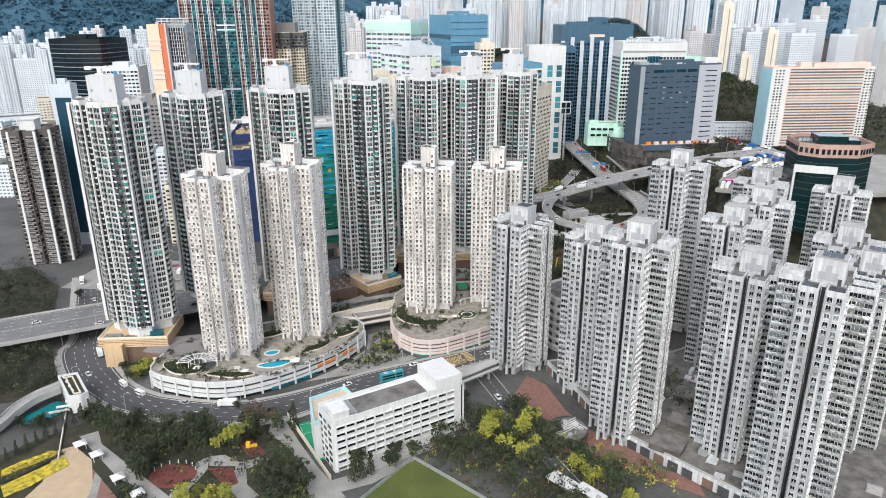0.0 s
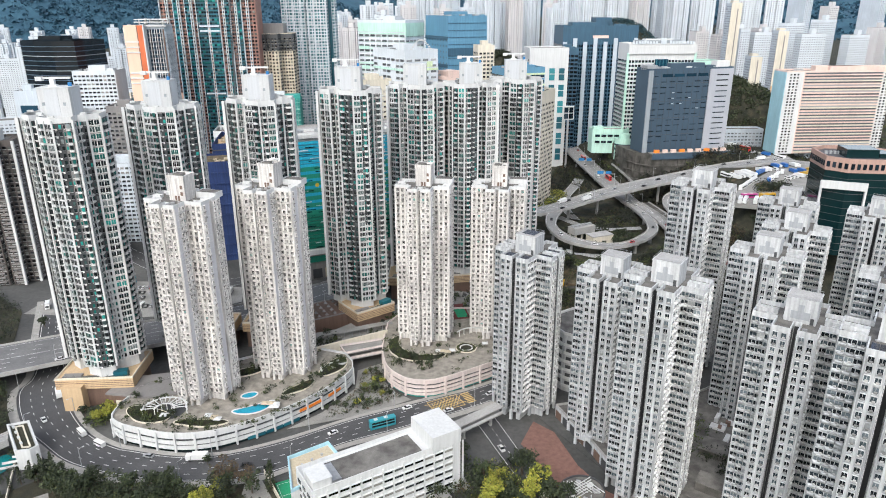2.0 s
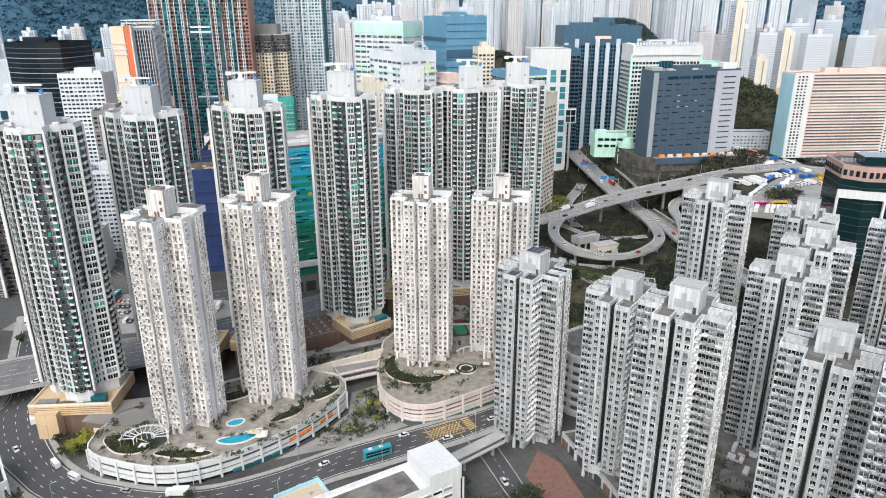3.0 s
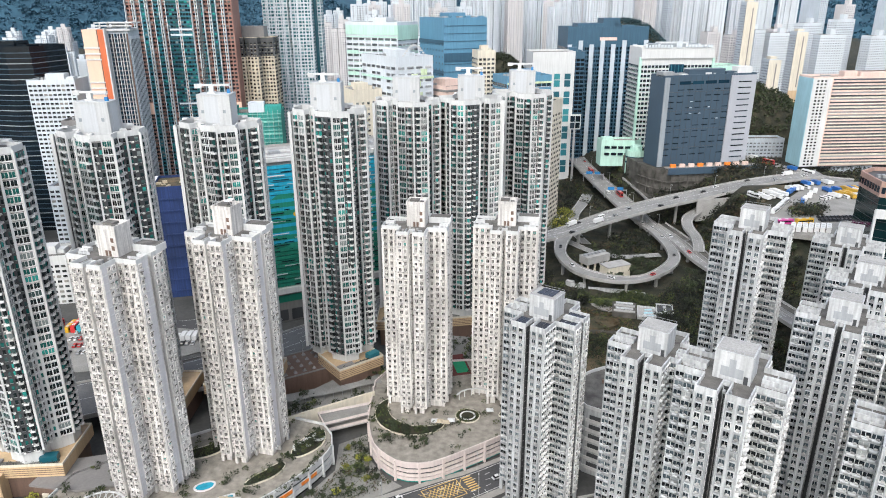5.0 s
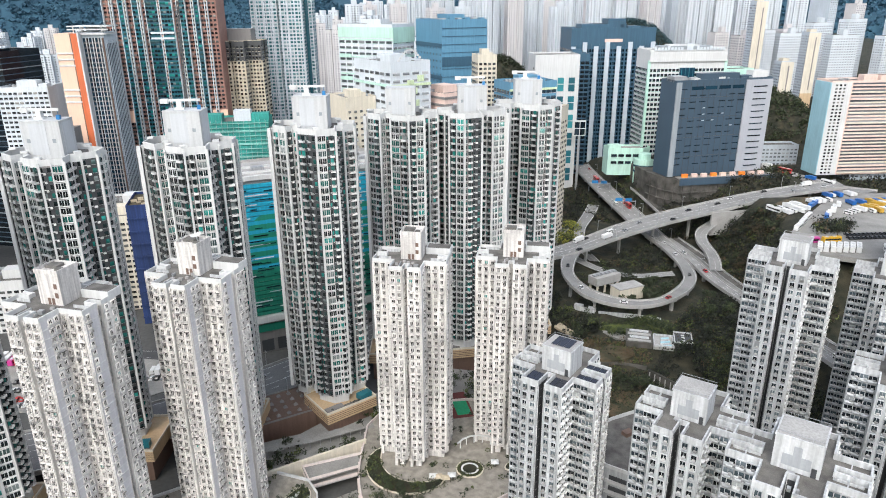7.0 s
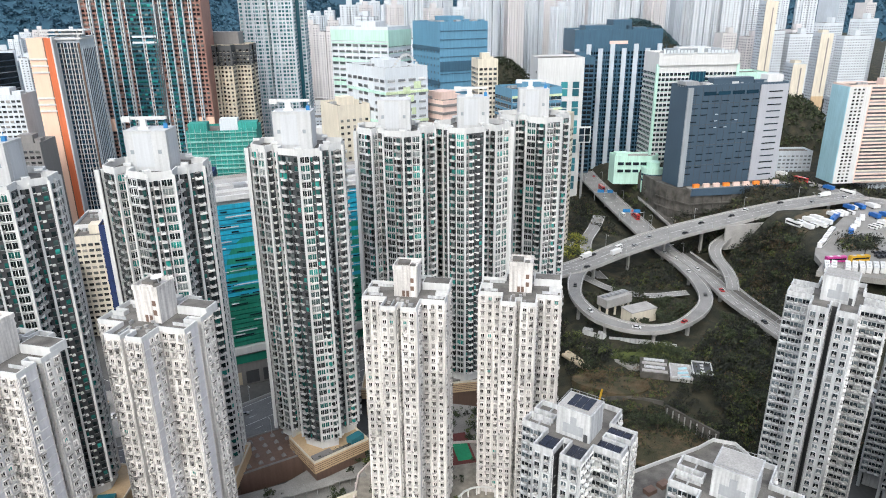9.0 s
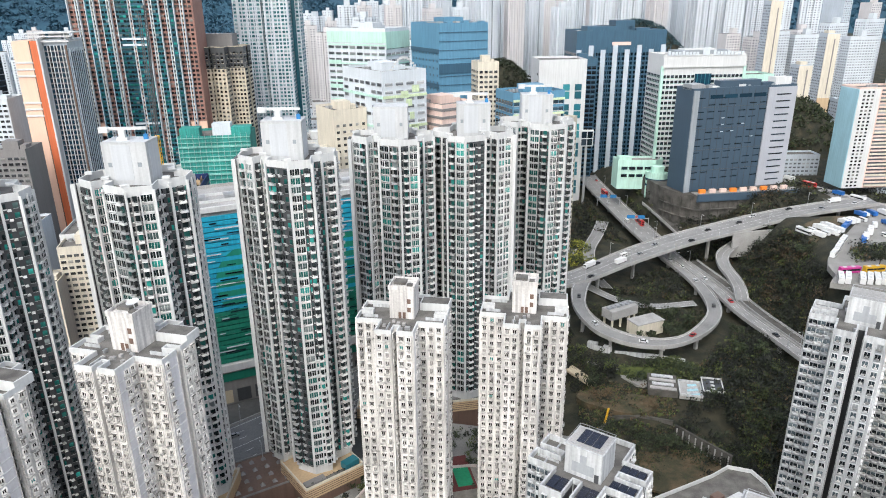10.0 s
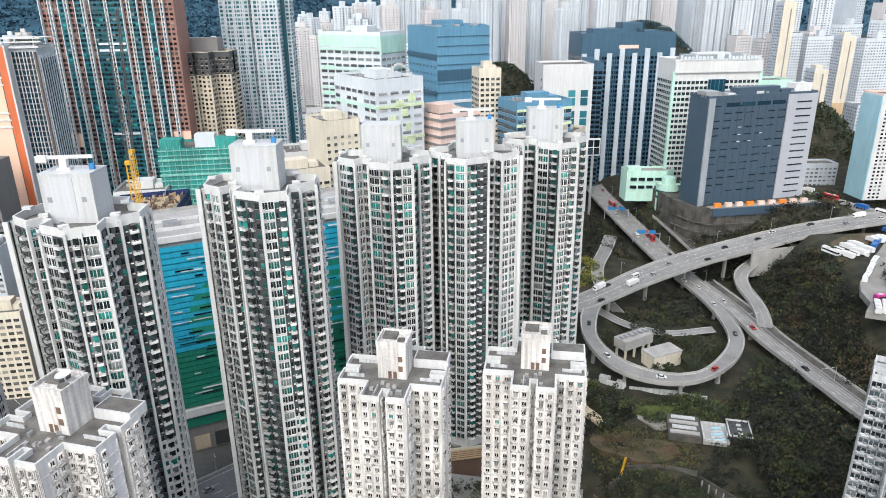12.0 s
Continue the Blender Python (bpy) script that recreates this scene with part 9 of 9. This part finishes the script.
# roof gardens and curved planters on the podiums
def crescent(cx, cy, outer, inner, a0, a1, n=18):
    span = np.linspace(a0, a1, n)
    fat = [max(0.12, math.sin(math.pi * k / (n - 1)) ** 0.5) for k in range(n)]
    mid = (outer + inner) / 2
    return ccw([(cx + (mid + (outer - mid) * f) * math.cos(a), cy + (mid + (outer - mid) * f) * math.sin(a)) for a, f in zip(span, fat)] + [(cx + (mid - (mid - inner) * f) * math.cos(a), cy + (mid - (mid - inner) * f) * math.sin(a)) for a, f in reversed(list(zip(span, fat)))])


for poly, z, lb in ((crescent(-13, 349, 19.5, 12.0, 2.6, 5.5), 8.2, "curved planted bed round the tower foot"), (blob(-128, 284, 6, 0.15, sx=1.6, rot=-0.3), 8.2, "planted bed on the white podium"), (blob(-55.5, 325, 5.2, 0.12, sx=1.7, rot=1.2), 8.2, "winding planted bed on the white podium"), (blob(8, 344, 5.2, 0.0), 8.2, "round planted ring about the fountain"), (blob(-103, 278, 3.2, 0.2, sx=3.0, rot=0.05), 8.2, "narrow planted bed along the parapet"), (blob(-68, 306, 3.4, 0.2, sx=2.2, rot=0.9), 8.2, "planted bed beside the tower foot"), (blob(-96, 320, 4.5, 0.2, sx=2.2, rot=0.6), 8.2, "planted bed between the towers"), (blob(28, 348, 3.4, 0.15, sx=2.0, rot=0.7), 8.2, "planted bed along the pink parapet")):
    r = empty("planter", (0, 0, 0), lb, "planter", "roof planters")
    Geo().ring(poly, z, z + 0.6, 0.35).link("kerb", M_IVORY, r)
    Geo().prism(inset(poly, 0.3), z, z + 0.45).link("soil", M_SCRUB, r)
g, rg = Geo(), random.Random(31)
BEDS = (crescent(-13, 349, 19.2, 12.4, 2.7, 5.4), blob(-128, 284, 5.5, 0.15, sx=1.6, rot=-0.3), blob(-55.5, 325, 4.8, 0.12, sx=1.7, rot=1.2), blob(-103, 278, 2.9, 0.2, sx=3.0, rot=0.05), blob(-68, 306, 3.1, 0.2, sx=2.2, rot=0.9), blob(-96, 320, 4.2, 0.2, sx=2.2, rot=0.6), blob(28, 348, 3.1, 0.15, sx=2.0, rot=0.7))
for bed in BEDS:
    bx, by = [q[0] for q in bed], [q[1] for q in bed]
    for k in range(int((max(bx) - min(bx)) * (max(by) - min(by)) * 0.55)):
        x, y = rg.uniform(min(bx), max(bx)), rg.uniform(min(by), max(by))
        if inside_ring(x, y, bed) and math.hypot(x + 109, y - 304) > 12 and math.hypot(x + 78.5, y - 325.5) > 12:
            tall = rg.random() ** 3
            leaf_cloud(g, rg, [(x, y, 8.8 + 2.6 * tall, 0.6 + 1.1 * tall)], 14 + int(16 * tall), 0.42, rg.choice((0, 0, 1)))
for k in range(26):
    a = 6.283 * k / 26
    leaf_cloud(g, rg, [(8 + 4.5 * math.cos(a), 344 + 4.5 * math.sin(a), 8.9, 0.6)], 12, 0.36, 1)
tagged(g.link("planter_shrubs", [M_LEAF, M_LEAF_G]), "low green shrubs in the roof planters", "shrubs", kind="stuff")
g, rg = Geo(), random.Random(61)
for line in ([(-136, 284), (-120, 274), (-100, 271), (-84, 275), (-66, 288), (-54, 302), (-49, 318)], [(-30, 350), (-31, 334), (-24, 324), (-10, 328), (4, 336), (20, 346)], [(-98, 300), (-92, 288), (-76, 290), (-70, 302)]):
    for (x0, y0), (x1, y1) in zip(line, line[1:]):
        for k in range(int(math.hypot(x1 - x0, y1 - y0) / 1.1)):
            t = rg.random()
            if rg.random() < 0.8:
                leaf_cloud(g, rg, [(x0 + (x1 - x0) * t + rg.uniform(-1, 1), y0 + (y1 - y0) * t + 1.8 + rg.uniform(-1, 1), 8.9 + rg.uniform(0, 0.9), rg.uniform(0.6, 1.3))], 20, 0.45, rg.choice((0, 0, 1)))
deck_, pools_ = POD1 + [(-52, 338), (-66, 343), (-92, 338), (-118, 322), (-140, 306)], [blob(-84.3, 289.5, 8.5, 0, 20, 1.4, 0.49), blob(-89, 299.5, 5, 0, 14)]
for k in range(900):
    x, y = rg.uniform(-142, -46), rg.uniform(268, 340)
    lump = math.sin(x * 0.33 + y * 0.21) * math.sin(y * 0.4 - x * 0.12)
    if lump > 0.3 and inside_ring(x, y, ccw(deck_)) and not any(inside_ring(x, y, q) for q in pools_) and math.hypot(x + 109, y - 304) > 13 and math.hypot(x + 78.5, y - 325.5) > 13:
        leaf_cloud(g, rg, [(x, y, 8.8 + rg.uniform(0, 1.2), rg.uniform(0.7, 1.5))], 24, 0.5, rg.choice((0, 0, 1)))
for k in range(500):
    x, y = rg.uniform(-34, 46), rg.uniform(314, 388)
    lump = math.sin(x * 0.28 + y * 0.19) * math.sin(y * 0.33 - x * 0.15)
    if lump > 0.45 and inside_ring(x, y, ccw(POD2 + [(52, 368), (46, 384), (10, 392), (-26, 388)])) and math.hypot(x - 8, y - 344) > 9 and math.hypot(x + 12.5, y - 358.5) > 13 and math.hypot(x - 24.5, y - 365.5) > 13:
        leaf_cloud(g, rg, [(x, y, 8.8 + rg.uniform(0, 1.2), rg.uniform(0.7, 1.4))], 24, 0.5, rg.choice((0, 0, 1)))
tagged(g.link("podium_hedge", [M_LEAF, M_LEAF_G]), "low hedges and shrubs along the podium parapets", "hedge", kind="stuff")
sw = empty("garden_swirl", (-55, 325, 8.6), "white curving garden walls on the podium roof", "planter")
for k in range(3):
    span = np.linspace(0.2 + k, 4.2 + k, 14)
    rim = [(k * 3.2 - 4 + 2.7 * math.cos(a), k * 3.4 - 3 + 2.7 * math.sin(a)) for a in span] + [(k * 3.2 - 4 + 2.0 * math.cos(a), k * 3.4 - 3 + 2.0 * math.sin(a)) for a in reversed(span)]
    Geo().prism(rim, 0, 0.8).link("curved_wall", M_WHITE, sw)
rgd = random.Random(5)
for k in range(14):
    x, y = rgd.choice(((-100, 280), (-78, 289), (-70, 296), (-120, 281), (-2, 338), (14, 345)))
    sb_ = empty("sunshade", (x + rgd.uniform(-4, 4), y + rgd.uniform(-1.5, 1.5), 8.2), "small white garden sunshade on the podium", "sunshade", "podium sunshades")
    Geo().box((0, 0, 0), (0.12, 0.12, 2.3)).link("pole", M_METAL, sb_)
    c_ = Geo()
    for a in range(4):
        r2 = 1.5
        p_ = [(r2, -r2), (r2, r2), (-r2, r2), (-r2, -r2)]
        c_.face([(*p_[a], 2.1), (*p_[(a + 1) % 4], 2.1), (0, 0, 2.8)])
    c_.link("canopy", M_WHITE if k % 3 else M_SAND, sb_)
pg_ = empty("pergola", (-120.5, 284, 8.2), "white fan-shaped steel pergola over a dark base", "pergola")
Geo().prism(blob(0, 3, 7.0, 0.1), 0, 0.3).link("dark_pool", M_DARK, pg_)
for r_, n_ in ((9.0, 11), (4.0, 7)):
    span = np.linspace(0.1, 3.3, 20)
    Geo().prism(ccw([((r_ + 0.3) * math.cos(a), (r_ + 0.3) * math.sin(a)) for a in span] + [((r_ - 0.3) * math.cos(a), (r_ - 0.3) * math.sin(a)) for a in reversed(span)]), 3.0, 3.4).link("curved_beam", M_WHITE, pg_)
    each("post", (0.25, 0.25, 3.0), [(r_ * math.cos(a), r_ * math.sin(a), 0, 0) for a in np.linspace(0.15, 3.25, n_)], M_WHITE, pg_)
for a in np.linspace(0.15, 3.25, 12):
    Geo().box((6.5 * math.cos(a), 6.5 * math.sin(a), 3.4), (6.2, 0.28, 0.25), math.degrees(a)).link("beam", M_WHITE, pg_)
# glazed walkway roof behind the retaining wall
wk = empty("covered_walkway", (-52, 366, 5.0, 0, 0, 22.2), "grey translucent walkway roof on posts in the podium garden", "walkway")
rgw = random.Random(8)
for k in range(11):
    x = -22 + k * 4.2
    Geo().box((x, rgw.uniform(-0.4, 0.4), 3.0 + rgw.uniform(-0.25, 0.25)), (4.0, rgw.uniform(4.2, 5.4), 0.12), rgw.uniform(-3, 3)).link("roof_panel", M_PAVE, wk)
    each("post", (0.16, 0.16, 3.0), [(x, -2.0, 0, 0), (x, 2.0, 0, 0)], M_METAL, wk)
arc = empty("arcade", (12, 352, 8.2), "curved white colonnade on the pink podium", "pergola")
for k in range(6):
    a = math.pi * (0.2 + 0.12 * k)
    Geo().box((9 * math.cos(a), 9 * math.sin(a), 0), (0.4, 0.4, 3)).link("post", M_WHITE, arc)
    Geo().box((9 * math.cos(a), 9 * math.sin(a), 3), (3.6, 0.6, 0.4), math.degrees(a) + 90).link("beam", M_WHITE, arc)
for src in CARS + VANS + BUSES + TREES:
    for o in (*src.children_recursive, src):
        bpy.data.objects.remove(o)
